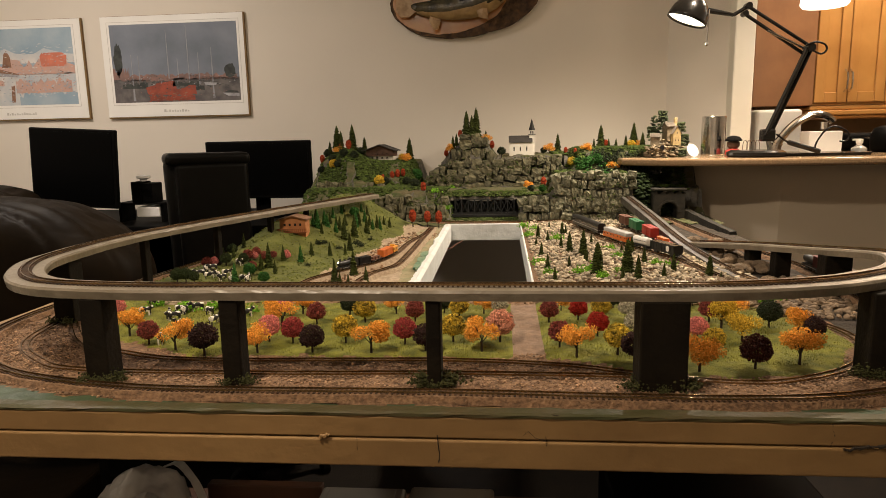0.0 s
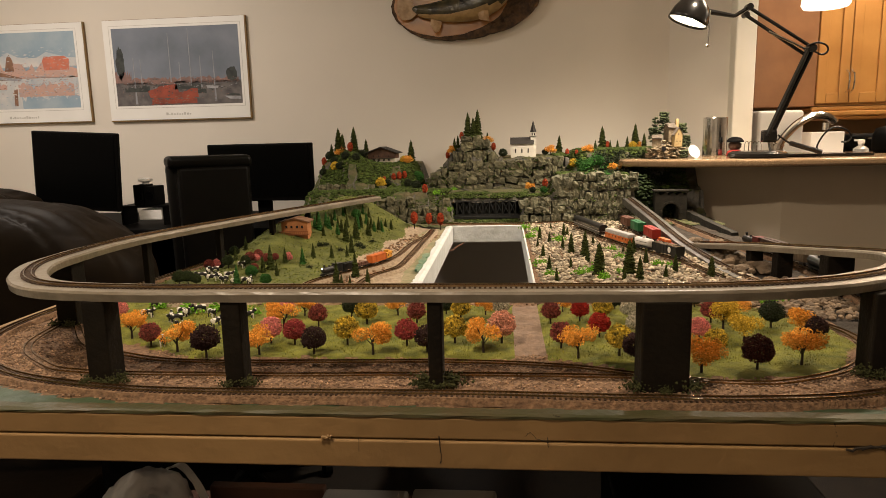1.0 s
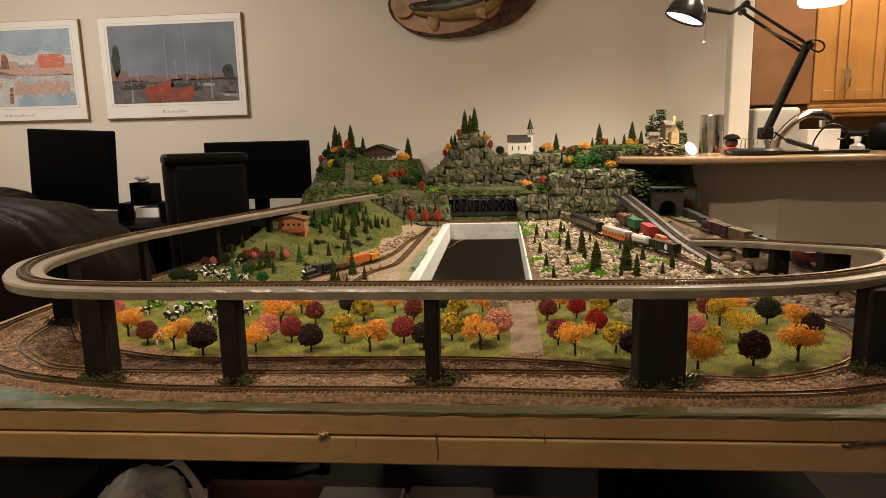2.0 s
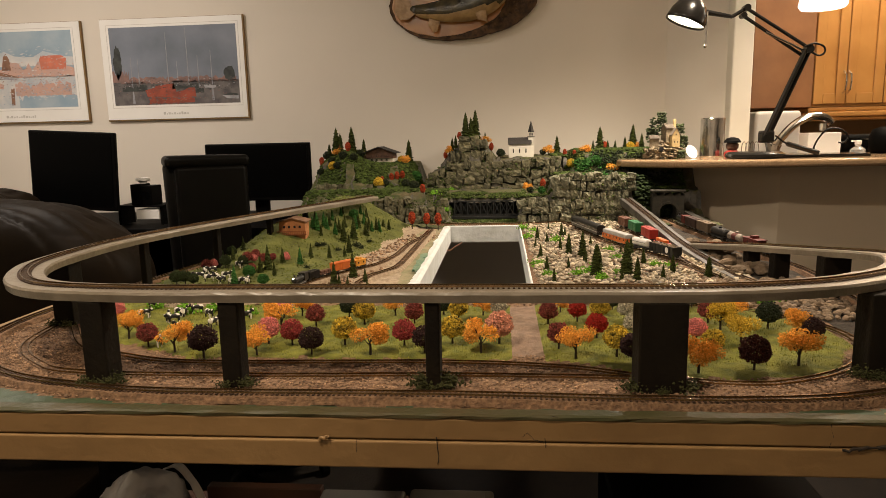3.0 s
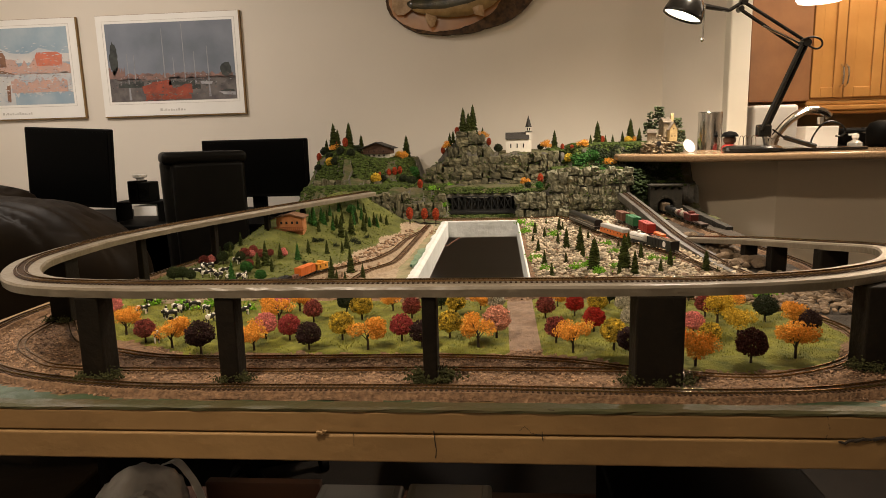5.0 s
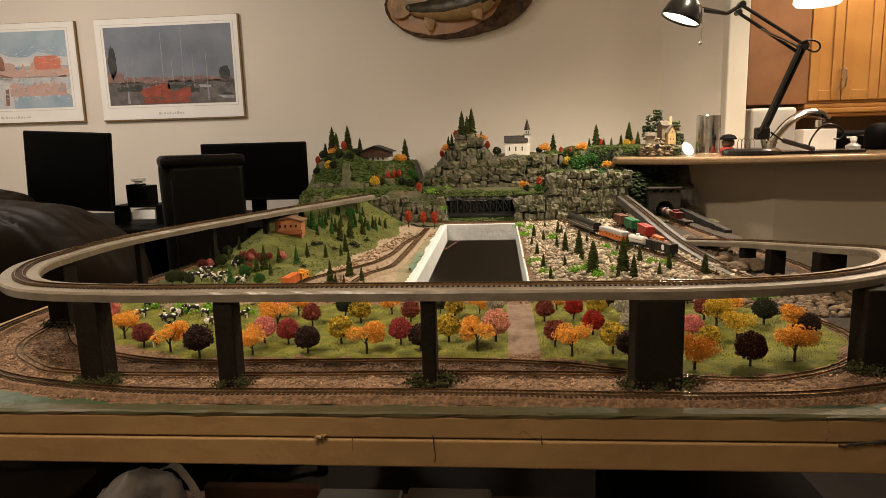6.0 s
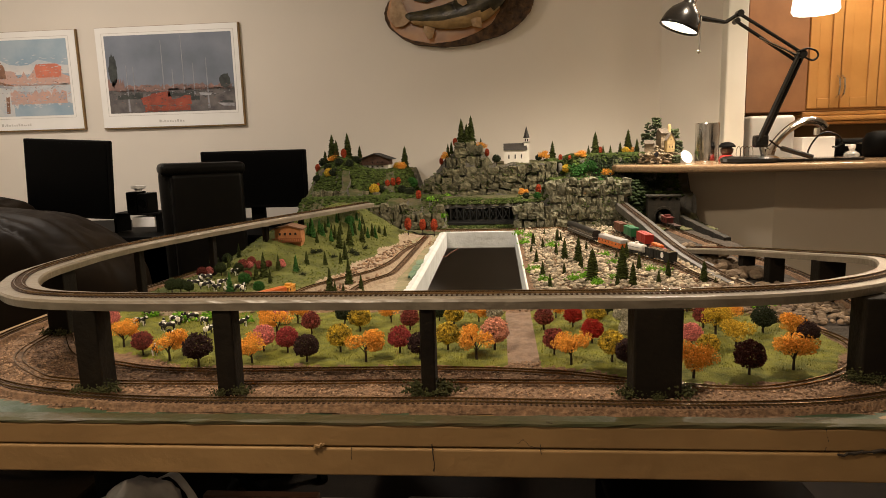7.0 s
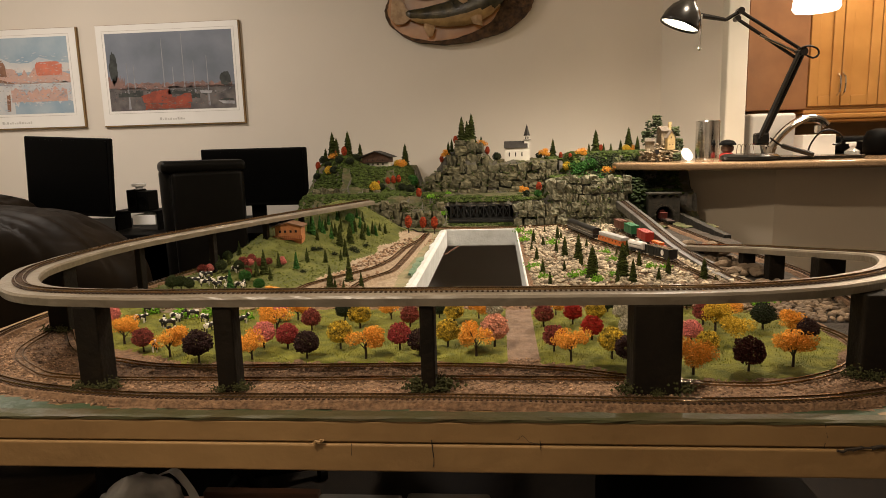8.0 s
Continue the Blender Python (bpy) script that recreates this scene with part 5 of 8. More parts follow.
broadleaf(L_DKGREEN, "dome", "dark green tree on the mountain", [(-0.673, 2.549, 0.044), (-0.615, 2.467, 0.039), (-0.688, 2.491, 0.035), (-0.543, 2.55, 0.04), (0.001, 2.535, 0.039), (0.171, 2.719, 0.032), (-0.429, 2.432, 0.034), (-0.354, 2.451, 0.038), (-0.315, 2.392, 0.041), (0.106, 2.381, 0.028), (-0.594, 2.479, 0.039), (-0.552, 2.466, 0.038), (-0.644, 2.5, 0.039)], "mountain trees", "mountain_tree")
broadleaf(L_BRIGHT, "dome", "bright green tree on the mountain", [(0.35, 2.476, 0.05), (0.316, 2.472, 0.046), (0.143, 2.329, 0.032), (-0.326, 2.527, 0.057)], "mountain trees", "mountain_tree")
bushes(L_DKGREEN, "dark green bush on the wooded slope", [(0.354, 2.512, 0.034), (0.372, 2.494, 0.038), (0.396, 2.484, 0.038), (0.421, 2.492, 0.038), (0.439, 2.47, 0.041), (0.365, 2.325, 0.035), (0.434, 2.511, 0.034), (0.357, 2.471, 0.029), (0.461, 2.484, 0.042), (0.475, 2.442, 0.045), (0.507, 2.457, 0.045), (0.534, 2.436, 0.045), (0.415, 2.275, 0.038), (0.504, 2.501, 0.033), (0.565, 2.442, 0.041), (0.476, 2.391, 0.04)])
conifers(L_CONIFER, "dark green conifer in the grove on the hill", [(-0.473, 1.773, 0.034), (-0.44, 1.813, 0.038), (-0.42, 1.894, 0.033), (-0.388, 1.899, 0.033), (-0.357, 1.962, 0.028), (-0.491, 1.782, 0.031), (-0.508, 1.756, 0.034), (-0.406, 1.955, 0.031), (-0.462, 1.886, 0.027), (-0.474, 1.687, 0.03)], 0.20)
conifers(L_BRIGHT, "fresh green conifer in the grove on the hill", [(-0.474, 1.746, 0.037), (-0.415, 1.845, 0.036), (-0.449, 1.738, 0.034), (-0.359, 1.914, 0.027)], 0.23)
bushes(L_DKGREEN, "dark low shrub on the green hill", [(-0.464, 1.618, 0.013), (-0.454, 1.637, 0.01), (-0.388, 1.717, 0.014), (-0.374, 1.708, 0.012), (-0.418, 1.638, 0.01), (-0.447, 1.456, 0.008), (-0.366, 1.787, 0.011)])
bushes(L_BRIGHT, "bright green shrub on the wooded slope", [(0.296, 2.472, 0.033), (0.328, 2.486, 0.033), (0.36, 2.493, 0.033), (0.382, 2.477, 0.033), (0.408, 2.47, 0.029), (0.293, 2.286, 0.027), (0.346, 2.284, 0.027), (0.345, 2.504, 0.029), (0.287, 2.491, 0.029)])
bushes(L_LIME, "lime green moss clump on the mountain", [(-0.236, 2.326, 0.016), (-0.183, 2.48, 0.015), (-0.377, 2.315, 0.012), (-0.194, 2.294, 0.016), (0.334, 2.276, 0.017)])


# ---- cows ----
M_COW = mat("cow_hide", (0.75, 0.70, 0.62), (0.012, 0.010, 0.009), 0.7, 170, 0, detail=0)
for node in M_COW.node_tree.nodes:
    if node.type == "VALTORGB":
        node.color_ramp.elements[0].position, node.color_ramp.elements[1].position = 0.45, 0.49


def cow_proto():
    th = thing("cow", (0, 0, 0), "black and white toy cow on the meadow", "cow", "cows")
    bm = B(); box(bm, -0.0075, 0.0075, -0.0028, 0.0028, 0.0045, 0.0105, 0.0018)
    part("body", bm, M_COW, th)
    bm = B(); box(bm, 0.007, 0.0115, -0.0014, 0.0014, 0.0085, 0.0125, 0.0009)
    part("head", bm, M_COW, th)
    for x in (-0.006, 0.006):
        for y in (-0.0018, 0.0018):
            bm = B(); cyl(bm, (x, y, -0.001), (x, y, 0.006), 0.0008, 0.001, 5)
            part("leg", bm, M_COW, th)
    return th


def cows(rows):
    first = cow_proto()
    for k, (x, y) in enumerate(rows):
        m = pose(x, y, terrain(x, y) - 0.0015, 0, 0, (k * 113) % 360) @ Matrix.Scale(1.35, 4)
        t = first if k == 0 else copy_thing(first, m)
        t.matrix_basis = m


cows([(-0.608, 1.041), (-0.553, 1.017), (-0.54, 1.01), (-0.551, 1.052), (-0.541, 1.049), (-0.528, 1.071), (-0.494, 1.042), (-0.462, 0.988), (-0.502, 0.962), (-0.501, 0.89), (-0.425, 1.029), (-0.624, 1.101), (-0.489, 1.083)] + [(-0.623, 1.328), (-0.611, 1.337), (-0.588, 1.313), (-0.594, 1.349), (-0.653, 1.375), (-0.639, 1.381), (-0.538, 1.303), (-0.527, 1.298), (-0.652, 1.344), (-0.592, 1.416), (-0.56, 1.297)])
bushes(L_LIME, "lime green shrub on the meadow", [(-0.55, 1.071, 0.018), (-0.502, 1.083, 0.016), (-0.426, 1.054, 0.012), (-0.618, 1.101, 0.014), (0.446, 1.141, 0.025)])
bushes(L_FOOT, "dark moss clump at a pillar foot", [(-0.511, 0.728, 0.015), (-0.490, 0.727, 0.012), (-0.476, 0.735, 0.016), (-0.333, 0.727, 0.011), (-0.309, 0.733, 0.015), (-0.096, 0.740, 0.019), (-0.093, 0.732, 0.014), (-0.066, 0.738, 0.020), (-0.063, 0.745, 0.017), (-0.080, 0.726, 0.009), (0.150, 0.733, 0.016), (0.182, 0.722, 0.009), (0.212, 0.733, 0.017), (0.425, 0.785, 0.016), (0.44, 0.775, 0.014), (0.465, 0.778, 0.015), (-0.739, 0.99, 0.013), (-0.71, 0.985, 0.013), (0.515, 1.448, 0.01)])


def undergrowth():
    """Small foliage clumps that cover the mossy slopes."""
    rnd = random.Random(12)
    for label, m, n, q, size in (("dark green moss and shrubs on the mound", L_MOSS, 15000, (-0.71, -0.31, 2.30, 2.70), 0.0078),
                                 ("green moss on the ledge and rocks", L_MOSS, 6500, (-0.46, 0.45, 2.25, 2.50), 0.0046),
                                 ("dark green shrubs on the wooded slope", L_MOSS, 4500, (0.20, 0.66, 2.33, 2.75), 0.008),
                                 ("green turf tufts on the hill", L_TURF, 4500, (-0.78, -0.33, 1.24, 2.2), 0.0021)):
        verts, faces = [], []
        for _ in range(n):
            x, y = rnd.uniform(q[0], q[1]), rnd.uniform(q[2], q[3])
            if noise.noise(Vector((x * 14, y * 14, 5))) < (-0.9 if n > 4000 else -0.12) or (m is L_TURF and (ground_kind(x, y) or x < west_edge(y) + 0.02)):
                continue
            sv, sf = STONES[rnd.randrange(14)]
            s = size * rnd.uniform(0.4, 1.3)
            b0 = len(verts)
            p = Vector((x, y, terrain(x, y) + s * (0.2 if size < 0.006 else 0.7)))
            verts += [p + v * s for v in sv]
            faces += [tuple(b0 + j for j in f) for f in sf]
        tagged(from_lists("undergrowth", verts, faces, m), label, "moss", "", "stuff")


def blades():
    rnd = random.Random(23)
    verts, faces = [], []
    for _ in range(15000):
        x, y = rnd.uniform(-0.72, 0.48), rnd.uniform(0.82, 1.16)
        if not is_grass(x, y):
            continue
        h, r, a = rnd.uniform(0.0012, 0.0034), 0.0007, rnd.uniform(0, 6.28)
        p = Vector((x, y, T - 0.0022))
        b0 = len(verts)
        verts += [p + Vector((r * math.cos(a + k * 2.094), r * math.sin(a + k * 2.094), 0)) for k in range(3)]
        verts.append(p + Vector((rnd.uniform(-1, 1) * 0.0012, rnd.uniform(-1, 1) * 0.0012, h)))
        faces += [(b0, b0 + 1, b0 + 3), (b0 + 1, b0 + 2, b0 + 3), (b0 + 2, b0, b0 + 3)]
    tagged(from_lists("grass_blades", verts, faces, leaf_mat("grass_blade", (0.27, 0.26, 0.035), (0.12, 0.13, 0.016))), "short static grass fibres of the tree meadow", "grass", "", "stuff")
    verts, faces = [], []
    for x0, x1, z0, face, top, n in ((-0.285, 0.225, 0.975, lambda x, z: 2.485 + 0.12 * (z - 0.98), top_mid, 900), (0.068, 0.425, 0.89, lambda x, z: 2.232 + 0.12 * (z - 0.89), lambda x: 0.985 if x < 0.17 else 1.05, 420), (-0.45, -0.195, 0.89, lambda x, z: 2.235 + 0.35 * (z - 0.89), lambda x: 0.97, 700)):
        for _ in range(n):
            x = rnd.uniform(x0, x1)
            z = rnd.uniform(z0, top(x))
            if noise.noise(Vector((x * 25, z * 25, 9))) < 0.0:
                continue
            s = rnd.uniform(0.0012, 0.0042)
            sv, sf = STONES[rnd.randrange(14)]
            b0 = len(verts)
            p = Vector((x, face(x, z) - rnd.uniform(0.0, 0.010), z))
            verts += [p + v * s for v in sv]
            faces += [tuple(b0 + j for j in f) for f in sf]
    tagged(from_lists("cliff_moss", verts, faces, L_MOSS), "olive moss tufts in the cliff joints", "moss", "", "stuff")


L_MOSS = leaf_mat("moss_green", (0.060, 0.088, 0.016), (0.026, 0.036, 0.009))
L_TURF = leaf_mat("turf_green", (0.16, 0.18, 0.036), (0.10, 0.115, 0.022))
undergrowth()


def bank_moss():
    """Tufts on the turf over the bridge."""
    rnd = random.Random(31)
    verts, faces = [], []
    for _ in range(2600):
        x, y = rnd.uniform(-0.22, 0.09), 2.336 + 0.135 * rnd.random() ** 1.4
        g = rnd.uniform(0.002, 0.0055)
        z = 0.981 - 0.9 * max(0.0, 2.352 - y)
        sv, sf = STONES[rnd.randrange(14)]
        b0 = len(verts)
        verts += [Vector((x, y, z)) + v * g for v in sv]
        faces += [tuple(b0 + j for j in f) for f in sf]
    tagged(from_lists("bank_moss", verts, faces, L_MOSS), "green moss tufts on the bank over the bridge", "moss", "", "stuff")


bank_moss()
blades()

# ---- trains ----
M_TRAINBLACK = mat("loco_black", (0.012, 0.012, 0.012), None, 0.4, 60, 0)
M_TRAINORANGE = mat("wagon_orange", (0.62, 0.15, 0.02), (0.50, 0.12, 0.02), 0.5, 80, 0)
M_TRAINYELLOW = mat("caboose_yellow", (0.70, 0.32, 0.03), (0.60, 0.26, 0.03), 0.5, 80, 0)
M_TRAINRED = mat("wagon_red", (0.34, 0.022, 0.014), (0.26, 0.018, 0.011), 0.5, 80, 0)
M_TRAINGREEN = mat("wagon_green", (0.02, 0.16, 0.06), (0.015, 0.12, 0.045), 0.5, 80, 0)
M_TRAINWHITE = mat("tank_white", (0.75, 0.72, 0.68), (0.65, 0.62, 0.58), 0.45, 80, 0)
M_TRAINSILVER = mat("silver_grey", (0.45, 0.44, 0.43), (0.36, 0.35, 0.34), 0.4, 80, 0)
M_TRAINTAN = mat("wagon_tan", (0.42, 0.32, 0.20), (0.34, 0.26, 0.16), 0.6, 80, 0)
M_TRAINBROWN = mat("wagon_brown", (0.15, 0.06, 0.035), (0.11, 0.045, 0.025), 0.6, 80, 0)
# Goods train paints, darkened to hold the shade beside the bar counter.
M_SHADERED = mat("shaded_red", (0.125, 0.014, 0.009), (0.07, 0.010, 0.007), 0.7, 80, 0)
M_SHADEBROWN = mat("shaded_brown", (0.055, 0.026, 0.016), (0.03, 0.015, 0.010), 0.75, 80, 0)
M_SHADETAN = mat("shaded_tan", (0.15, 0.105, 0.062), (0.09, 0.062, 0.038), 0.75, 80, 0)
M_SHADEWHITE = mat("shaded_white", (0.30, 0.25, 0.20), (0.18, 0.15, 0.12), 0.7, 80, 0)
M_COAL = mat("coal", (0.03, 0.03, 0.03), (0.012, 0.012, 0.012), 0.8, 400, 0.8)
M_HEAD = mat("headlight", (1.0, 0.92, 0.75), (1.0, 0.92, 0.75), 0.4, 1, 0, emit=9.0)
RAILTOP = T + 0.0069


def wagon(name, label, category, length, kind, m1, m2=None, group="railway wagons"):
    """A wagon along x, on its bogies, with its base at the rail head."""
    th = thing(name, (0, 0, 0), label, category, group)
    h = length / 2
    w = 0.0098
    for s in (-1, 1):
        bm = B(); box(bm, s * h * 0.66 - 0.007, s * h * 0.66 + 0.007, -0.0065, 0.0065, 0.0026, 0.006, 0.0005)
        bogie = part("bogie", bm, M_TRAINBLACK, th, "black bogie")
        for x in (-0.0045, 0.0045):
            bm = B()
            for y in (-0.0049, 0.0049):
                cyl(bm, (s * h * 0.66 + x, y - 0.0007, 0.0026), (s * h * 0.66 + x, y + 0.0007, 0.0026), 0.0026, None, 12)
            cyl(bm, (s * h * 0.66 + x, -0.0049, 0.0026), (s * h * 0.66 + x, 0.0049, 0.0026), 0.0005, None, 6)
            part("wheelset", bm, M_TRAINBLACK, bogie)
        bm = B(); box(bm, s * h - 0.001 if s > 0 else -h - 0.0035, s * h + 0.0035 if s > 0 else -h + 0.001, -0.0008, 0.0008, 0.0045, 0.0062)
        part("coupler", bm, M_TRAINBLACK, th)
    bm = B(); box(bm, -h, h, -w + 0.001, w - 0.001, 0.006, 0.0078, 0.0003)
    part("underframe", bm, M_TRAINBLACK, th, "black underframe")
    if kind == "box":
        bm = B(); box(bm, -h, h, -w, w, 0.0078, 0.0275, 0.0006)
        body = part("body", bm, m1, th)
        bm = B(); box(bm, -h - 0.0003, h + 0.0003, -w - 0.0006, w + 0.0006, 0.0275, 0.0288, 0.0005); box(bm, -h, h, -0.002, 0.002, 0.0288, 0.0296)
        part("roof", bm, m2 or m1, th)
        for y in (-1, 1):
            bm = B(); box(bm, -0.008, 0.008, y * w - 0.0006, y * w + 0.0006, 0.0085, 0.0265)
            part("sliding_door", bm, m1, body)
            for k in range(8):
                x = -h + 0.004 + k * (2 * h - 0.008) / 7
                if abs(x) > 0.009:
                    bm = B(); box(bm, x - 0.0004, x + 0.0004, y * w - 0.0004, y * w + 0.0004, 0.008, 0.0272)
                    part("rib", bm, m1, body)
    elif kind == "tank":
        bm = B(); cyl(bm, (-h + 0.003, 0, 0.0165), (h - 0.003, 0, 0.0165), 0.0085, None, 20)
        for s in (-1, 1):
            cyl(bm, (s * (h - 0.003), 0, 0.0165), (s * (h - 0.0005), 0, 0.0165), 0.0085, 0.005, 20)
        part("tank", bm, m1, th, smooth=False)
        bm = B(); cyl(bm, (0, 0, 0.024), (0, 0, 0.0285), 0.0038, None, 14)
        part("dome", bm, m1, th)
        if m2:
            bm = B(); cyl(bm, (-h * 0.3, 0, 0.0165), (h * 0.3, 0, 0.0165), 0.00885, None, 20)
            part("band", bm, m2, th, "red band")
        for y in (-1, 1):
            bm = B(); cyl(bm, (-h + 0.003, y * 0.0094, 0.018), (h - 0.003, y * 0.0094, 0.018), 0.0004, None, 6)
            part("handrail", bm, M_TRAINBLACK, th)
    elif kind == "gondola":
        for q in ((-h, h, -w, -w + 0.001), (-h, h, w - 0.001, w), (-h, -h + 0.001, -w + 0.001, w - 0.001), (h - 0.001, h, -w + 0.001, w - 0.001)):
            bm = B(); box(bm, *q, 0.0078, 0.0235)
            part("side", bm, m1, th)
        for y in (-1, 1):
            for k in range(9):
                x = -h + 0.003 + k * (2 * h - 0.006) / 8
                bm = B(); box(bm, x - 0.0005, x + 0.0005, y * (w + 0.0004) - 0.0004, y * (w + 0.0004) + 0.0004, 0.0078, 0.0235)
                part("rib", bm, m1, th)
        if length > 0.08:
            for y in (-1, 1):
                bm = B(); cyl(bm, (h * 0.5, y * (w + 0.0009), 0.0155), (h * 0.5, y * (w + 0.0013), 0.0155), 0.0058, None, 18)
                part("emblem", bm, M_TRAINWHITE, th, "round white and red emblem")
        verts, faces = [], []
        rnd = random.Random(8)
        for _ in range(160):
            sv, sf = STONES[rnd.randrange(14)]
            p = Vector((rnd.uniform(-h + 0.003, h - 0.003), rnd.uniform(-0.0075, 0.0075), 0.0215 + rnd.uniform(0, 0.002)))
            b0 = len(verts)
            verts += [p + v * 0.0022 for v in sv]
            faces += [tuple(b0 + j for j in f) for f in sf]
        tagged(from_lists("load", verts, faces, m2 or M_COAL, th, "grey heaped load"), kind="stuff")
    elif kind == "flat":
        bm = B(); box(bm, -h, h, -w, w, 0.0078, 0.0100, 0.0004)
        part("bed", bm, m1, th)
        for k in range(6):
            x = -h + 0.006 + k * (2 * h - 0.012) / 5
            for y in (-1, 1):
                bm = B(); box(bm, x - 0.0005, x + 0.0005, y * w - 0.0005, y * w + 0.0005, 0.0078, 0.0135)
                part("stake", bm, M_TRAINBLACK, th)
        if m2:
            for k in range(3):
                bm = B(); box(bm, -h * 0.8 + k * h * 0.55, -h * 0.8 + k * h * 0.55 + h * 0.42, -0.006, 0.006, 0.0101, 0.0165, 0.001)
                part("crate", bm, m2, th, "orange and white crate")
    elif kind == "coach":
        bm = B(); box(bm, -h, h, -w, w, 0.0078, 0.024, 0.0008)
        body = part("body", bm, m1, th)
        bm = B(); box(bm, -h, h, -w - 0.0004, w + 0.0004, 0.0165, 0.0205)
        part("window_band", bm, M_GLASSDK, body, "dark window band")
        bm = B()
        lathe(bm, [(0.0102, 0), (0.0102, 2 * h)], seg=20, m=Matrix.Translation((-h, 0, 0.0225)) @ Matrix.Rotation(math.pi / 2, 4, "Y"))
        for v in list(bm.verts):
            v.co.z = max(0.0238, 0.0238 + (v.co.z - 0.0225) * 0.55)
        part("roof", bm, M_TRAINBLACK, th, "black curved roof")
        bm = B(); box(bm, -h, h, -w - 0.0005, w + 0.0005, 0.0125, 0.0138)
        part("stripe", bm, m2, body, "silver stripe")
    elif kind == "diesel":
        bm = B(); box(bm, -h, h, -w, w, 0.0065, 0.0175, 0.0008)
        body = part("body", bm, m1, th, "orange lower body")
        bm = B(); box(bm, -h, h, -w + 0.0006, w - 0.0006, 0.0175, 0.0265, 0.0022)
        part("roof", bm, m2, th, "silver grey roof")
        for k in range(7):
            for y in (-1, 1):
                x = -h + 0.008 + k * (2 * h - 0.016) / 6
                bm = B(); box(bm, x - 0.002, x + 0.002, y * w - 0.0004, y * w + 0.0004, 0.0125, 0.0160)
                part("window", bm, M_GLASSDK, body)
    elif kind == "caboose":
        bm = B(); box(bm, -h + 0.004, h - 0.004, -w, w, 0.0078, 0.0235, 0.0005)
        body = part("body", bm, m1, th)
        bm = B(); box(bm, -h, h, -w - 0.0008, w + 0.0008, 0.0235, 0.0247, 0.0004)
        part("roof", bm, m2 or m1, th)
        bm = B(); box(bm, -0.006, 0.006, -0.0068, 0.0068, 0.0247, 0.0305, 0.0005)
        part("cupola", bm, m1, th)
        for y in (-1, 1):
            for x in (-0.010, 0.010):
                bm = B(); box(bm, x - 0.002, x + 0.002, y * w - 0.0004, y * w + 0.0004, 0.0145, 0.0195)
                part("window", bm, M_GLASSDK, body)
        for s in (-1, 1):
            for y in (-0.008, 0.008):
                bm = B(); cyl(bm, (s * (h - 0.001), y, 0.0078), (s * (h - 0.001), y, 0.0235), 0.0004, None, 5)
                part("railing_post", bm, M_TRAINBLACK, th)
    return th


def steam_loco(label, m, group="locomotives", light=True):
    """Runs towards +x."""
    th = thing("steam_locomotive", (0, 0, 0), label, "locomotive", group)
    bm = B(); box(bm, -0.034, 0.033, -0.007, 0.007, 0.0055, 0.0085, 0.0004)
    part("running_board", bm, M_TRAINBLACK, th)
    bm = B(); cyl(bm, (-0.012, 0, 0.0165), (0.031, 0, 0.0165), 0.0073, None, 20); cyl(bm, (0.031, 0, 0.0165), (0.033, 0, 0.0165), 0.0068, 0.0055, 20)
    part("boiler", bm, M_TRAINBLACK, th)
    bm = B(); box(bm, -0.034, -0.012, -0.0088, 0.0088, 0.0085, 0.0265, 0.0006); box(bm, -0.0355, -0.0105, -0.0096, 0.0096, 0.0265, 0.0280, 0.0005)
    part("cab", bm, m, th)
    bm = B(); cyl(bm, (0.026, 0, 0.022), (0.026, 0, 0.030), 0.0022, 0.0028, 12)
    part("chimney", bm, M_TRAINBLACK, th)
    for x in (0.008, -0.004):
        bm = B(); cyl(bm, (x, 0, 0.022), (x, 0, 0.0268), 0.0030, 0.0022, 12)
        part("dome", bm, M_TRAINBLACK, th)
    bm = B(); cyl(bm, (0.033, 0, 0.0215), (0.0345, 0, 0.0215), 0.0019, None, 12)
    part("headlight", bm, M_HEAD if light else M_TRAINWHITE, th, "glowing headlight" if light else "")
    bm = B()
    for k in range(5):
        box(bm, 0.033, 0.038 - abs(k - 2) * 0.001, -0.007 + k * 0.0035 - 0.0007, -0.007 + k * 0.0035 + 0.0007, 0.002, 0.006)
    part("cowcatcher", bm, M_TRAINBLACK, th)
    for x in (-0.022, -0.010, 0.002, 0.014):
        for y in (-0.0055, 0.0055):
            bm = B(); cyl(bm, (x, y - 0.0009, 0.0050), (x, y + 0.0009, 0.0050), 0.0050, None, 16)
            part("driving_wheel", bm, M_TRAINBLACK, th)
    for y in (-0.0068, 0.0068):
        bm = B(); box(bm, -0.022, 0.022, y - 0.0004, y + 0.0004, 0.0045, 0.0057)
        part("side_rod", bm, M_TRAINSILVER, th, "steel side rod")
    return th


class Way:
    """Arc length along a smooth line."""

    def __init__(self, pts):
        self.p = spline([(*p, RAILTOP) if len(p) == 2 else p for p in pts], 0.005)

    def at(self, s):
        k = min(max(s / 0.005, 0), len(self.p) - 2)
        i = int(k)
        return self.p[i].lerp(self.p[i + 1], k - i)

    def length(self):
        return 0.005 * (len(self.p) - 1)

    def find_y(self, y, lo=0.0):
        return min((abs(p.y - y), k * 0.005) for k, p in enumerate(self.p) if k * 0.005 >= lo)[1]

    def stand(self, s, half=0.02, flip=False):
        a, b = self.at(s - half), self.at(s + half)
        d = b - a
        c = (a + b) / 2
        rz = math.degrees(math.atan2(d.y, d.x)) + (180 if flip else 0)
        return pose(c.x, c.y, c.z, 0, 0, rz)


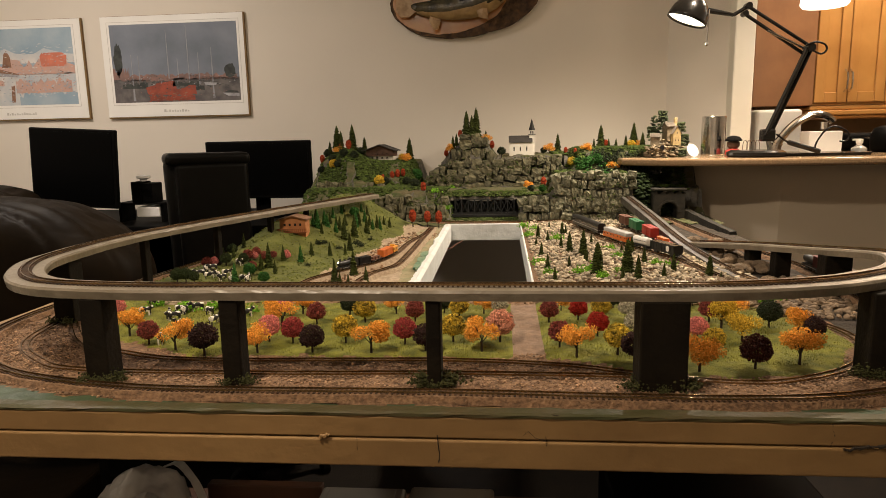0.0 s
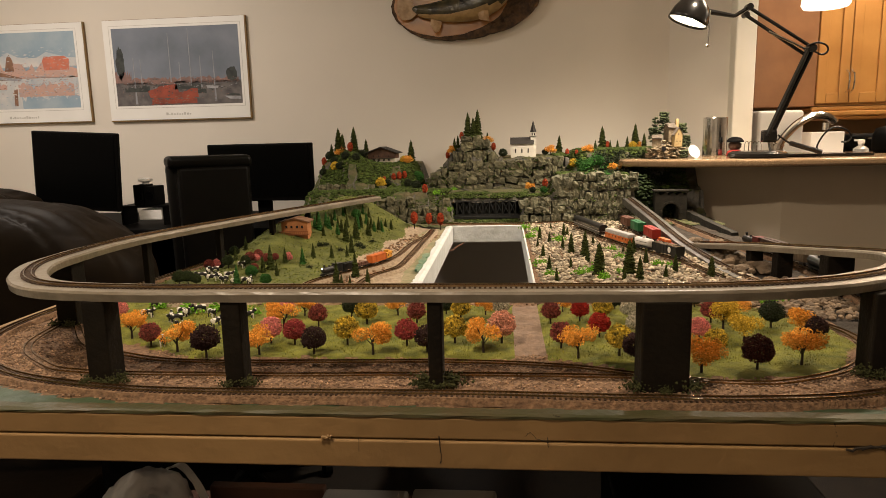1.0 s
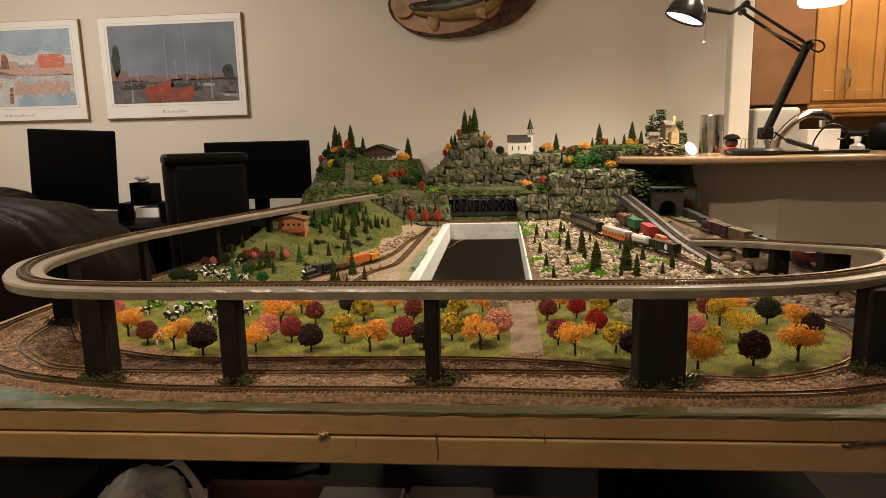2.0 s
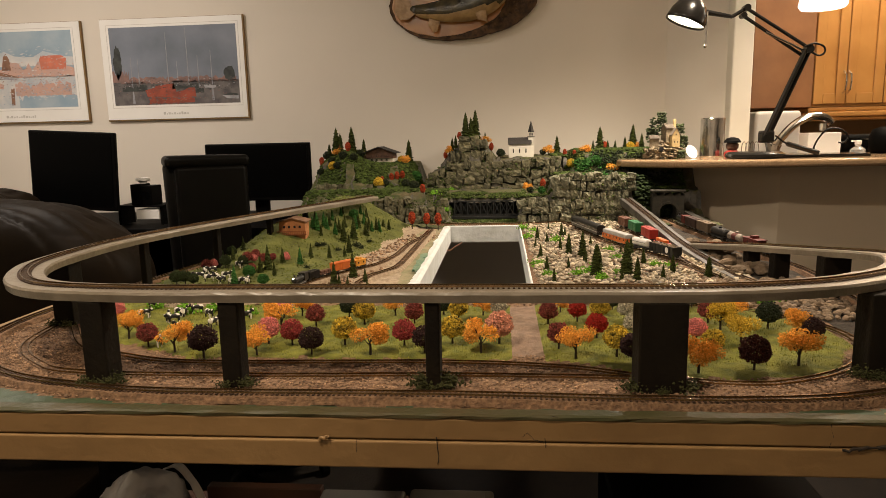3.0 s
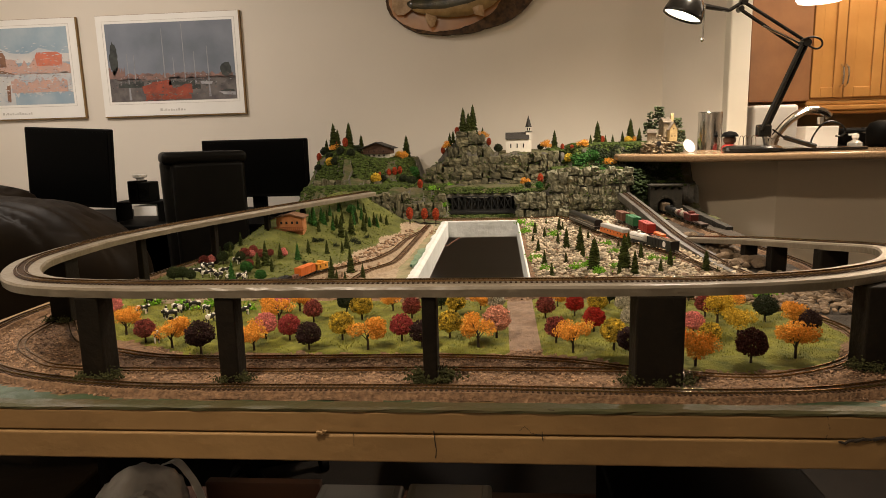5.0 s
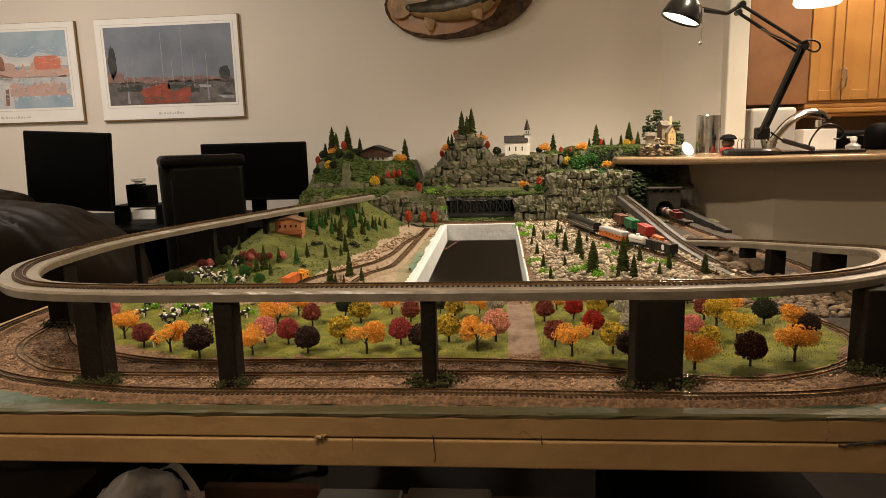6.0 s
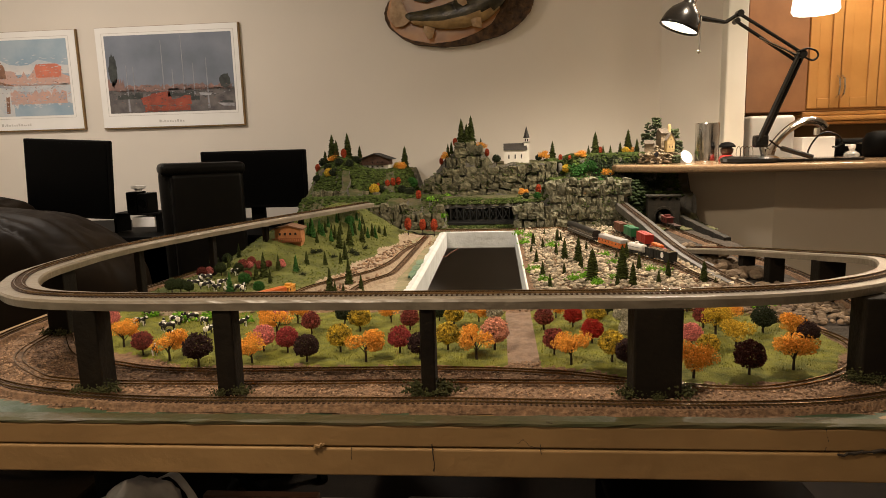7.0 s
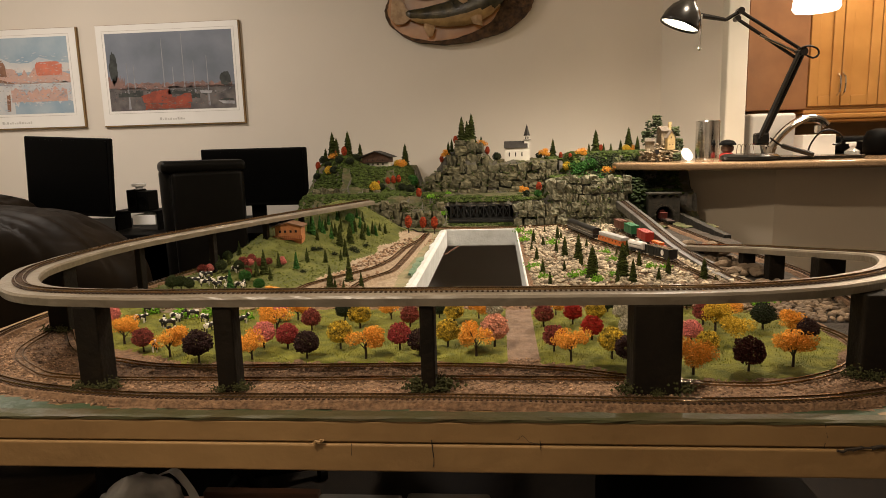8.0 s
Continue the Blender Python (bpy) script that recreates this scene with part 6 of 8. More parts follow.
LEFT_WAY = Way(LEFT_LINE)
RIGHT_WAY = Way(OUTER)
LEFT_TRAIN = [
    (steam_loco("small black steam locomotive with a glowing headlight", M_TRAINBLACK), 0.186),
    (wagon("tender", "black coal tender behind the locomotive", "tender", 0.044, "gondola", M_TRAINBLACK, M_COAL), 0.124),
    (wagon("flat_wagon", "dark flat wagon with low stakes", "wagon", 0.050, "flat", M_TRAINBROWN, M_TRAINBROWN), 0.073),
    (wagon("boxcar", "orange boxcar with grey lower sides", "wagon", 0.072, "box", M_TRAINORANGE, M_TRAINORANGE), 0.008),
    (wagon("caboose", "yellow caboose with a cupola", "wagon", 0.046, "caboose", M_TRAINYELLOW, M_TRAINYELLOW), -0.055),
]
RIGHT_TRAIN = [
    (steam_loco("dark red locomotive heading for the tunnel", M_SHADERED, light=False), 0.325),
    (wagon("boxcar", "brown boxcar behind the red locomotive", "wagon", 0.072, "box", M_SHADEBROWN), 0.245),
    (wagon("boxcar", "tan boxcar in the goods train", "wagon", 0.072, "box", M_SHADETAN), 0.163),
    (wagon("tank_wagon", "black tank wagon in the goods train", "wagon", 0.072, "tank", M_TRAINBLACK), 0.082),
    (wagon("tank_wagon", "white tank wagon with a red band", "wagon", 0.062, "tank", M_SHADEWHITE, M_SHADERED), 0.0),
    (wagon("caboose", "red caboose of the goods train", "wagon", 0.060, "caboose", M_SHADERED), -0.073),
    (wagon("flat_wagon", "low dark flat wagon at the end of the train", "wagon", 0.050, "flat", M_SHADEBROWN), -0.14),
]


def parked():
    way = Way(SIDING)
    spots = [(0.236, 1.955), (0.292, 1.742), (0.334, 1.635), (0.374, 1.545)]
    for ob, k in ((wagon("passenger_coach", "long black passenger coach with silver stripe, parked", "coach", 0.235, "coach", M_TRAINBLACK, M_TRAINSILVER), 0),
                  (wagon("diesel_locomotive", "orange and silver diesel locomotive, parked", "locomotive", 0.130, "diesel", M_TRAINORANGE, M_TRAINSILVER, "locomotives"), 1),
                  (wagon("tank_wagon", "white tank wagon with a dome, parked", "wagon", 0.062, "tank", M_TRAINWHITE), 2),
                  (wagon("gondola", "black gondola with heaped grey load, parked", "wagon", 0.095, "gondola", M_TRAINBLACK, M_BOULDER), 3)):
        ob.matrix_basis = way.stand(way.find_y(spots[k][1]), 0.03) @ Matrix.Diagonal((1.0, 1.18, 1.18, 1))
    way = Way(SIDING_B)
    spots = [(0.374, 2.027), (0.382, 1.92), (0.39, 1.785), (0.399, 1.684)]
    for ob, k in ((wagon("boxcar", "brown boxcar, parked on the rear siding", "wagon", 0.07, "box", M_TRAINBROWN), 0),
                  (wagon("boxcar", "green boxcar, parked on the rear siding", "wagon", 0.075, "box", M_TRAINGREEN), 1),
                  (wagon("boxcar", "red boxcar, parked on the rear siding", "wagon", 0.085, "box", M_TRAINRED), 2),
                  (wagon("flat_wagon", "flat wagon with orange and white crates, parked", "wagon", 0.07, "flat", M_TRAINRED, M_TRAINORANGE), 3)):
        ob.matrix_basis = way.stand(way.find_y(spots[k][1]), 0.025) @ Matrix.Diagonal((1.0, 1.15, 1.15, 1))


parked()


# ---- room furniture ----
def rounded(bm, x0, x1, y0, y1, z0, z1, r, seed=0, wobble=0.0):
    """A soft padded block."""
    vs = box(bm, x0, x1, y0, y1, z0, z1)
    es = list({e for v in vs for e in v.link_edges})
    bmesh.ops.bevel(bm, geom=es, offset=r, segments=5, profile=0.5, affect="EDGES")
    if wobble:
        for v in bm.verts:
            v.co += Vector((0, 0, 1)) * wobble * noise.noise(v.co * 7 + Vector((seed, 0, 0)))


def monitor(x, y, z, w, h, rz, label, lift=0.10):
    th = thing("monitor", (x, y, z), label, "monitor", "monitors", rz)
    bm = B(); box(bm, -w / 2, w / 2, -0.01, 0.012, lift, lift + h, 0.005)
    part("housing", bm, M_BLACK, th)
    bm = B(); box(bm, -w / 2 + 0.012, w / 2 - 0.012, -0.0125, -0.0105, lift + 0.018, lift + h - 0.012)
    part("screen", bm, M_SCREEN, th, "dark switched-off screen")
    bm = B(); box(bm, -0.03, 0.03, 0.012, 0.03, 0.015, 0.14, 0.004)
    part("stand", bm, M_BLACK, th)
    bm = B(); box(bm, -0.12, 0.12, -0.08, 0.08, 0, 0.014, 0.005)
    part("foot", bm, M_BLACK, th)


def desk():
    th = thing("desk", (-1.35, 2.62, 0), "dark desk with black pedestals against the wall", "desk")
    bm = B(); box(bm, -0.55, 0.62, -0.30, 0.31, 0.84, 0.87, 0.003)
    part("desktop", bm, M_BLACK, th, "dark desktop")
    for x0, x1 in ((-0.54, -0.30), (0.35, 0.61)):
        bm = B(); box(bm, x0, x1, -0.27, 0.29, 0.0, 0.839, 0.003)
        part("pedestal", bm, M_BLACK, th, "black pedestal")
    bm = B(); box(bm, -0.299, 0.349, 0.26, 0.28, 0.2, 0.839)
    part("back_panel", bm, M_BLACK, th)


desk()
(ax, az), (bx, bz) = [(-1.726, 1.231), (-1.419, 0.981)]
monitor((ax + bx) / 2 - 0.024, 2.34, 0.872, bx - ax + 0.026, 0.290, 0, "large black monitor tilted on the desk", 0.073)
bpy.data.objects["monitor"].matrix_world = bpy.data.objects["monitor"].matrix_world @ pose(0, 0, 0, 0, 3.2, 0)
(ax, az), (bx, bz) = [(-1.199, 1.178), (-0.763, 0.94)]
monitor((ax + bx) / 2, 2.62, 0.872, bx - ax, 0.234 + az - 1.18, 0, "black flat widescreen monitor on the desk", 0.071)


def desk_small():
    (ax, az), (bx, bz) = [(-1.433, 1.068), (-1.325, 0.931)]
    th = thing("speaker_shelf", ((ax + bx) / 2, 2.48, 0.872), "small black riser shelf on the desk", "shelf")
    bm = B(); box(bm, -0.11, 0.08, -0.06, 0.06, 0.069, 0.077, 0.002)
    part("shelf", bm, M_BLACK, th)
    for x in (-0.10, 0.07):
        bm = B(); box(bm, x - 0.005, x + 0.005, -0.05, 0.05, 0, 0.0685)
        part("side", bm, M_BLACK, th)
    bm = B(); box(bm, -0.03, 0.062, -0.055, 0.05, 0.022, 0.060, 0.002)
    part("drawer", bm, M_WHITE, th, "white drawer under the riser")
    for dx, w in ((-0.022, 0.020), (0.022, 0.0205)):
        th = thing("loudspeaker", ((ax + bx) / 2 + dx, 2.46, 0.9495), "small black desktop loudspeaker on the riser", "speaker", "loudspeakers")
        bm = B(); box(bm, -w, w, -0.04, 0.04, 0, 0.080 - 0.006 * (dx > 0), 0.003)
        part("cabinet", bm, M_BLACK, th)
        bm = B(); lathe(bm, [(0.018, 0), (0.018, 0.001), (0.008, -0.003)], m=Matrix.Translation((0, -0.0405, 0.035)) @ Matrix.Rotation(math.pi / 2, 4, "X"))
        part("cone", bm, M_SCREEN, th)
    th = thing("paper_roll", ((ax + bx) / 2 - 0.01, 2.46, 1.030), "small white roll on the loudspeakers", "roll")
    bm = B(); lathe(bm, [(0.012, 0), (0.014, 0.008), (0.026, 0.012), (0.026, 0.022), (0.010, 0.024)])
    part("roll", bm, M_WHITE, th)


desk_small()


def office_chair():
    (ax, az), (bx, bz) = [(-1.13, 1.137), (-0.847, 0.853)]
    cx = (ax + bx) / 2
    th = thing("office_chair", (cx + 0.010, 2.15, 0), "black leather office chair with padded back", "chair", "", 34)
    w = (bx - ax) / 2
    bm = B(); rounded(bm, -w * 0.94, w * 0.94, -0.01, 0.085, 0.62, az - 0.005, 0.035)
    for v in bm.verts:
        if v.co.z > az - 0.12:
            v.co.y += 0.02
            v.co.x *= 1.0 + 0.03
    back = part("backrest", bm, M_LEATHER, th, smooth=True)
    bm = B(); rounded(bm, -w + 0.032, w - 0.02, -0.026, 0.03, 0.66, az - 0.032, 0.014)
    part("cushion", bm, M_LEATHER, back, smooth=True)
    bm = B(); rounded(bm, -w * 0.97, w * 0.95, -0.022, 0.10, az - 0.034, az + 0.003, 0.015, 3, 0.012)
    part("headrest", bm, M_LEATHER, back, smooth=True)
    bm = B(); rounded(bm, -0.25, 0.25, -0.45, 0.02, 0.46, 0.56, 0.04)
    part("seat", bm, M_LEATHER, th, smooth=True)
    bm = B(); cyl(bm, (0, -0.2, 0.1), (0, -0.2, 0.46), 0.03)
    part("column", bm, M_BLACK, th)
    for k in range(5):
        a = k * 1.2566
        bm = B(); cyl(bm, (0, -0.2, 0.10), (0.28 * math.cos(a), -0.2 + 0.28 * math.sin(a), 0.06), 0.02, 0.014)
        leg = part("leg", bm, M_BLACK, th)
        bm = B(); cyl(bm, (0.28 * math.cos(a) - 0.012, -0.2 + 0.28 * math.sin(a), 0.027), (0.28 * math.cos(a) + 0.012, -0.2 + 0.28 * math.sin(a), 0.027), 0.027)
        part("castor", bm, M_BLACK, leg)


office_chair()


def sofa():
    q = [(-1.299, 1.053), (-1.128, 1.052), (-0.957, 1.006), (-0.911, 0.971)]
    lx, lz = [u[0] for u in q], [u[1] for u in q]
    (bx, bz), = [(-1.619, 1.052)]
    th = thing("recliner_sofa", (-1.55, 1.75, 0), "dark brown leather recliner sofa with creased cushions", "sofa")
    def cushion(name, q, r, seed, label=""):
        bm = B()
        bmesh.ops.create_icosphere(bm, subdivisions=5, radius=1.0)
        c = Vector(((q[0] + q[1]) / 2, (q[2] + q[3]) / 2, (q[4] + q[5]) / 2))
        s = Vector(((q[1] - q[0]) / 2, (q[3] - q[2]) / 2, (q[5] - q[4]) / 2))
        for v in bm.verts:
            d = v.co.normalized()
            f = 1 + 0.03 * noise.noise(d * 2.2 + Vector((seed, 0, 0))) - 0.05 * max(0.0, 1 - 9 * abs(noise.noise(Vector((d.x * 2.0, d.y * 4.5, d.z * 1.2 + seed))))) 
            v.co = c + Vector([math.copysign(abs(d[k]) ** 0.62, d[k]) * s[k] * f for k in range(3)])
        part(name, bm, M_BROWNLEATHER, th, label, True)
    cushion("backrest", (-0.75, 0.06, 0.02, 0.36, 0.40, lz[0] + 0.012), 0.10, 1)
    cushion("headrest", (-0.75, -0.02, 0.20, 0.48, 0.80, bz), 0.09, 2)
    # broad armrest, falling away towards the layout, with gathered folds
    bm = B()
    bmesh.ops.create_icosphere(bm, subdivisions=6, radius=1.0)
    x0, x1 = -0.62, lx[3] + 1.55
    for v in bm.verts:
        d = v.co.normalized()
        p = Vector([math.copysign(abs(d[k]) ** (0.75, 0.6, 0.45)[k], d[k]) for k in range(3)])
        x = (x0 + x1) / 2 + p.x * (x1 - x0) / 2
        drop = (lz[1] - lz[3]) * 0.75 * max(0.0, (x - (lx[1] + 1.55)) / (x1 - lx[1] - 1.55)) ** 1.3
        fold = abs(noise.noise(Vector((x * 5 + p.y * 3.5, p.y * 1.2, 1.5))))
        fine = abs(noise.noise(Vector((x * 16 - p.y * 5, p.y * 3, 4.5))))
        cut = 0.012 * max(0.0, 1 - 4 * fold) + 0.004 * max(0.0, 1 - 4 * fine)
        v.co = Vector((x, -0.16 + p.y * 0.17, 0.77 + p.z * (lz[1] - 0.77) - (drop + cut) * max(0.0, p.z)))
    part("armrest", bm, M_BROWNLEATHER, th, "rounded leather armrest with gathered folds", True)
    cushion("seat", (-0.60, 0.05, -0.60, -0.02, 0.25, 0.50), 0.08, 4)
    bm = B(); box(bm, -0.60, 0.40, -0.55, 0.28, 0.0, 0.26, 0.01)
    part("base", bm, M_BROWNLEATHER, th)


sofa()


def tower():
    th = thing("computer_tower", (-0.98, 1.75, 0.0), "black computer tower in the dark beside the layout", "computer")
    bm = B(); box(bm, -0.1, 0.1, -0.2, 0.2, 0, 0.40, 0.006)
    part("case", bm, M_BLACK, th)
    for k in range(3):
        bm = B(); box(bm, -0.07, 0.07, -0.203, -0.2005, 0.22 + 0.05 * k, 0.25 + 0.05 * k)
        part("drive_bay", bm, M_SCREEN, th)
    bm = B(); box(bm, 0.02, 0.06, -0.204, -0.2005, 0.18, 0.184)
    part("badge", bm, M_CHROME, th, "small silver strip")


tower()


# ---- pictures ----
def paint(name, a, b, c=None, scale=14.0):
    return mat(name, a, b, 0.7, scale, 0.12, 90, detail=9)


P_SKY = paint("print_grey_sky", (0.225, 0.250, 0.305), (0.135, 0.158, 0.195), scale=5)
P_WATER = paint("print_water", (0.165, 0.145, 0.140), (0.070, 0.064, 0.066), scale=26)
P_ROSE = paint("print_rose", (0.30, 0.165, 0.135), (0.16, 0.105, 0.095), scale=30)
P_MAST = paint("print_mast", (0.32, 0.325, 0.345), (0.21, 0.215, 0.24), scale=30)
P_RED = paint("print_red_hull", (0.36, 0.070, 0.035), (0.20, 0.045, 0.028), scale=30)
P_HOUSE = paint("print_coral_house", (0.66, 0.20, 0.12), (0.52, 0.17, 0.11), scale=30)
P_TREE = paint("print_tree", (0.055, 0.060, 0.055), (0.020, 0.025, 0.024), scale=40)
P_PALE = paint("print_pale", (0.42, 0.42, 0.44), (0.28, 0.28, 0.30), scale=40)
P_BLUE = paint("print_blue", (0.38, 0.46, 0.52), (0.22, 0.33, 0.43), scale=7)
P_LIGHT = paint("print_light", (0.66, 0.63, 0.60), (0.42, 0.48, 0.53), scale=14)
P_PEACH = paint("print_peach", (0.62, 0.37, 0.29), (0.50, 0.36, 0.32), scale=34)
P_BOAT = paint("print_brown_boat", (0.30, 0.16, 0.10), (0.16, 0.08, 0.05), scale=30)
P_INK = mat("grey_print_ink", (0.68, 0.65, 0.60), None, 0.8, 20, 0)
M_FRAMEDK = mat("gilt_frame_edge", (0.24, 0.14, 0.045), None, 0.6, 20, 0.1)


def poster(x0, x1, z0, z1, label, shapes, inset, writing, strokes):
    """shapes: material, layer, outline in shares of the printed field."""
    th = thing("framed_print", (x0, 2.948, z0), label, "picture", "framed prints on the wall")
    w, h = x1 - x0, z1 - z0
    bm = B(); box(bm, 0, w, -0.013, 0, 0, h, 0.001)
    part("frame", bm, M_FRAMEDK, th, "thin dull gilt frame edge")
    bm = B(); box(bm, 0.002, w - 0.006, -0.0155, -0.0135, 0.006, h - 0.002)
    part("mat_board", bm, M_WHITE, th, "white mat board")
    l, r, lo, hi = inset
    fx, fz, fw, fh = l * w, lo * h, (1 - l - r) * w, (1 - lo - hi) * h
    bm = B()
    for q in ((fx - 0.012, fx - 0.010, fz - 0.012, fz + fh + 0.012), (fx + fw + 0.010, fx + fw + 0.012, fz - 0.012, fz + fh + 0.012), (fx - 0.010, fx + fw + 0.010, fz - 0.012, fz - 0.010), (fx - 0.010, fx + fw + 0.010, fz + fh + 0.010, fz + fh + 0.012)):
        box(bm, q[0], q[1], -0.0161, -0.0156, q[2], q[3])
    part("border_line", bm, P_INK, th, "thin grey border line")
    for m, layer, pts in shapes:
        bm = B()
        y = -0.0160 - 0.0003 * layer
        vs = [bm.verts.new((fx + u * fw, y, fz + v * fh)) for u, v in pts]
        f = bm.faces.new(vs)
        e = bmesh.ops.extrude_face_region(bm, geom=[f])
        bmesh.ops.translate(bm, verts=[g for g in e["geom"] if isinstance(g, bmesh.types.BMVert)], vec=(0, 0.0003 * layer + 0.0004, 0))
        bmesh.ops.recalc_face_normals(bm, faces=bm.faces)
        part("painted_shape", bm, m, th)
    rnd = random.Random(len(shapes))
    for m, u0, u1, v0, v1, n, ln in strokes:
        verts, faces = [], []
        for _ in range(n):
            u, v = rnd.uniform(u0, u1), rnd.uniform(v0, v1)
            a, c, sl = ln * rnd.uniform(0.3, 1.0), 0.0012 * rnd.uniform(0.5, 1.4), rnd.uniform(-0.25, 0.25)
            px, pz = min(max(fx + u * fw, fx + a), fx + fw - a), min(max(fz + v * fh, fz + 0.004), fz + fh - 0.004)
            b0 = len(verts)
            y = -0.0182 - 0.0001 * rnd.random()
            verts += [(px - a, y, pz - c - sl * a * 0.3), (px, y, pz - c * 1.4), (px + a, y, pz + sl * a * 0.3), (px, y, pz + c * 1.4)]
            faces.append((b0, b0 + 1, b0 + 2, b0 + 3))
        tagged(from_lists("brushwork", verts, faces, m, th), kind="stuff")
    # illegible caption
    bm = B()
    u = writing[0]
    rnd = random.Random(2)
    while u < writing[1]:
        s = rnd.uniform(0.006, 0.016)
        box(bm, u * w, (u + s) * w, -0.0162, -0.0156, 0.055 * h, 0.055 * h + rnd.uniform(0.005, 0.012))
        u += s + 0.006
    part("caption_bar", bm, P_INK, th, "illegible grey caption")


def rect(a, b, c, d):
    return [(a, c), (b, c), (b, d), (a, d)]


def hump(a, b, lo, hi, seed, n=18):
    rnd = random.Random(seed)
    return [(a, lo), (b, lo)] + [(b - (b - a) * k / n, lo + (hi - lo) * rnd.uniform(0.45, 1.0)) for k in range(n + 1)]


def blob(u, v, ru, rv, seed, n=18):
    rnd = random.Random(seed)
    return [(u + ru * rnd.uniform(0.82, 1.1) * math.cos(6.283 * k / n), v + rv * rnd.uniform(0.82, 1.1) * math.sin(6.283 * k / n)) for k in range(n)]


shapes = [(P_SKY, 0, rect(0, 1, 0.30, 1)), (P_WATER, 0, rect(0, 1, 0, 0.30)), (P_ROSE, 1, hump(0.06, 0.98, 0.28, 0.37, 3, 40)), (P_TREE, 2, blob(0.050, 0.55, 0.034, 0.22, 14, 30)), (P_ROSE, 2, hump(0.0, 0.13, 0.30, 0.46, 15)), (P_TREE, 3, hump(0.10, 0.26, 0.18, 0.25, 16)), (P_TREE, 3, hump(0.47, 0.68, 0.20, 0.27, 17)), (P_WATER, 2, hump(0.66, 1.0, 0.20, 0.29, 18)),
          (P_ROSE, 2, hump(0.26, 0.47, 0.27, 0.37, 9)), (P_TREE, 2, hump(0.07, 0.27, 0.18, 0.27, 5)), (P_TREE, 2, blob(0.93, 0.38, 0.045, 0.10, 4)), (P_TREE, 1, hump(0.60, 0.72, 0.14, 0.24, 7)),
          (P_RED, 3, [(0.27, 0.10), (0.62, 0.08), (0.64, 0.20), (0.50, 0.16), (0.485, 0.27), (0.34, 0.25), (0.33, 0.22), (0.25, 0.19)]), (P_RED, 4, [(0.50, 0.12), (0.655, 0.09), (0.65, 0.21), (0.60, 0.21)]), (P_RED, 2, hump(0.28, 0.64, 0.02, 0.10, 11)),
          (P_PALE, 3, [(0.86, 0.10), (0.90, 0.06), (0.99, 0.05), (0.99, 0.09)]), (P_TREE, 4, [(0.87, 0.105), (0.92, 0.13), (0.98, 0.12), (0.985, 0.095)]), (P_PALE, 3, [(0.73, 0.20), (0.81, 0.20), (0.82, 0.23), (0.72, 0.24)]),
          (P_WATER, 1, hump(0.0, 1.0, 0.26, 0.31, 21, 40))]
for u, v0, v1 in ((0.605, 0.24, 0.97), (0.445, 0.30, 0.92), (0.155, 0.22, 0.62), (0.685, 0.22, 0.62), (0.79, 0.24, 0.68), (0.52, 0.30, 0.55), (0.21, 0.28, 0.6)):
    shapes.append((P_MAST, 3, [(u - 0.004, v0), (u + 0.005, v0), (u + 0.002, v1), (u - 0.002, v1)]))
for u, v0, v1 in ((0.605, 0.02, 0.14), (0.155, 0.02, 0.20), (0.79, 0.04, 0.2)):
    shapes.append((P_MAST, 1, [(u - 0.01, v0), (u + 0.01, v0), (u + 0.004, v1), (u - 0.004, v1)]))
poster(-1.791, -1.124, 1.288, 1.736, "white framed print of a grey harbour with red boats", shapes, (0.062, 0.055, 0.155, 0.085), (0.40, 0.57), [(P_WATER, 0.1, 1.0, 0.24, 0.34, 120, 0.006), (P_ROSE, 0.08, 0.98, 0.27, 0.36, 110, 0.005), (P_PALE, 0.05, 0.98, 0.22, 0.33, 50, 0.005), (P_TREE, 0.0, 1.0, 0.16, 0.30, 120, 0.006), (P_WATER, 0.0, 1.0, 0.0, 0.3, 60, 0.010), (P_RED, 0.28, 0.64, 0.0, 0.10, 40, 0.012), (P_ROSE, 0.0, 1.0, 0.02, 0.2, 30, 0.005), (P_BOAT, 0.28, 0.62, 0.0, 0.12, 60, 0.007)])
shapes = [(P_BLUE, 0, rect(0, 1, 0.48, 1)), (P_LIGHT, 0, rect(0, 1, 0, 0.48)), (P_LIGHT, 1, hump(0, 1, 0.55, 0.78, 31, 12)), (P_PEACH, 2, hump(0.34, 1.0, 0.40, 0.62, 32, 24)), (P_HOUSE, 3, [(0.72, 0.50), (0.93, 0.50), (0.94, 0.64), (0.90, 0.68), (0.73, 0.68), (0.71, 0.63)]), (P_BOAT, 3, [(0.38, 0.50), (0.405, 0.68), (0.43, 0.72), (0.455, 0.64), (0.46, 0.50)]),
          (P_BOAT, 4, [(0.22, 0.46), (0.26, 0.39), (0.50, 0.38), (0.52, 0.41), (0.36, 0.48), (0.28, 0.52)]), (P_PALE, 5, [(0.25, 0.405), (0.50, 0.37), (0.52, 0.40), (0.30, 0.44)]), (P_PEACH, 2, hump(0.48, 0.96, 0.16, 0.36, 33, 26)), (P_PEACH, 2, hump(0.22, 0.38, 0.26, 0.34, 34)), (P_BLUE, 1, hump(0.5, 1.0, 0.0, 0.20, 35)), (P_LIGHT, 2, hump(0.54, 0.98, 0.36, 0.42, 36, 30)),
          (P_BOAT, 3, [(0.43, 0.04), (0.46, 0.04), (0.47, 0.26), (0.44, 0.26)]), (P_PALE, 2, [(0.20, 0.0), (0.24, 0.0), (0.26, 0.3), (0.23, 0.3)]), (P_BLUE, 1, hump(0.0, 0.2, 0.02, 0.3, 37))]
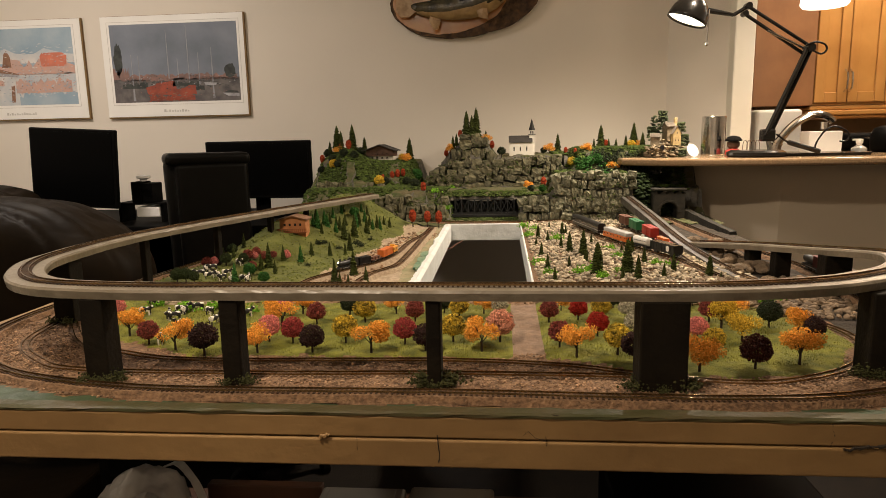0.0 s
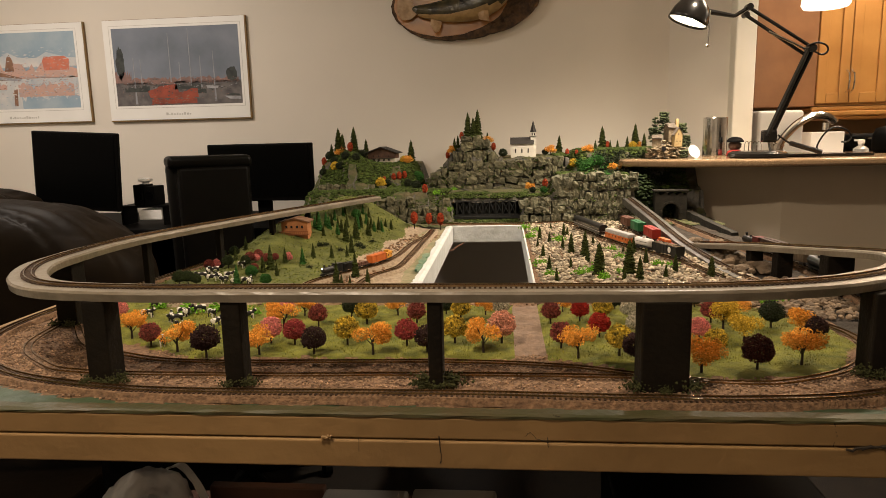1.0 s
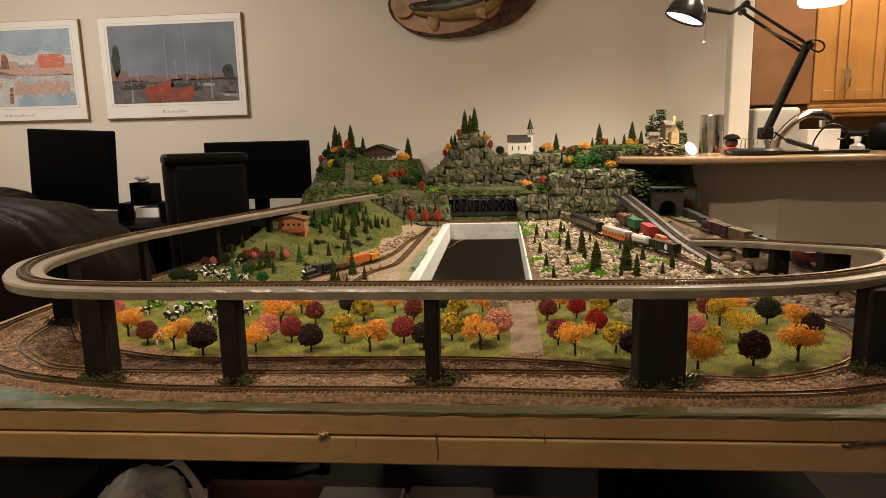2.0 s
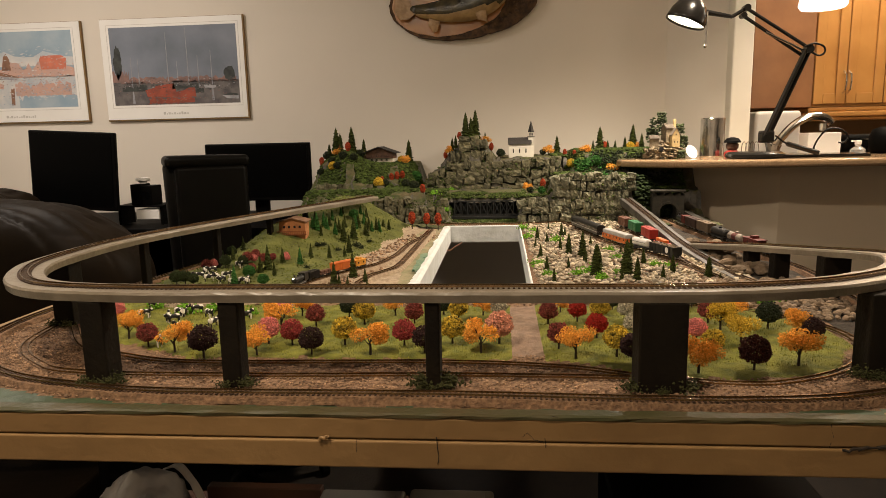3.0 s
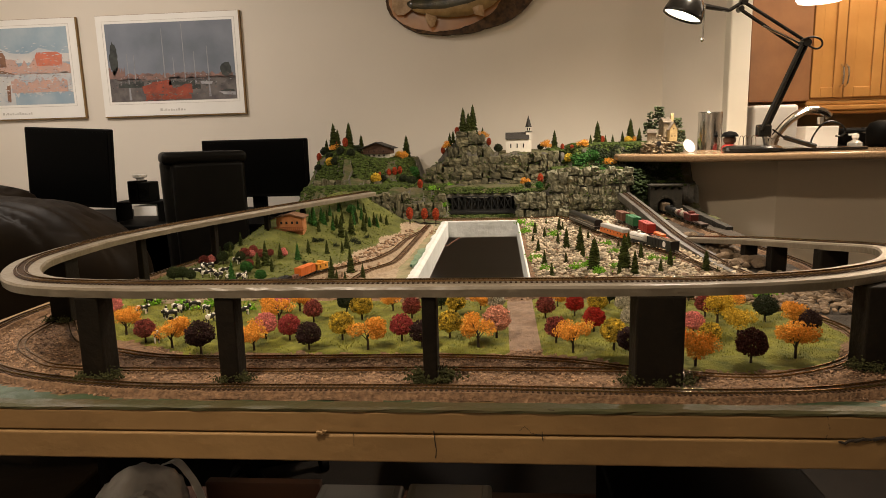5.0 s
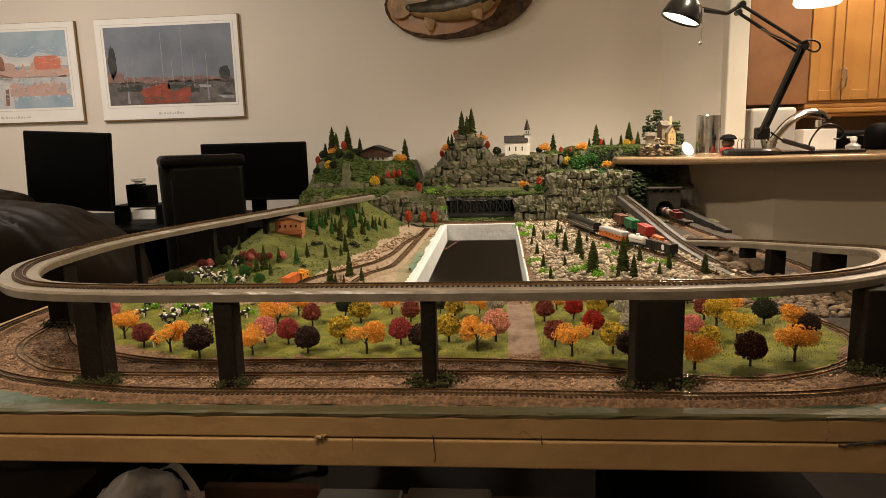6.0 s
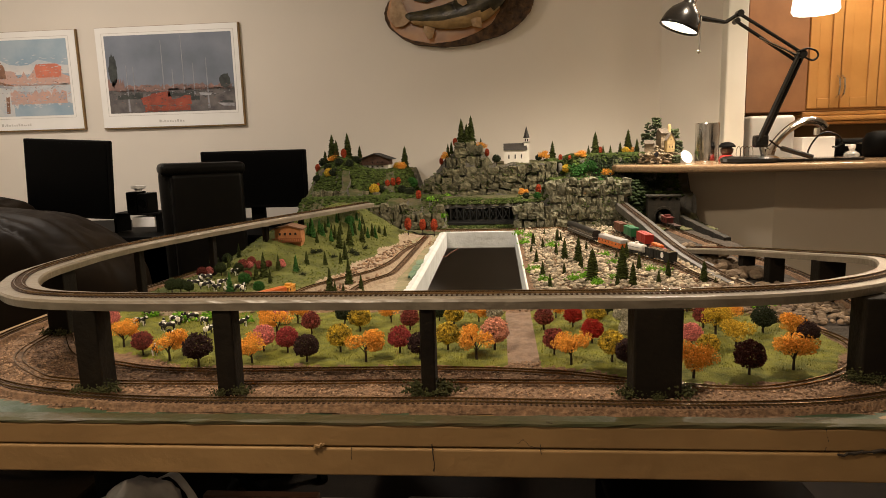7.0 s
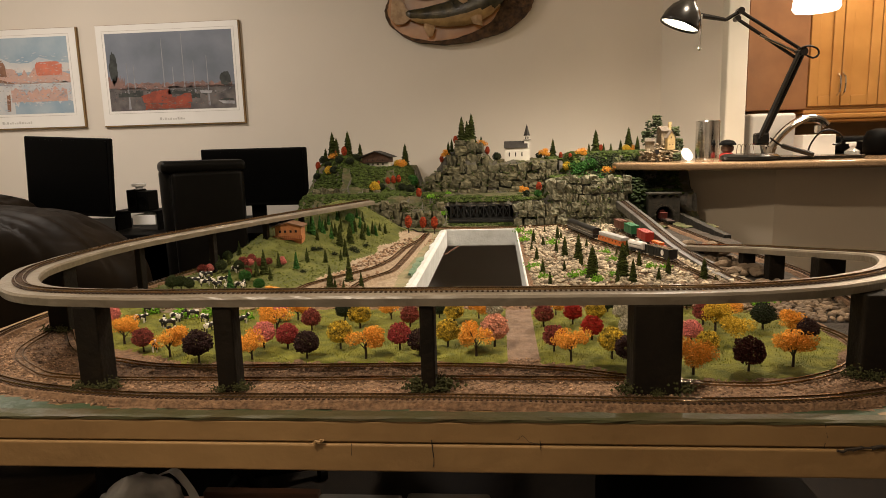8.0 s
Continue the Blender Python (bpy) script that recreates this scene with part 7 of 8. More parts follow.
poster(-2.535, -1.880, 1.290, 1.736, "white framed print of a blue and peach harbour scene", shapes, (0.06, 0.075, 0.155, 0.085), (0.38, 0.60), [(P_LIGHT, 0, 1, 0.62, 0.8, 60, 0.012), (P_BLUE, 0, 1, 0.0, 0.3, 60, 0.010), (P_PEACH, 0.45, 1, 0.14, 0.60, 220, 0.007), (P_LIGHT, 0.2, 1, 0.1, 0.5, 160, 0.008), (P_BOAT, 0.25, 0.95, 0.2, 0.55, 90, 0.005), (P_PALE, 0.3, 1, 0.3, 0.6, 70, 0.006), (P_BLUE, 0.5, 1.0, 0.12, 0.45, 60, 0.006)])


def fish_plaque():
    mx, mz = -0.150, 1.752
    th = thing("fish_trophy", (mx, 2.946, mz), "mounted fish trophy on an oval bark-edged wood slab", "trophy")

    def slab(name, cx, cz, rx, rz, y0, y1, m, label, rough):
        bm = B()
        n = 96
        ring = []
        for k in range(n):
            a = 6.283 * k / n
            r = 1 + rough * (noise.noise(Vector((3 * math.cos(a), 3 * math.sin(a), rx * 9))) + 0.6 * noise.noise(Vector((11 * math.cos(a), 11 * math.sin(a), 2))))
            x, z = cx + rx * r * math.cos(a), cz + rz * r * math.sin(a)
            ring.append((x, z + 0.07 * x))
        f = bm.faces.new([bm.verts.new((x, y0, z)) for x, z in ring])
        e = bmesh.ops.extrude_face_region(bm, geom=[f])
        bmesh.ops.translate(bm, verts=[g for g in e["geom"] if isinstance(g, bmesh.types.BMVert)], vec=(0, y1 - y0, 0))
        bmesh.ops.recalc_face_normals(bm, faces=bm.faces)
        return part(name, bm, m, th, label)
    bark = mat("trophy_bark", (0.105, 0.055, 0.022), (0.028, 0.015, 0.008), 0.9, 45, 1.0, 70, detail=9)
    slab("bark", 0.0, 0.0, 0.316, 0.158, -0.030, 0, bark, "rough dark bark edge", 0.035)
    slab("slab", -0.062, 0.004, 0.243, 0.143, -0.0335, -0.0305, mat("varnished_wood", (0.40, 0.185, 0.055), (0.27, 0.105, 0.028), 0.3, 8, 0.1), "varnished orange wood face", 0.03)
    rnd = random.Random(61)
    verts, faces = [], []
    for _ in range(240):
        x, z = rnd.uniform(0.06, 0.30), rnd.uniform(-0.13, 0.13)
        if (x / 0.305) ** 2 + (z / 0.15) ** 2 > 1 or ((x + 0.062) / 0.235) ** 2 + (z / 0.14) ** 2 < 1:
            continue
        sv, sf = STONES[rnd.randrange(14)]
        b0, g = len(verts), rnd.uniform(0.006, 0.013)
        verts += [Vector((x + v.x * g, -0.030 + v.z * g * 0.6, z + 0.07 * x + v.y * g)) for v in sv]
        faces += [tuple(b0 + j for j in f) for f in sf]
    tagged(from_lists("bark_relief", verts, faces, bark, th), kind="stuff")
    skin = mat("fish_skin", (0.060, 0.048, 0.020), (0.014, 0.012, 0.008), 0.22, 26, 0.3, 160)
    belly = mat("fish_belly", (0.34, 0.22, 0.09), (0.20, 0.12, 0.045), 0.3, 30, 0.2)
    fin_m = mat("fish_fin", (0.42, 0.27, 0.14), (0.24, 0.14, 0.06), 0.3, 40, 0.2)
    # body bends like a shallow bow, the head lifts to the right
    def bow(x):
        return -0.030 + 0.85 * (x + 0.03) ** 2 + 0.16 * x
    prof = [(0.012, -0.225), (0.020, -0.20), (0.030, -0.15), (0.046, -0.06), (0.060, 0.03), (0.064, 0.10), (0.058, 0.15), (0.042, 0.19), (0.022, 0.215), (0.006, 0.225)]
    for name, m, grow, low, lab in (("fish_body", skin, 1.0, 0.0, "dark glossy fish body"), ("fish_belly", belly, 0.93, -0.012, "pale tan belly")):
        bm = B()
        lathe(bm, [(r * grow, z * (1 if low == 0 else 0.9)) for r, z in prof], seg=24, m=Matrix.Rotation(math.pi / 2, 4, "Y"))
        for v in bm.verts:
            v.co.y = v.co.y * 0.5 - 0.058
            v.co.z = v.co.z + bow(v.co.x) + low
        part(name, bm, m, th, lab, True)

    def fin(pts, y, m=fin_m):
        bm = B()
        mid = sum((Vector((x, y - 0.004, z)) for x, z in pts), Vector()) / len(pts)
        c = bm.verts.new(mid)
        back = [bm.verts.new((x, y + 0.006, z)) for x, z in pts]
        vs = [bm.verts.new((x, y, z)) for x, z in pts]
        n = len(pts)
        for k in range(n):
            bm.faces.new((vs[k], vs[(k + 1) % n], c))
            bm.faces.new((back[k], back[(k + 1) % n], vs[(k + 1) % n], vs[k]))
        bm.faces.new(list(reversed(back)))
        bmesh.ops.recalc_face_normals(bm, faces=bm.faces)
        part("fin", bm, m, th, "tan fin")
    fin([(-0.20, -0.05), (-0.225, -0.005), (-0.245, 0.045), (-0.275, 0.052), (-0.287, 0.0), (-0.290, -0.05), (-0.270, -0.075), (-0.235, -0.075)], -0.062)
    fin([(-0.145, -0.075), (-0.150, -0.100), (-0.128, -0.132), (-0.112, -0.128), (-0.100, -0.090)], -0.070)
    fin([(0.050, -0.060), (0.060, -0.088), (0.100, -0.098), (0.095, -0.055), (0.075, -0.030)], -0.080)
    fin([(0.0, 0.005), (-0.010, 0.040), (0.002, 0.052), (0.030, 0.030), (0.040, 0.0), (0.022, -0.010)], -0.098)
    fin([(-0.19, 0.030), (-0.150, 0.060), (-0.10, 0.065), (-0.095, 0.035), (-0.13, 0.020)], -0.050, skin)
    bm = B(); bmesh.ops.create_uvsphere(bm, u_segments=12, v_segments=8, radius=0.009, matrix=Matrix.Translation((0.165, -0.088, 0.058)))
    part("eye", bm, M_SCREEN, th, "black glass eye")


fish_plaque()


# ---- kitchen ----
def kitchen():
    (ax, az), (bx, bz), (dx, dz), (ex, ez), (gx, gz) = [(1.176, 1.271), (1.449, 1.283), (1.595, 1.274), (1.761, 1.265), (1.676, 1.477)]
    th = thing("wall_cabinet", (ax, 3.30, bz), "honey oak wall cabinet with raised panel doors", "cabinet", "wall cabinets")
    bm = B(); box(bm, 0.0, bx - ax, -0.02, 0.29, 0.0, 2.395 - bz, 0.003)
    part("side_panel", bm, M_OAKDARK, th, "darker oak side panel")
    bm = B(); box(bm, bx - ax + 0.001, 1.9, 0.0, 0.29, 0.0, 2.395 - bz, 0.002)
    part("body", bm, M_OAK, th)
    x = bx - ax + 0.004
    for w in (dx - bx, ex - dx, 0.30, 0.30):
        def slab(a, b, y0, y1, lo, hi, m=M_OAK, bev=0.003):
            q = B(); box(q, a, b, y0, y1, lo, hi, bev); return q
        door = part("door", slab(x + 0.002, x + w - 0.002, -0.010, -0.001, 0.012, 0.95), M_OAK, th)
        for a, b, lo, hi in ((x + 0.002, x + 0.045, 0.012, 0.95), (x + w - 0.045, x + w - 0.002, 0.012, 0.95), (x + 0.0455, x + w - 0.0455, 0.012, 0.06), (x + 0.0455, x + w - 0.0455, 0.90, 0.95)):
            part("stile", slab(a, b, -0.020, -0.0105, lo, hi), M_OAK, door)
        x += w
    for s in (-0.011, 0.011):
        bm = B()
        pts = [Vector((dx - ax + s, -0.02, 0.06)), Vector((dx - ax + s, -0.042, 0.075)), Vector((dx - ax + s, -0.048, 0.11)), Vector((dx - ax + s, -0.042, 0.145)), Vector((dx - ax + s, -0.02, 0.16))]
        for p, q in zip(pts, pts[1:]):
            cyl(bm, p, q, 0.004, None, 8)
        part("handle", bm, M_CHROME, th, "satin metal bow handle")
    for k, (y, lo, hi) in enumerate(((-0.012, -0.022, -0.001), (-0.022, -0.046, -0.0225), (-0.008, -0.062, -0.0465))):
        bm = B(); box(bm, bx - ax - 0.01, 1.9, y, 0.28, lo, hi, 0.006)
        part("moulding", bm, M_OAK, th, "oak light rail moulding")
    th = thing("base_cabinet", (0.99, 3.0, 0), "oak base cabinet with sink worktop", "cabinet")
    bm = B(); box(bm, 0.02, 1.9, 0.0, 0.58, 0, 0.889, 0.003)
    part("body", bm, M_OAK, th)
    bm = B(); box(bm, 0.02, 1.9, -0.02, 0.59, 0.89, 0.925, 0.004)
    part("worktop", bm, M_GRANITE, th)


kitchen()


def on_counter():
    CZ = 1.0905
    (ax, az), (bx, bz) = [(0.726, 1.229), (0.81, 1.098)]
    th = thing("steel_canister", ((ax + bx) / 2, 2.50, CZ), "brushed stainless steel cylinder on the counter", "canister")
    r = (bx - ax) / 2
    bm = B(); lathe(bm, [(r * 0.96, 0), (r, 0.003), (r, az - CZ - 0.003), (r * 0.97, az - CZ), (r * 0.93, az - CZ - 0.001), (r * 0.92, az - CZ - 0.02)], seg=36)
    part("cylinder", bm, M_CHROME, th, smooth=False)
    (ax, az), (bx, bz) = [(0.785, 1.159), (0.84, 1.097)]
    th = thing("novelty_bust", ((ax + bx) / 2, 2.42, CZ), "small dark capped figurine bust with red base", "figurine")
    r = (bx - ax) / 2
    bm = B(); lathe(bm, [(r * 0.9, 0), (r, 0.006), (r * 0.9, 0.018), (r * 0.55, 0.024)], seg=20)
    part("base", bm, M_TRAINRED, th, "red base")
    bm = B(); lathe(bm, [(r * 0.5, 0.0245), (r * 0.75, 0.032), (r * 0.78, 0.044), (r * 0.6, 0.0495)], seg=20)
    part("head", bm, M_WOODDK, th)
    bm = B(); lathe(bm, [(r * 1.05, 0.050), (r * 1.0, 0.056), (r * 0.7, 0.065), (r * 0.2, 0.069)], seg=20)
    part("cap", bm, M_BLACK, th, "black cap")
    (ax, az), = [(0.655, 1.114)]
    th = thing("white_saucer", (ax, 2.36, CZ), "white saucer leaning on the castle", "saucer")
    bm = B(); lathe(bm, [(0.012, 0), (0.023, 0.003), (0.024, 0.0045), (0.012, 0.002)], seg=28, m=Matrix.Translation((0, 0, 0.0215)) @ Matrix.Rotation(math.radians(62), 4, "X") @ Matrix.Rotation(math.radians(25), 4, "Y"))
    part("dish", bm, M_WHITE, th)
    (ax, az), (bx, bz) = [(1.112, 1.263), (1.307, 1.095)]
    th = thing("white_appliance", ((ax + bx) / 2, 3.12, 0.9255), "tall white kitchen appliance with rounded corners", "appliance")
    w = (bx - ax) / 2
    bm = B(); rounded(bm, -w, w, -0.08, 0.08, 0, az - 0.9255, 0.015)
    part("body", bm, M_WHITE, th)
    for k in range(2):
        bm = B(); box(bm, w - 0.03, w - 0.024, -0.083, -0.0805, az - 0.97 - 0.03 * k, az - 0.963 - 0.03 * k)
        part("button", bm, M_BLACK, th)
    (ax, az), (bx, bz) = [(1.137, 1.168), (1.255, 1.092)]
    th = thing("white_box", ((ax + bx) / 2, 2.62, CZ), "square white box on the counter", "box")
    w = (bx - ax) / 2
    bm = B(); box(bm, -w, w, -0.04, 0.04, 0, az - CZ, 0.003)
    part("box", bm, M_WHITE, th)
    (ax, az), (bx, bz) = [(1.292, 1.159), (1.432, 1.092)]
    th = thing("black_toaster", ((ax + bx) / 2, 2.70, CZ), "black toaster with chrome edge", "toaster")
    w = (bx - ax) / 2
    bm = B(); rounded(bm, -w, w, -0.06, 0.06, 0.004, az - CZ, 0.02)
    part("body", bm, M_BLACK, th)
    bm = B(); box(bm, -w * 0.8, w * 0.8, -0.062, -0.0605, az - CZ - 0.022, az - CZ - 0.016)
    part("trim", bm, M_CHROME, th, "chrome trim strip")
    bm = B(); box(bm, -w * 0.8, w * 0.8, -0.05, 0.05, 0, 0.0035)
    part("foot", bm, M_BLACK, th)
    (ax, az), (bx, bz) = [(1.325, 1.174), (1.43, 1.092)]
    th = thing("black_kettle", ((ax + bx) / 2, 2.52, CZ), "round black appliance on the counter", "appliance")
    w = (bx - ax) / 2
    bm = B(); lathe(bm, [(w * 0.8, 0), (w, 0.012), (w, 0.06), (w * 0.8, 0.085), (w * 0.3, 0.094)], seg=28)
    part("body", bm, M_BLACK, th, smooth=True)
    (ax, az), (bx, bz) = [(1.21, 1.139), (1.258, 1.09)]
    th = thing("soap_bottle", ((ax + bx) / 2, 2.42, CZ), "small clear soap pump bottle", "bottle")
    bm = B(); lathe(bm, [(0.020, 0), (0.024, 0.004), (0.024, 0.018), (0.010, 0.028)], seg=20)
    part("bottle", bm, M_PLASTIC, th)
    bm = B(); lathe(bm, [(0.008, 0.0285), (0.009, 0.034), (0.011, 0.036), (0.011, 0.048), (0.004, 0.05)], seg=16); box(bm, -0.022, 0, -0.004, 0.004, 0.044, 0.050)
    part("pump", bm, M_WHITE, th, "white pump head")
    # faucet
    p = [(1.165, 1.1), (1.177, 1.129), (1.224, 1.187), (1.279, 1.226), (1.33, 1.236), (1.372, 1.223), (1.392, 1.204)]
    th = thing("kitchen_faucet", (p[0][0], 2.95, 0.9255), "brushed metal pull-out kitchen faucet", "faucet")
    pts = [Vector((0, 0, 0)), Vector((0, 0, 0.10))] + [Vector((x - p[0][0], 0, z - 0.9255)) for x, z in p]
    bm = B()
    line = spline(pts, 0.01)
    for i, (u, v) in enumerate(zip(line, line[1:])):
        cyl(bm, u, v + (v - u) * 0.2, 0.017 if i > len(line) * 0.4 else 0.022, None, 12)
    part("spout", bm, M_CHROME, th)
    bm = B(); cyl(bm, pts[-1] + Vector((-0.035, 0, 0.0)), pts[-1] + Vector((-0.035, 0, -0.03)), 0.014)
    part("spray_head", bm, M_CHROME, th)
    # wire egg rack
    (ax, az), = [(0.887, 1.103)]
    th = thing("wire_rack", (ax, 2.45, CZ), "small chrome wire rack", "rack")
    for k in range(4):
        bm = B()
        for j in range(8):
            a, b = math.pi * j / 8, math.pi * (j + 1) / 8
            cyl(bm, (-0.024 + 0.014 * k + 0.008 * math.cos(a), 0, 0.03 + 0.022 * math.sin(a)), (-0.024 + 0.014 * k + 0.008 * math.cos(b), 0, 0.03 + 0.022 * math.sin(b)), 0.0012, None, 6)
        for s in (-0.008, 0.008):
            cyl(bm, (-0.024 + 0.014 * k + s, 0, 0), (-0.024 + 0.014 * k + s, 0, 0.03), 0.0012, None, 6)
        part("loop", bm, M_CHROME, th)


M_PLASTIC = mat("clear_plastic", (0.75, 0.76, 0.74), (0.70, 0.71, 0.69), 0.2, 10, 0.0)
M_PLASTIC.node_tree.nodes["Principled BSDF"].inputs["Transmission Weight"].default_value = 0.7
on_counter()


def desk_lamp():
    rim = [(0.537, 1.551), (0.659, 1.508), (0.600, 1.600), (0.663, 1.560), (0.745, 1.543)]
    arm = [(0.788, 1.568), (0.779, 1.545), (0.988, 1.438), (0.965, 1.418), (0.985, 1.433), (0.872, 1.160), (0.884, 1.119)]
    th = thing("desk_lamp", (arm[6][0], 2.28, 1.0905), "black swing-arm desk lamp, switched on", "lamp")
    o = Vector((arm[6][0], 2.28, 1.0905))
    V = lambda q, y=0.0: Vector((q[0], 2.28 + y, q[1])) - o
    bm = B(); lathe(bm, [(0.085, 0), (0.092, 0.004), (0.092, 0.014), (0.080, 0.021), (0.02, 0.023)], seg=32, m=Matrix.Translation((-0.038, 0.02, 0)))
    part("base", bm, M_BLACKGLOSS, th, "glossy black round base")
    bm = B(); cyl(bm, (0, 0, 0.02), V(arm[5]), 0.008)
    part("post", bm, M_CHROME, th)
    bm = B(); q = V(arm[5]); box(bm, q.x - 0.022, q.x + 0.022, -0.016, 0.016, q.z - 0.02, q.z + 0.02, 0.006)
    part("bracket", bm, M_BLACKGLOSS, th)
    for s in (-0.011, 0.011):
        bm = B(); cyl(bm, V(arm[5], s) + Vector((s, 0, 0)), V(arm[4], s) + Vector((s, 0, 0)), 0.0075, None, 10)
        part("lower_arm", bm, M_BLACKGLOSS, th)
    for a, b in ((arm[0], arm[2]), (arm[1], arm[3])):
        bm = B(); cyl(bm, V(a), V(b), 0.0055, None, 10)
        part("upper_arm", bm, M_BLACKGLOSS, th)
    bm = B(); cyl(bm, V(arm[1]) + Vector((0.07, -0.008, -0.055)), V(arm[4]) + Vector((-0.02, -0.008, 0.0)), 0.004, None, 8)
    part("spring", bm, M_CHROME, th, "steel tension spring")
    bm = B(); cyl(bm, V(arm[4], -0.02), V(arm[4], 0.02), 0.013)
    part("elbow", bm, M_BLACKGLOSS, th)
    bm = B(); cyl(bm, V(arm[0], -0.014), V(arm[0], 0.014), 0.011); cyl(bm, V(arm[1], -0.014), V(arm[1], 0.014), 0.009)
    part("joint", bm, M_BLACKGLOSS, th)
    bm = B(); cyl(bm, V(rim[3]), V(rim[4]), 0.009, 0.006); cyl(bm, V(rim[4]), V(arm[0]), 0.006)
    part("neck", bm, M_BLACKGLOSS, th)
    bm = B(); cyl(bm, V(rim[3]) + Vector((0, -0.02, 0)), V(rim[3]) + Vector((-0.004, -0.02, -0.105)), 0.0026, None, 8); lathe(bm, [(0.001, -0.006), (0.005, -0.004), (0.006, 0), (0.004, 0.005)], at=V(rim[3]) + Vector((-0.004, -0.02, -0.108)), seg=12)
    sw = part("switch_rod", bm, M_CHROME, th, "thin chrome rod")
    # shade: its mouth opens down and a little towards the room
    a, b = V(rim[0]), V(rim[1])
    mid = (a + b) / 2
    r = (b - a).length / 2
    axis = Vector((b.z - a.z, 0, -(b.x - a.x))).normalized() * -1
    axis = (axis + Vector((0.05, 0.0, 0))).normalized()
    m = Matrix.Translation(mid) @ axis.to_track_quat("Z", "Y").to_matrix().to_4x4()
    bm = B()
    prof = [(r, 0), (r * 0.98, 0.012), (r * 0.90, 0.035), (r * 0.72, 0.058), (r * 0.45, 0.075), (r * 0.30, 0.085), (r * 0.28, 0.11)]
    seg = 32
    outer = [[bm.verts.new((q * math.cos(6.283 * k / seg), q * math.sin(6.283 * k / seg), z)) for k in range(seg)] for q, z in prof]
    inner = [[bm.verts.new(((q - 0.002) * math.cos(6.283 * k / seg), (q - 0.002) * math.sin(6.283 * k / seg), z - 0.001)) for k in range(seg)] for q, z in prof]
    for rings in (outer, inner):
        for u, v in zip(rings, rings[1:]):
            for k in range(seg):
                bm.faces.new((u[k], u[(k + 1) % seg], v[(k + 1) % seg], v[k]))
    for k in range(seg):
        bm.faces.new((outer[0][k], outer[0][(k + 1) % seg], inner[0][(k + 1) % seg], inner[0][k]))
    bm.faces.new(outer[-1])
    bmesh.ops.transform(bm, matrix=m, verts=bm.verts)
    bmesh.ops.recalc_face_normals(bm, faces=bm.faces)
    shade = part("shade", bm, M_BLACKGLOSS, th, "glossy black metal shade", True)
    shade.data.materials.append(M_WHITE)
    bm = B()
    lathe(bm, [(r * 0.93, 0.006), (r * 0.88, 0.030), (r * 0.70, 0.053), (r * 0.42, 0.068)], seg=32, m=m)
    for f in [f for f in bm.faces if len(f.verts) > 4]:
        bm.faces.remove(f)
    part("reflector", bm, M_REFLECT, shade, "bright white reflector")
    bm = B(); lathe(bm, [(0.004, 0.010), (0.020, 0.016), (0.026, 0.030), (0.018, 0.048), (0.012, 0.066)], seg=20, m=m)
    part("bulb", bm, M_BULB, shade, "glowing bulb")
    # cable loops
    c = [(0.966, 1.440), (0.996, 1.449), (1.024, 1.440), (1.029, 1.422), (1.012, 1.412), (0.985, 1.425)]
    bm = B()
    ln = spline([V(q, -0.02) for q in c], 0.006)
    for u, v in zip(ln, ln[1:]):
        cyl(bm, u, v + (v - u) * 0.2, 0.0032, None, 6)
    part("cable", bm, M_BLACKGLOSS, th)
    c = [(0.893, 1.163), (0.932, 1.136), (0.977, 1.125), (1.031, 1.105), (1.016, 1.117), (1.025, 1.145), (1.047, 1.174), (1.074, 1.184), (1.106, 1.173), (1.12, 1.154), (1.109, 1.137), (1.088, 1.137)]
    bm = B()
    ln = spline([V(q, -0.02) for q in c], 0.006)
    for u, v in zip(ln, ln[1:]):
        cyl(bm, u, v + (v - u) * 0.2, 0.003, None, 6)
    part("cable", bm, M_BLACKGLOSS, th)
    bm = B(); cyl(bm, V(c[1], -0.02), V(c[3], -0.02), 0.008)
    part("inline_switch", bm, M_BLACKGLOSS, th)


M_BLACKGLOSS = mat("gloss_black", (0.010, 0.009, 0.008), None, 0.22, 20, 0)
M_REFLECT = mat("reflector_white", (0.85, 0.83, 0.78), None, 0.5, 20, 0)
desk_lamp()


def tray():
    (ax, az), (bx, bz) = [(0.924, 1.101), (1.201, 1.094)]
    th = thing("black_tray", ((ax + bx) / 2, 2.33, 1.0905), "flat black tray on the counter", "tray")
    w = (bx - ax) / 2
    bm = B(); box(bm, -w, w, -0.06, 0.06, 0, 0.010, 0.003)
    part("tray", bm, M_BLACKGLOSS, th)


tray()


def pendant():
    (ax, az), (bx, bz) = [(1.002, 1.578), (1.15, 1.576)]
    cx, r = (ax + bx) / 2, (bx - ax) / 2
    th = thing("pendant_light", (cx, 2.40, az), "white glass pendant light, switched on", "lamp")
    bm = B(); lathe(bm, [(r * 0.9, 0.0), (r, 0.01), (r * 0.9, 0.07), (r * 0.55, 0.14), (r * 0.2, 0.17)], seg=32)
    part("shade", bm, mat("lit_opal_glass", (1.0, 0.93, 0.80), (1.0, 0.93, 0.80), 0.4, 1, 0, emit=2.6), th, "glowing opal glass shade", True)
    bm = B(); cyl(bm, (0, 0, 0.17), (0, 0, 2.398 - az), 0.004)
    part("rod", bm, M_CHROME, th)


pendant()


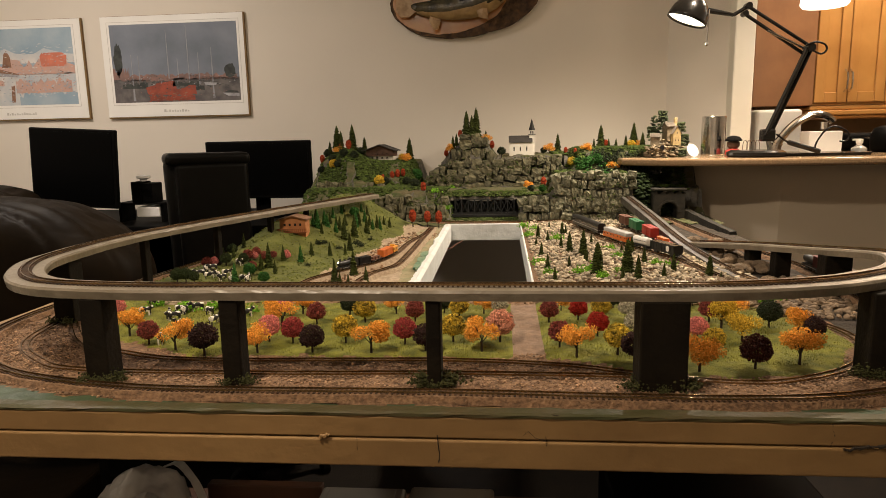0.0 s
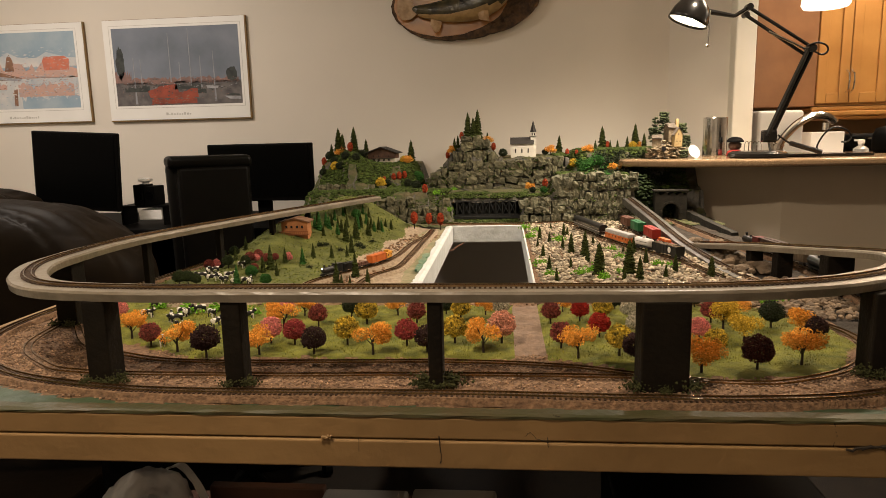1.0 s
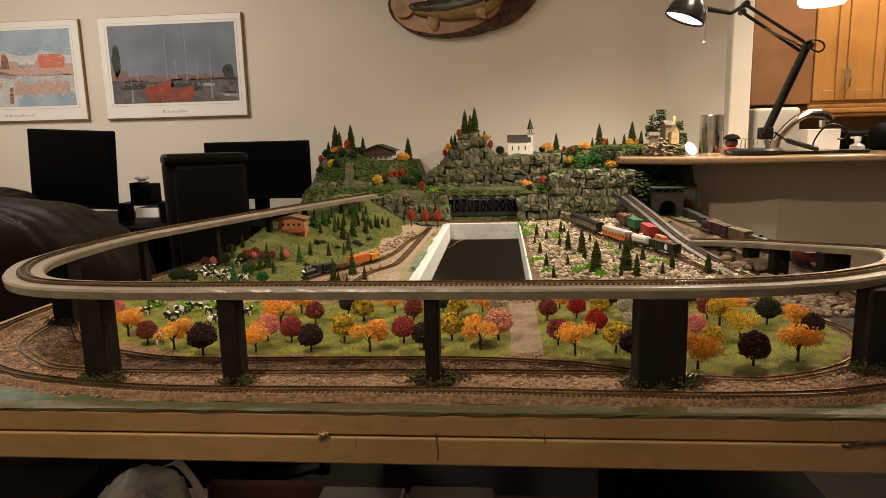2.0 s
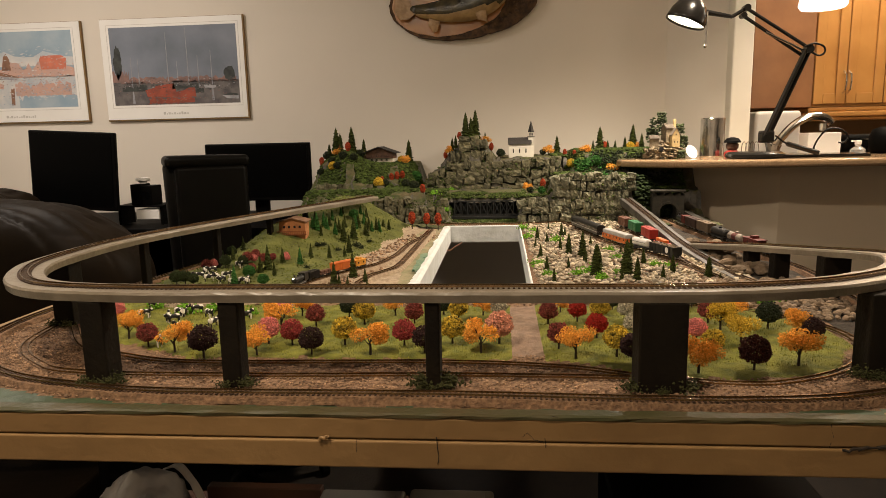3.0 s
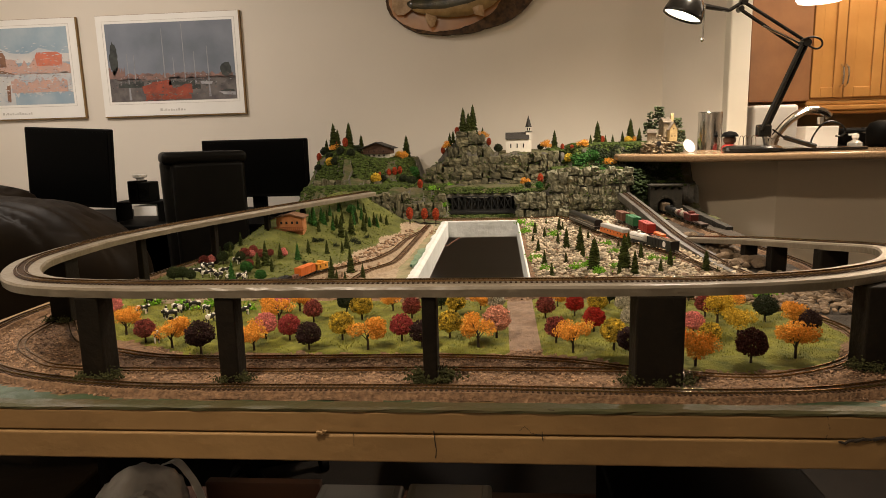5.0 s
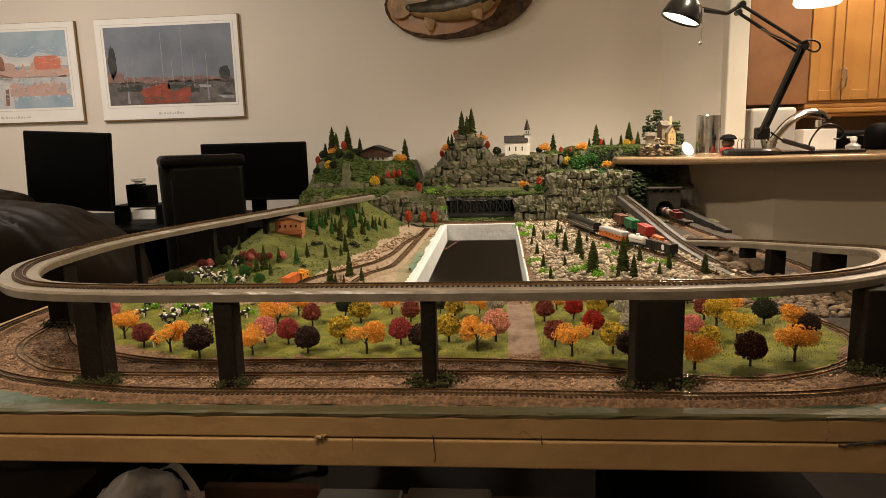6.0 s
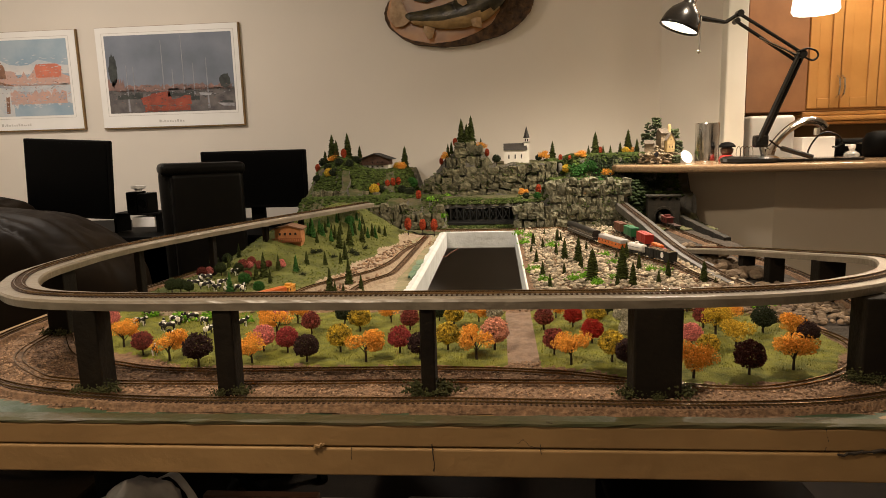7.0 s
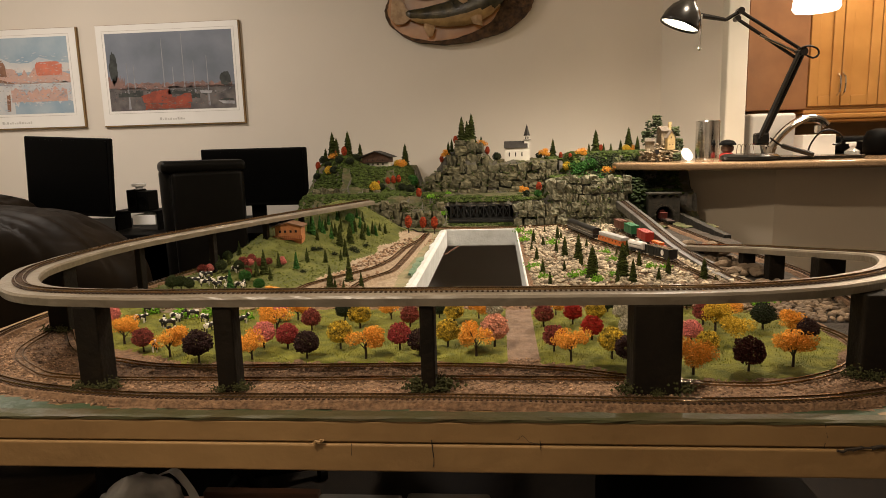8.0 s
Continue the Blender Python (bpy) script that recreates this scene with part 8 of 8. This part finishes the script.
# ---- below the table ----
def below():
    M_BAG = mat("white_plastic_bag", (0.70, 0.68, 0.65), (0.52, 0.50, 0.48), 0.3, 20, 0.3, 60)
    th = thing("plastic_bag", (-0.612, 0.955, 0.42), "crumpled white plastic bag under the table", "bag")
    bm = B()
    bmesh.ops.create_icosphere(bm, subdivisions=5, radius=1.0)
    for v in bm.verts:
        d = v.co.normalized()
        f = 1 + 0.10 * noise.noise(d * 2.2) + 0.10 * abs(noise.noise(d * 4)) + 0.03 * abs(noise.noise(d * 11))
        v.co = Vector((d.x * 0.085 * f + 0.03 * d.z, d.y * 0.07 * f, 0.115 + d.z * 0.115 * f))
    part("bag", bm, M_BAG, th, smooth=True)
    bm = B()
    for s in (-1, 1):
        pts = spline([(0.02, -0.06 * s, 0.20), (0.06, -0.05 * s, 0.215), (0.10, -0.04 * s, 0.16), (0.11, -0.03 * s, 0.08)], 0.01)
        sweep(bm, pts, [(-0.008, -0.001), (-0.008, 0.001), (0.008, 0.001), (0.008, -0.001)], 0.001)
    part("handle", bm, M_BAG, th, "limp bag handles")
    sh = thing("storage_shelf", (0.0, 1.0, 0), "dark brown wooden shelf under the table", "shelf")
    for q in ((-0.80, 0.55, -0.18, 0.3, 0.39, 0.419), (-0.80, -0.78, -0.18, 0.3, 0.0, 0.389), (0.53, 0.55, -0.18, 0.3, 0, 0.389)):
        bm = B(); box(bm, *q, 0.002)
        part("board", bm, M_WALNUT, sh)
    bm = B(); box(bm, -0.53, -0.32, 0.05, 0.07, 0.4195, 0.572, 0.002)
    part("upright_board", bm, M_WALNUT, sh)
    for x, w, y, top, lab in ((-0.238, 0.068, 0.95, 0.588, "cloudy plastic storage box with lid"), (-0.086, 0.066, 0.95, 0.592, "translucent plastic storage box with lid")):
        th = thing("storage_box", (x, y, 0.4195), lab, "box", "storage boxes")
        h = top - 0.4195
        M_CLEAR = mat("cloudy_plastic", (0.44, 0.42, 0.39), (0.36, 0.34, 0.31), 0.22, 8, 0.05) if "cloudy" in lab else mat("milky_plastic", (0.36, 0.32, 0.26), (0.28, 0.25, 0.20), 0.3, 8, 0.05)
        bm = B(); box(bm, -w, w, -0.08, 0.08, 0, h - 0.021, 0.008)
        part("tub", bm, M_CLEAR, th)
        bm = B(); box(bm, -w - 0.005, w + 0.005, -0.086, 0.086, h - 0.0205, h - 0.004, 0.006)
        lid = part("lid", bm, M_CLEAR, th)
        bm = B(); box(bm, -w + 0.01, w - 0.01, -0.07, 0.07, h - 0.0038, h, 0.001)
        part("lid_rim", bm, M_CLEAR, lid)
    th = thing("storage_crate", (0.34, 1.02, 0.4195), "black plastic storage crate in the dark under the table", "crate")
    bm = B(); box(bm, -0.16, 0.16, -0.14, 0.16, 0, 0.165, 0.008)
    part("tub", bm, M_BLACK, th)
    bm = B(); box(bm, -0.168, 0.168, -0.148, 0.168, 0.1655, 0.185, 0.006)
    part("rim", bm, M_BLACK, th)
    th = thing("cable_coil", (-0.665, 0.87, 0.42), "coil of black cable on a spool", "cable")
    bm = B()
    for k in range(5):
        pts = [(0.03 * math.cos(a) * (1 + 0.1 * k), 0.02 * math.sin(a) - 0.01, 0.185 + 0.004 * k + 0.01 * math.sin(a + k)) for a in [6.283 * j / 16 for j in range(17)]]
        for p, q in zip(pts, pts[1:]):
            cyl(bm, p, q, 0.0025, None, 6)
    part("cable", bm, M_BLACKGLOSS, th)
    bm = B(); cyl(bm, (0, -0.01, 0.0), (0, -0.01, 0.19), 0.03, 0.03, 20)
    part("spool", bm, M_WHITE, th)


below()


# ---- wear on the table front ----
def wear():
    th = [o for o in bpy.data.objects if o.name == "layout_table"][0]
    M_CRACK = mat("crack_dark", (0.03, 0.02, 0.012), None, 0.9, 40, 0)
    o = Vector((0, 0.66, 0))
    def chip(name, pts, y, r, m, label=""):
        y += 0.9 * r if name == "crack" else 0.0
        r *= 0.75
        bm = B()
        rnd = random.Random(len(pts) + int(1000 * pts[0][0]))
        fine = []
        for p, q in zip(pts, pts[1:]):
            for k in range(5):
                fine.append((p[0] + (q[0] - p[0]) * k / 5 + rnd.uniform(-1, 1) * r, p[1] + (q[1] - p[1]) * k / 5 + rnd.uniform(-1, 1) * r))
        fine.append(pts[-1])
        for p, q in zip(fine, fine[1:]):
            a, b = Vector((p[0], y, p[1])) - o, Vector((q[0], y, q[1])) - o
            cyl(bm, a, b + (b - a) * 0.1, r * rnd.uniform(0.35, 0.9), r * rnd.uniform(0.35, 0.9), 6)
        part(name, bm, m, th, label)
    chip("crack", [(-0.214, 0.876), (-0.216, 0.863)], 0.655, 0.0022, M_CRACK, "dark chipped crack")
    chip("crack", [(-0.069, 0.866), (-0.068, 0.839), (-0.069, 0.835)], 0.6515, 0.0010, M_CRACK)
    chip("crack", [(-0.157, 0.862), (-0.157, 0.847)], 0.652, 0.0006, M_CRACK)
    chip("crack", [(0.052, 0.89), (0.065, 0.887)], 0.655, 0.0008, M_CRACK)
    chip("crack", [(0.052, 0.89), (0.053, 0.881), (0.05, 0.869)], 0.656, 0.0008, M_CRACK)
    chip("crack", [(0.021, 0.866), (0.027, 0.871), (0.034, 0.863), (0.047, 0.861)], 0.6545, 0.0008, M_CRACK)
    chip("crack", [(0.331, 0.886), (0.335, 0.87), (0.332, 0.861)], 0.6545, 0.0010, M_CRACK)
    chip("crack", [(0.045, 0.867), (0.046, 0.856)], 0.6515, 0.0007, M_CRACK)
    chip("spill", [(0.343, 0.859), (0.364, 0.863), (0.402, 0.863)], 0.6525, 0.0034, M_CRACK, "dark red stain lump")
    chip("lump", [(-0.197, 0.862), (-0.187, 0.864)], 0.652, 0.0035, M_FASCIA, "beige paint lump")
    bm = B()
    line = [Vector((-0.87 + 0.02 * k, 0.668, T - 0.0045)) - o for k in range(85)]
    sweep(bm, line, [(0.0135, 0.0), (0.0135, 0.0030), (0.010, 0.0045), (-0.004, 0.0045), (-0.004, -0.001)], 0.0006)
    part("edge_paint", bm, M_GREENPAINT, th, "glossy green painted edge strip")


wear()


def motions():
    s0 = LEFT_WAY.find_y(1.538)
    for ob, off in LEFT_TRAIN:
        ob.scale = (0.8, 0.8, 0.8)
        walk(ob, [(k * 0.25, LEFT_WAY.stand(s0 + 0.050 * k * 0.25 + 0.011 + 0.002 * k * 0.25 + 0.006 * max(0.0, k * 0.25 - 4.5) + off * 0.8, 0.014)) for k in range(33)])
    base = RIGHT_WAY.find_y(1.0, 2.0)
    knots = [(0.0, 0.98), (0.5, 1.12), (1.5, 1.38), (2.8, 1.65), (3.5, 1.81), (4.0, 1.91), (4.7, 2.03), (6.0, 2.19), (7.0, 2.27), (8.0, 2.34)]
    for ob, off in RIGHT_TRAIN:
        ob.scale = (1.18, 1.18, 1.18)
        rows = []
        for k in range(33):
            t = k * 0.25
            for (a, ya), (b, yb) in zip(knots, knots[1:]):
                if a <= t <= b:
                    y = ya + (yb - ya) * (t - a) / (b - a)
            rows.append((t, RIGHT_WAY.stand(base + (y - 1.0) * 1.01 + off * 1.18, 0.02)))
        walk(ob, rows)


motions()
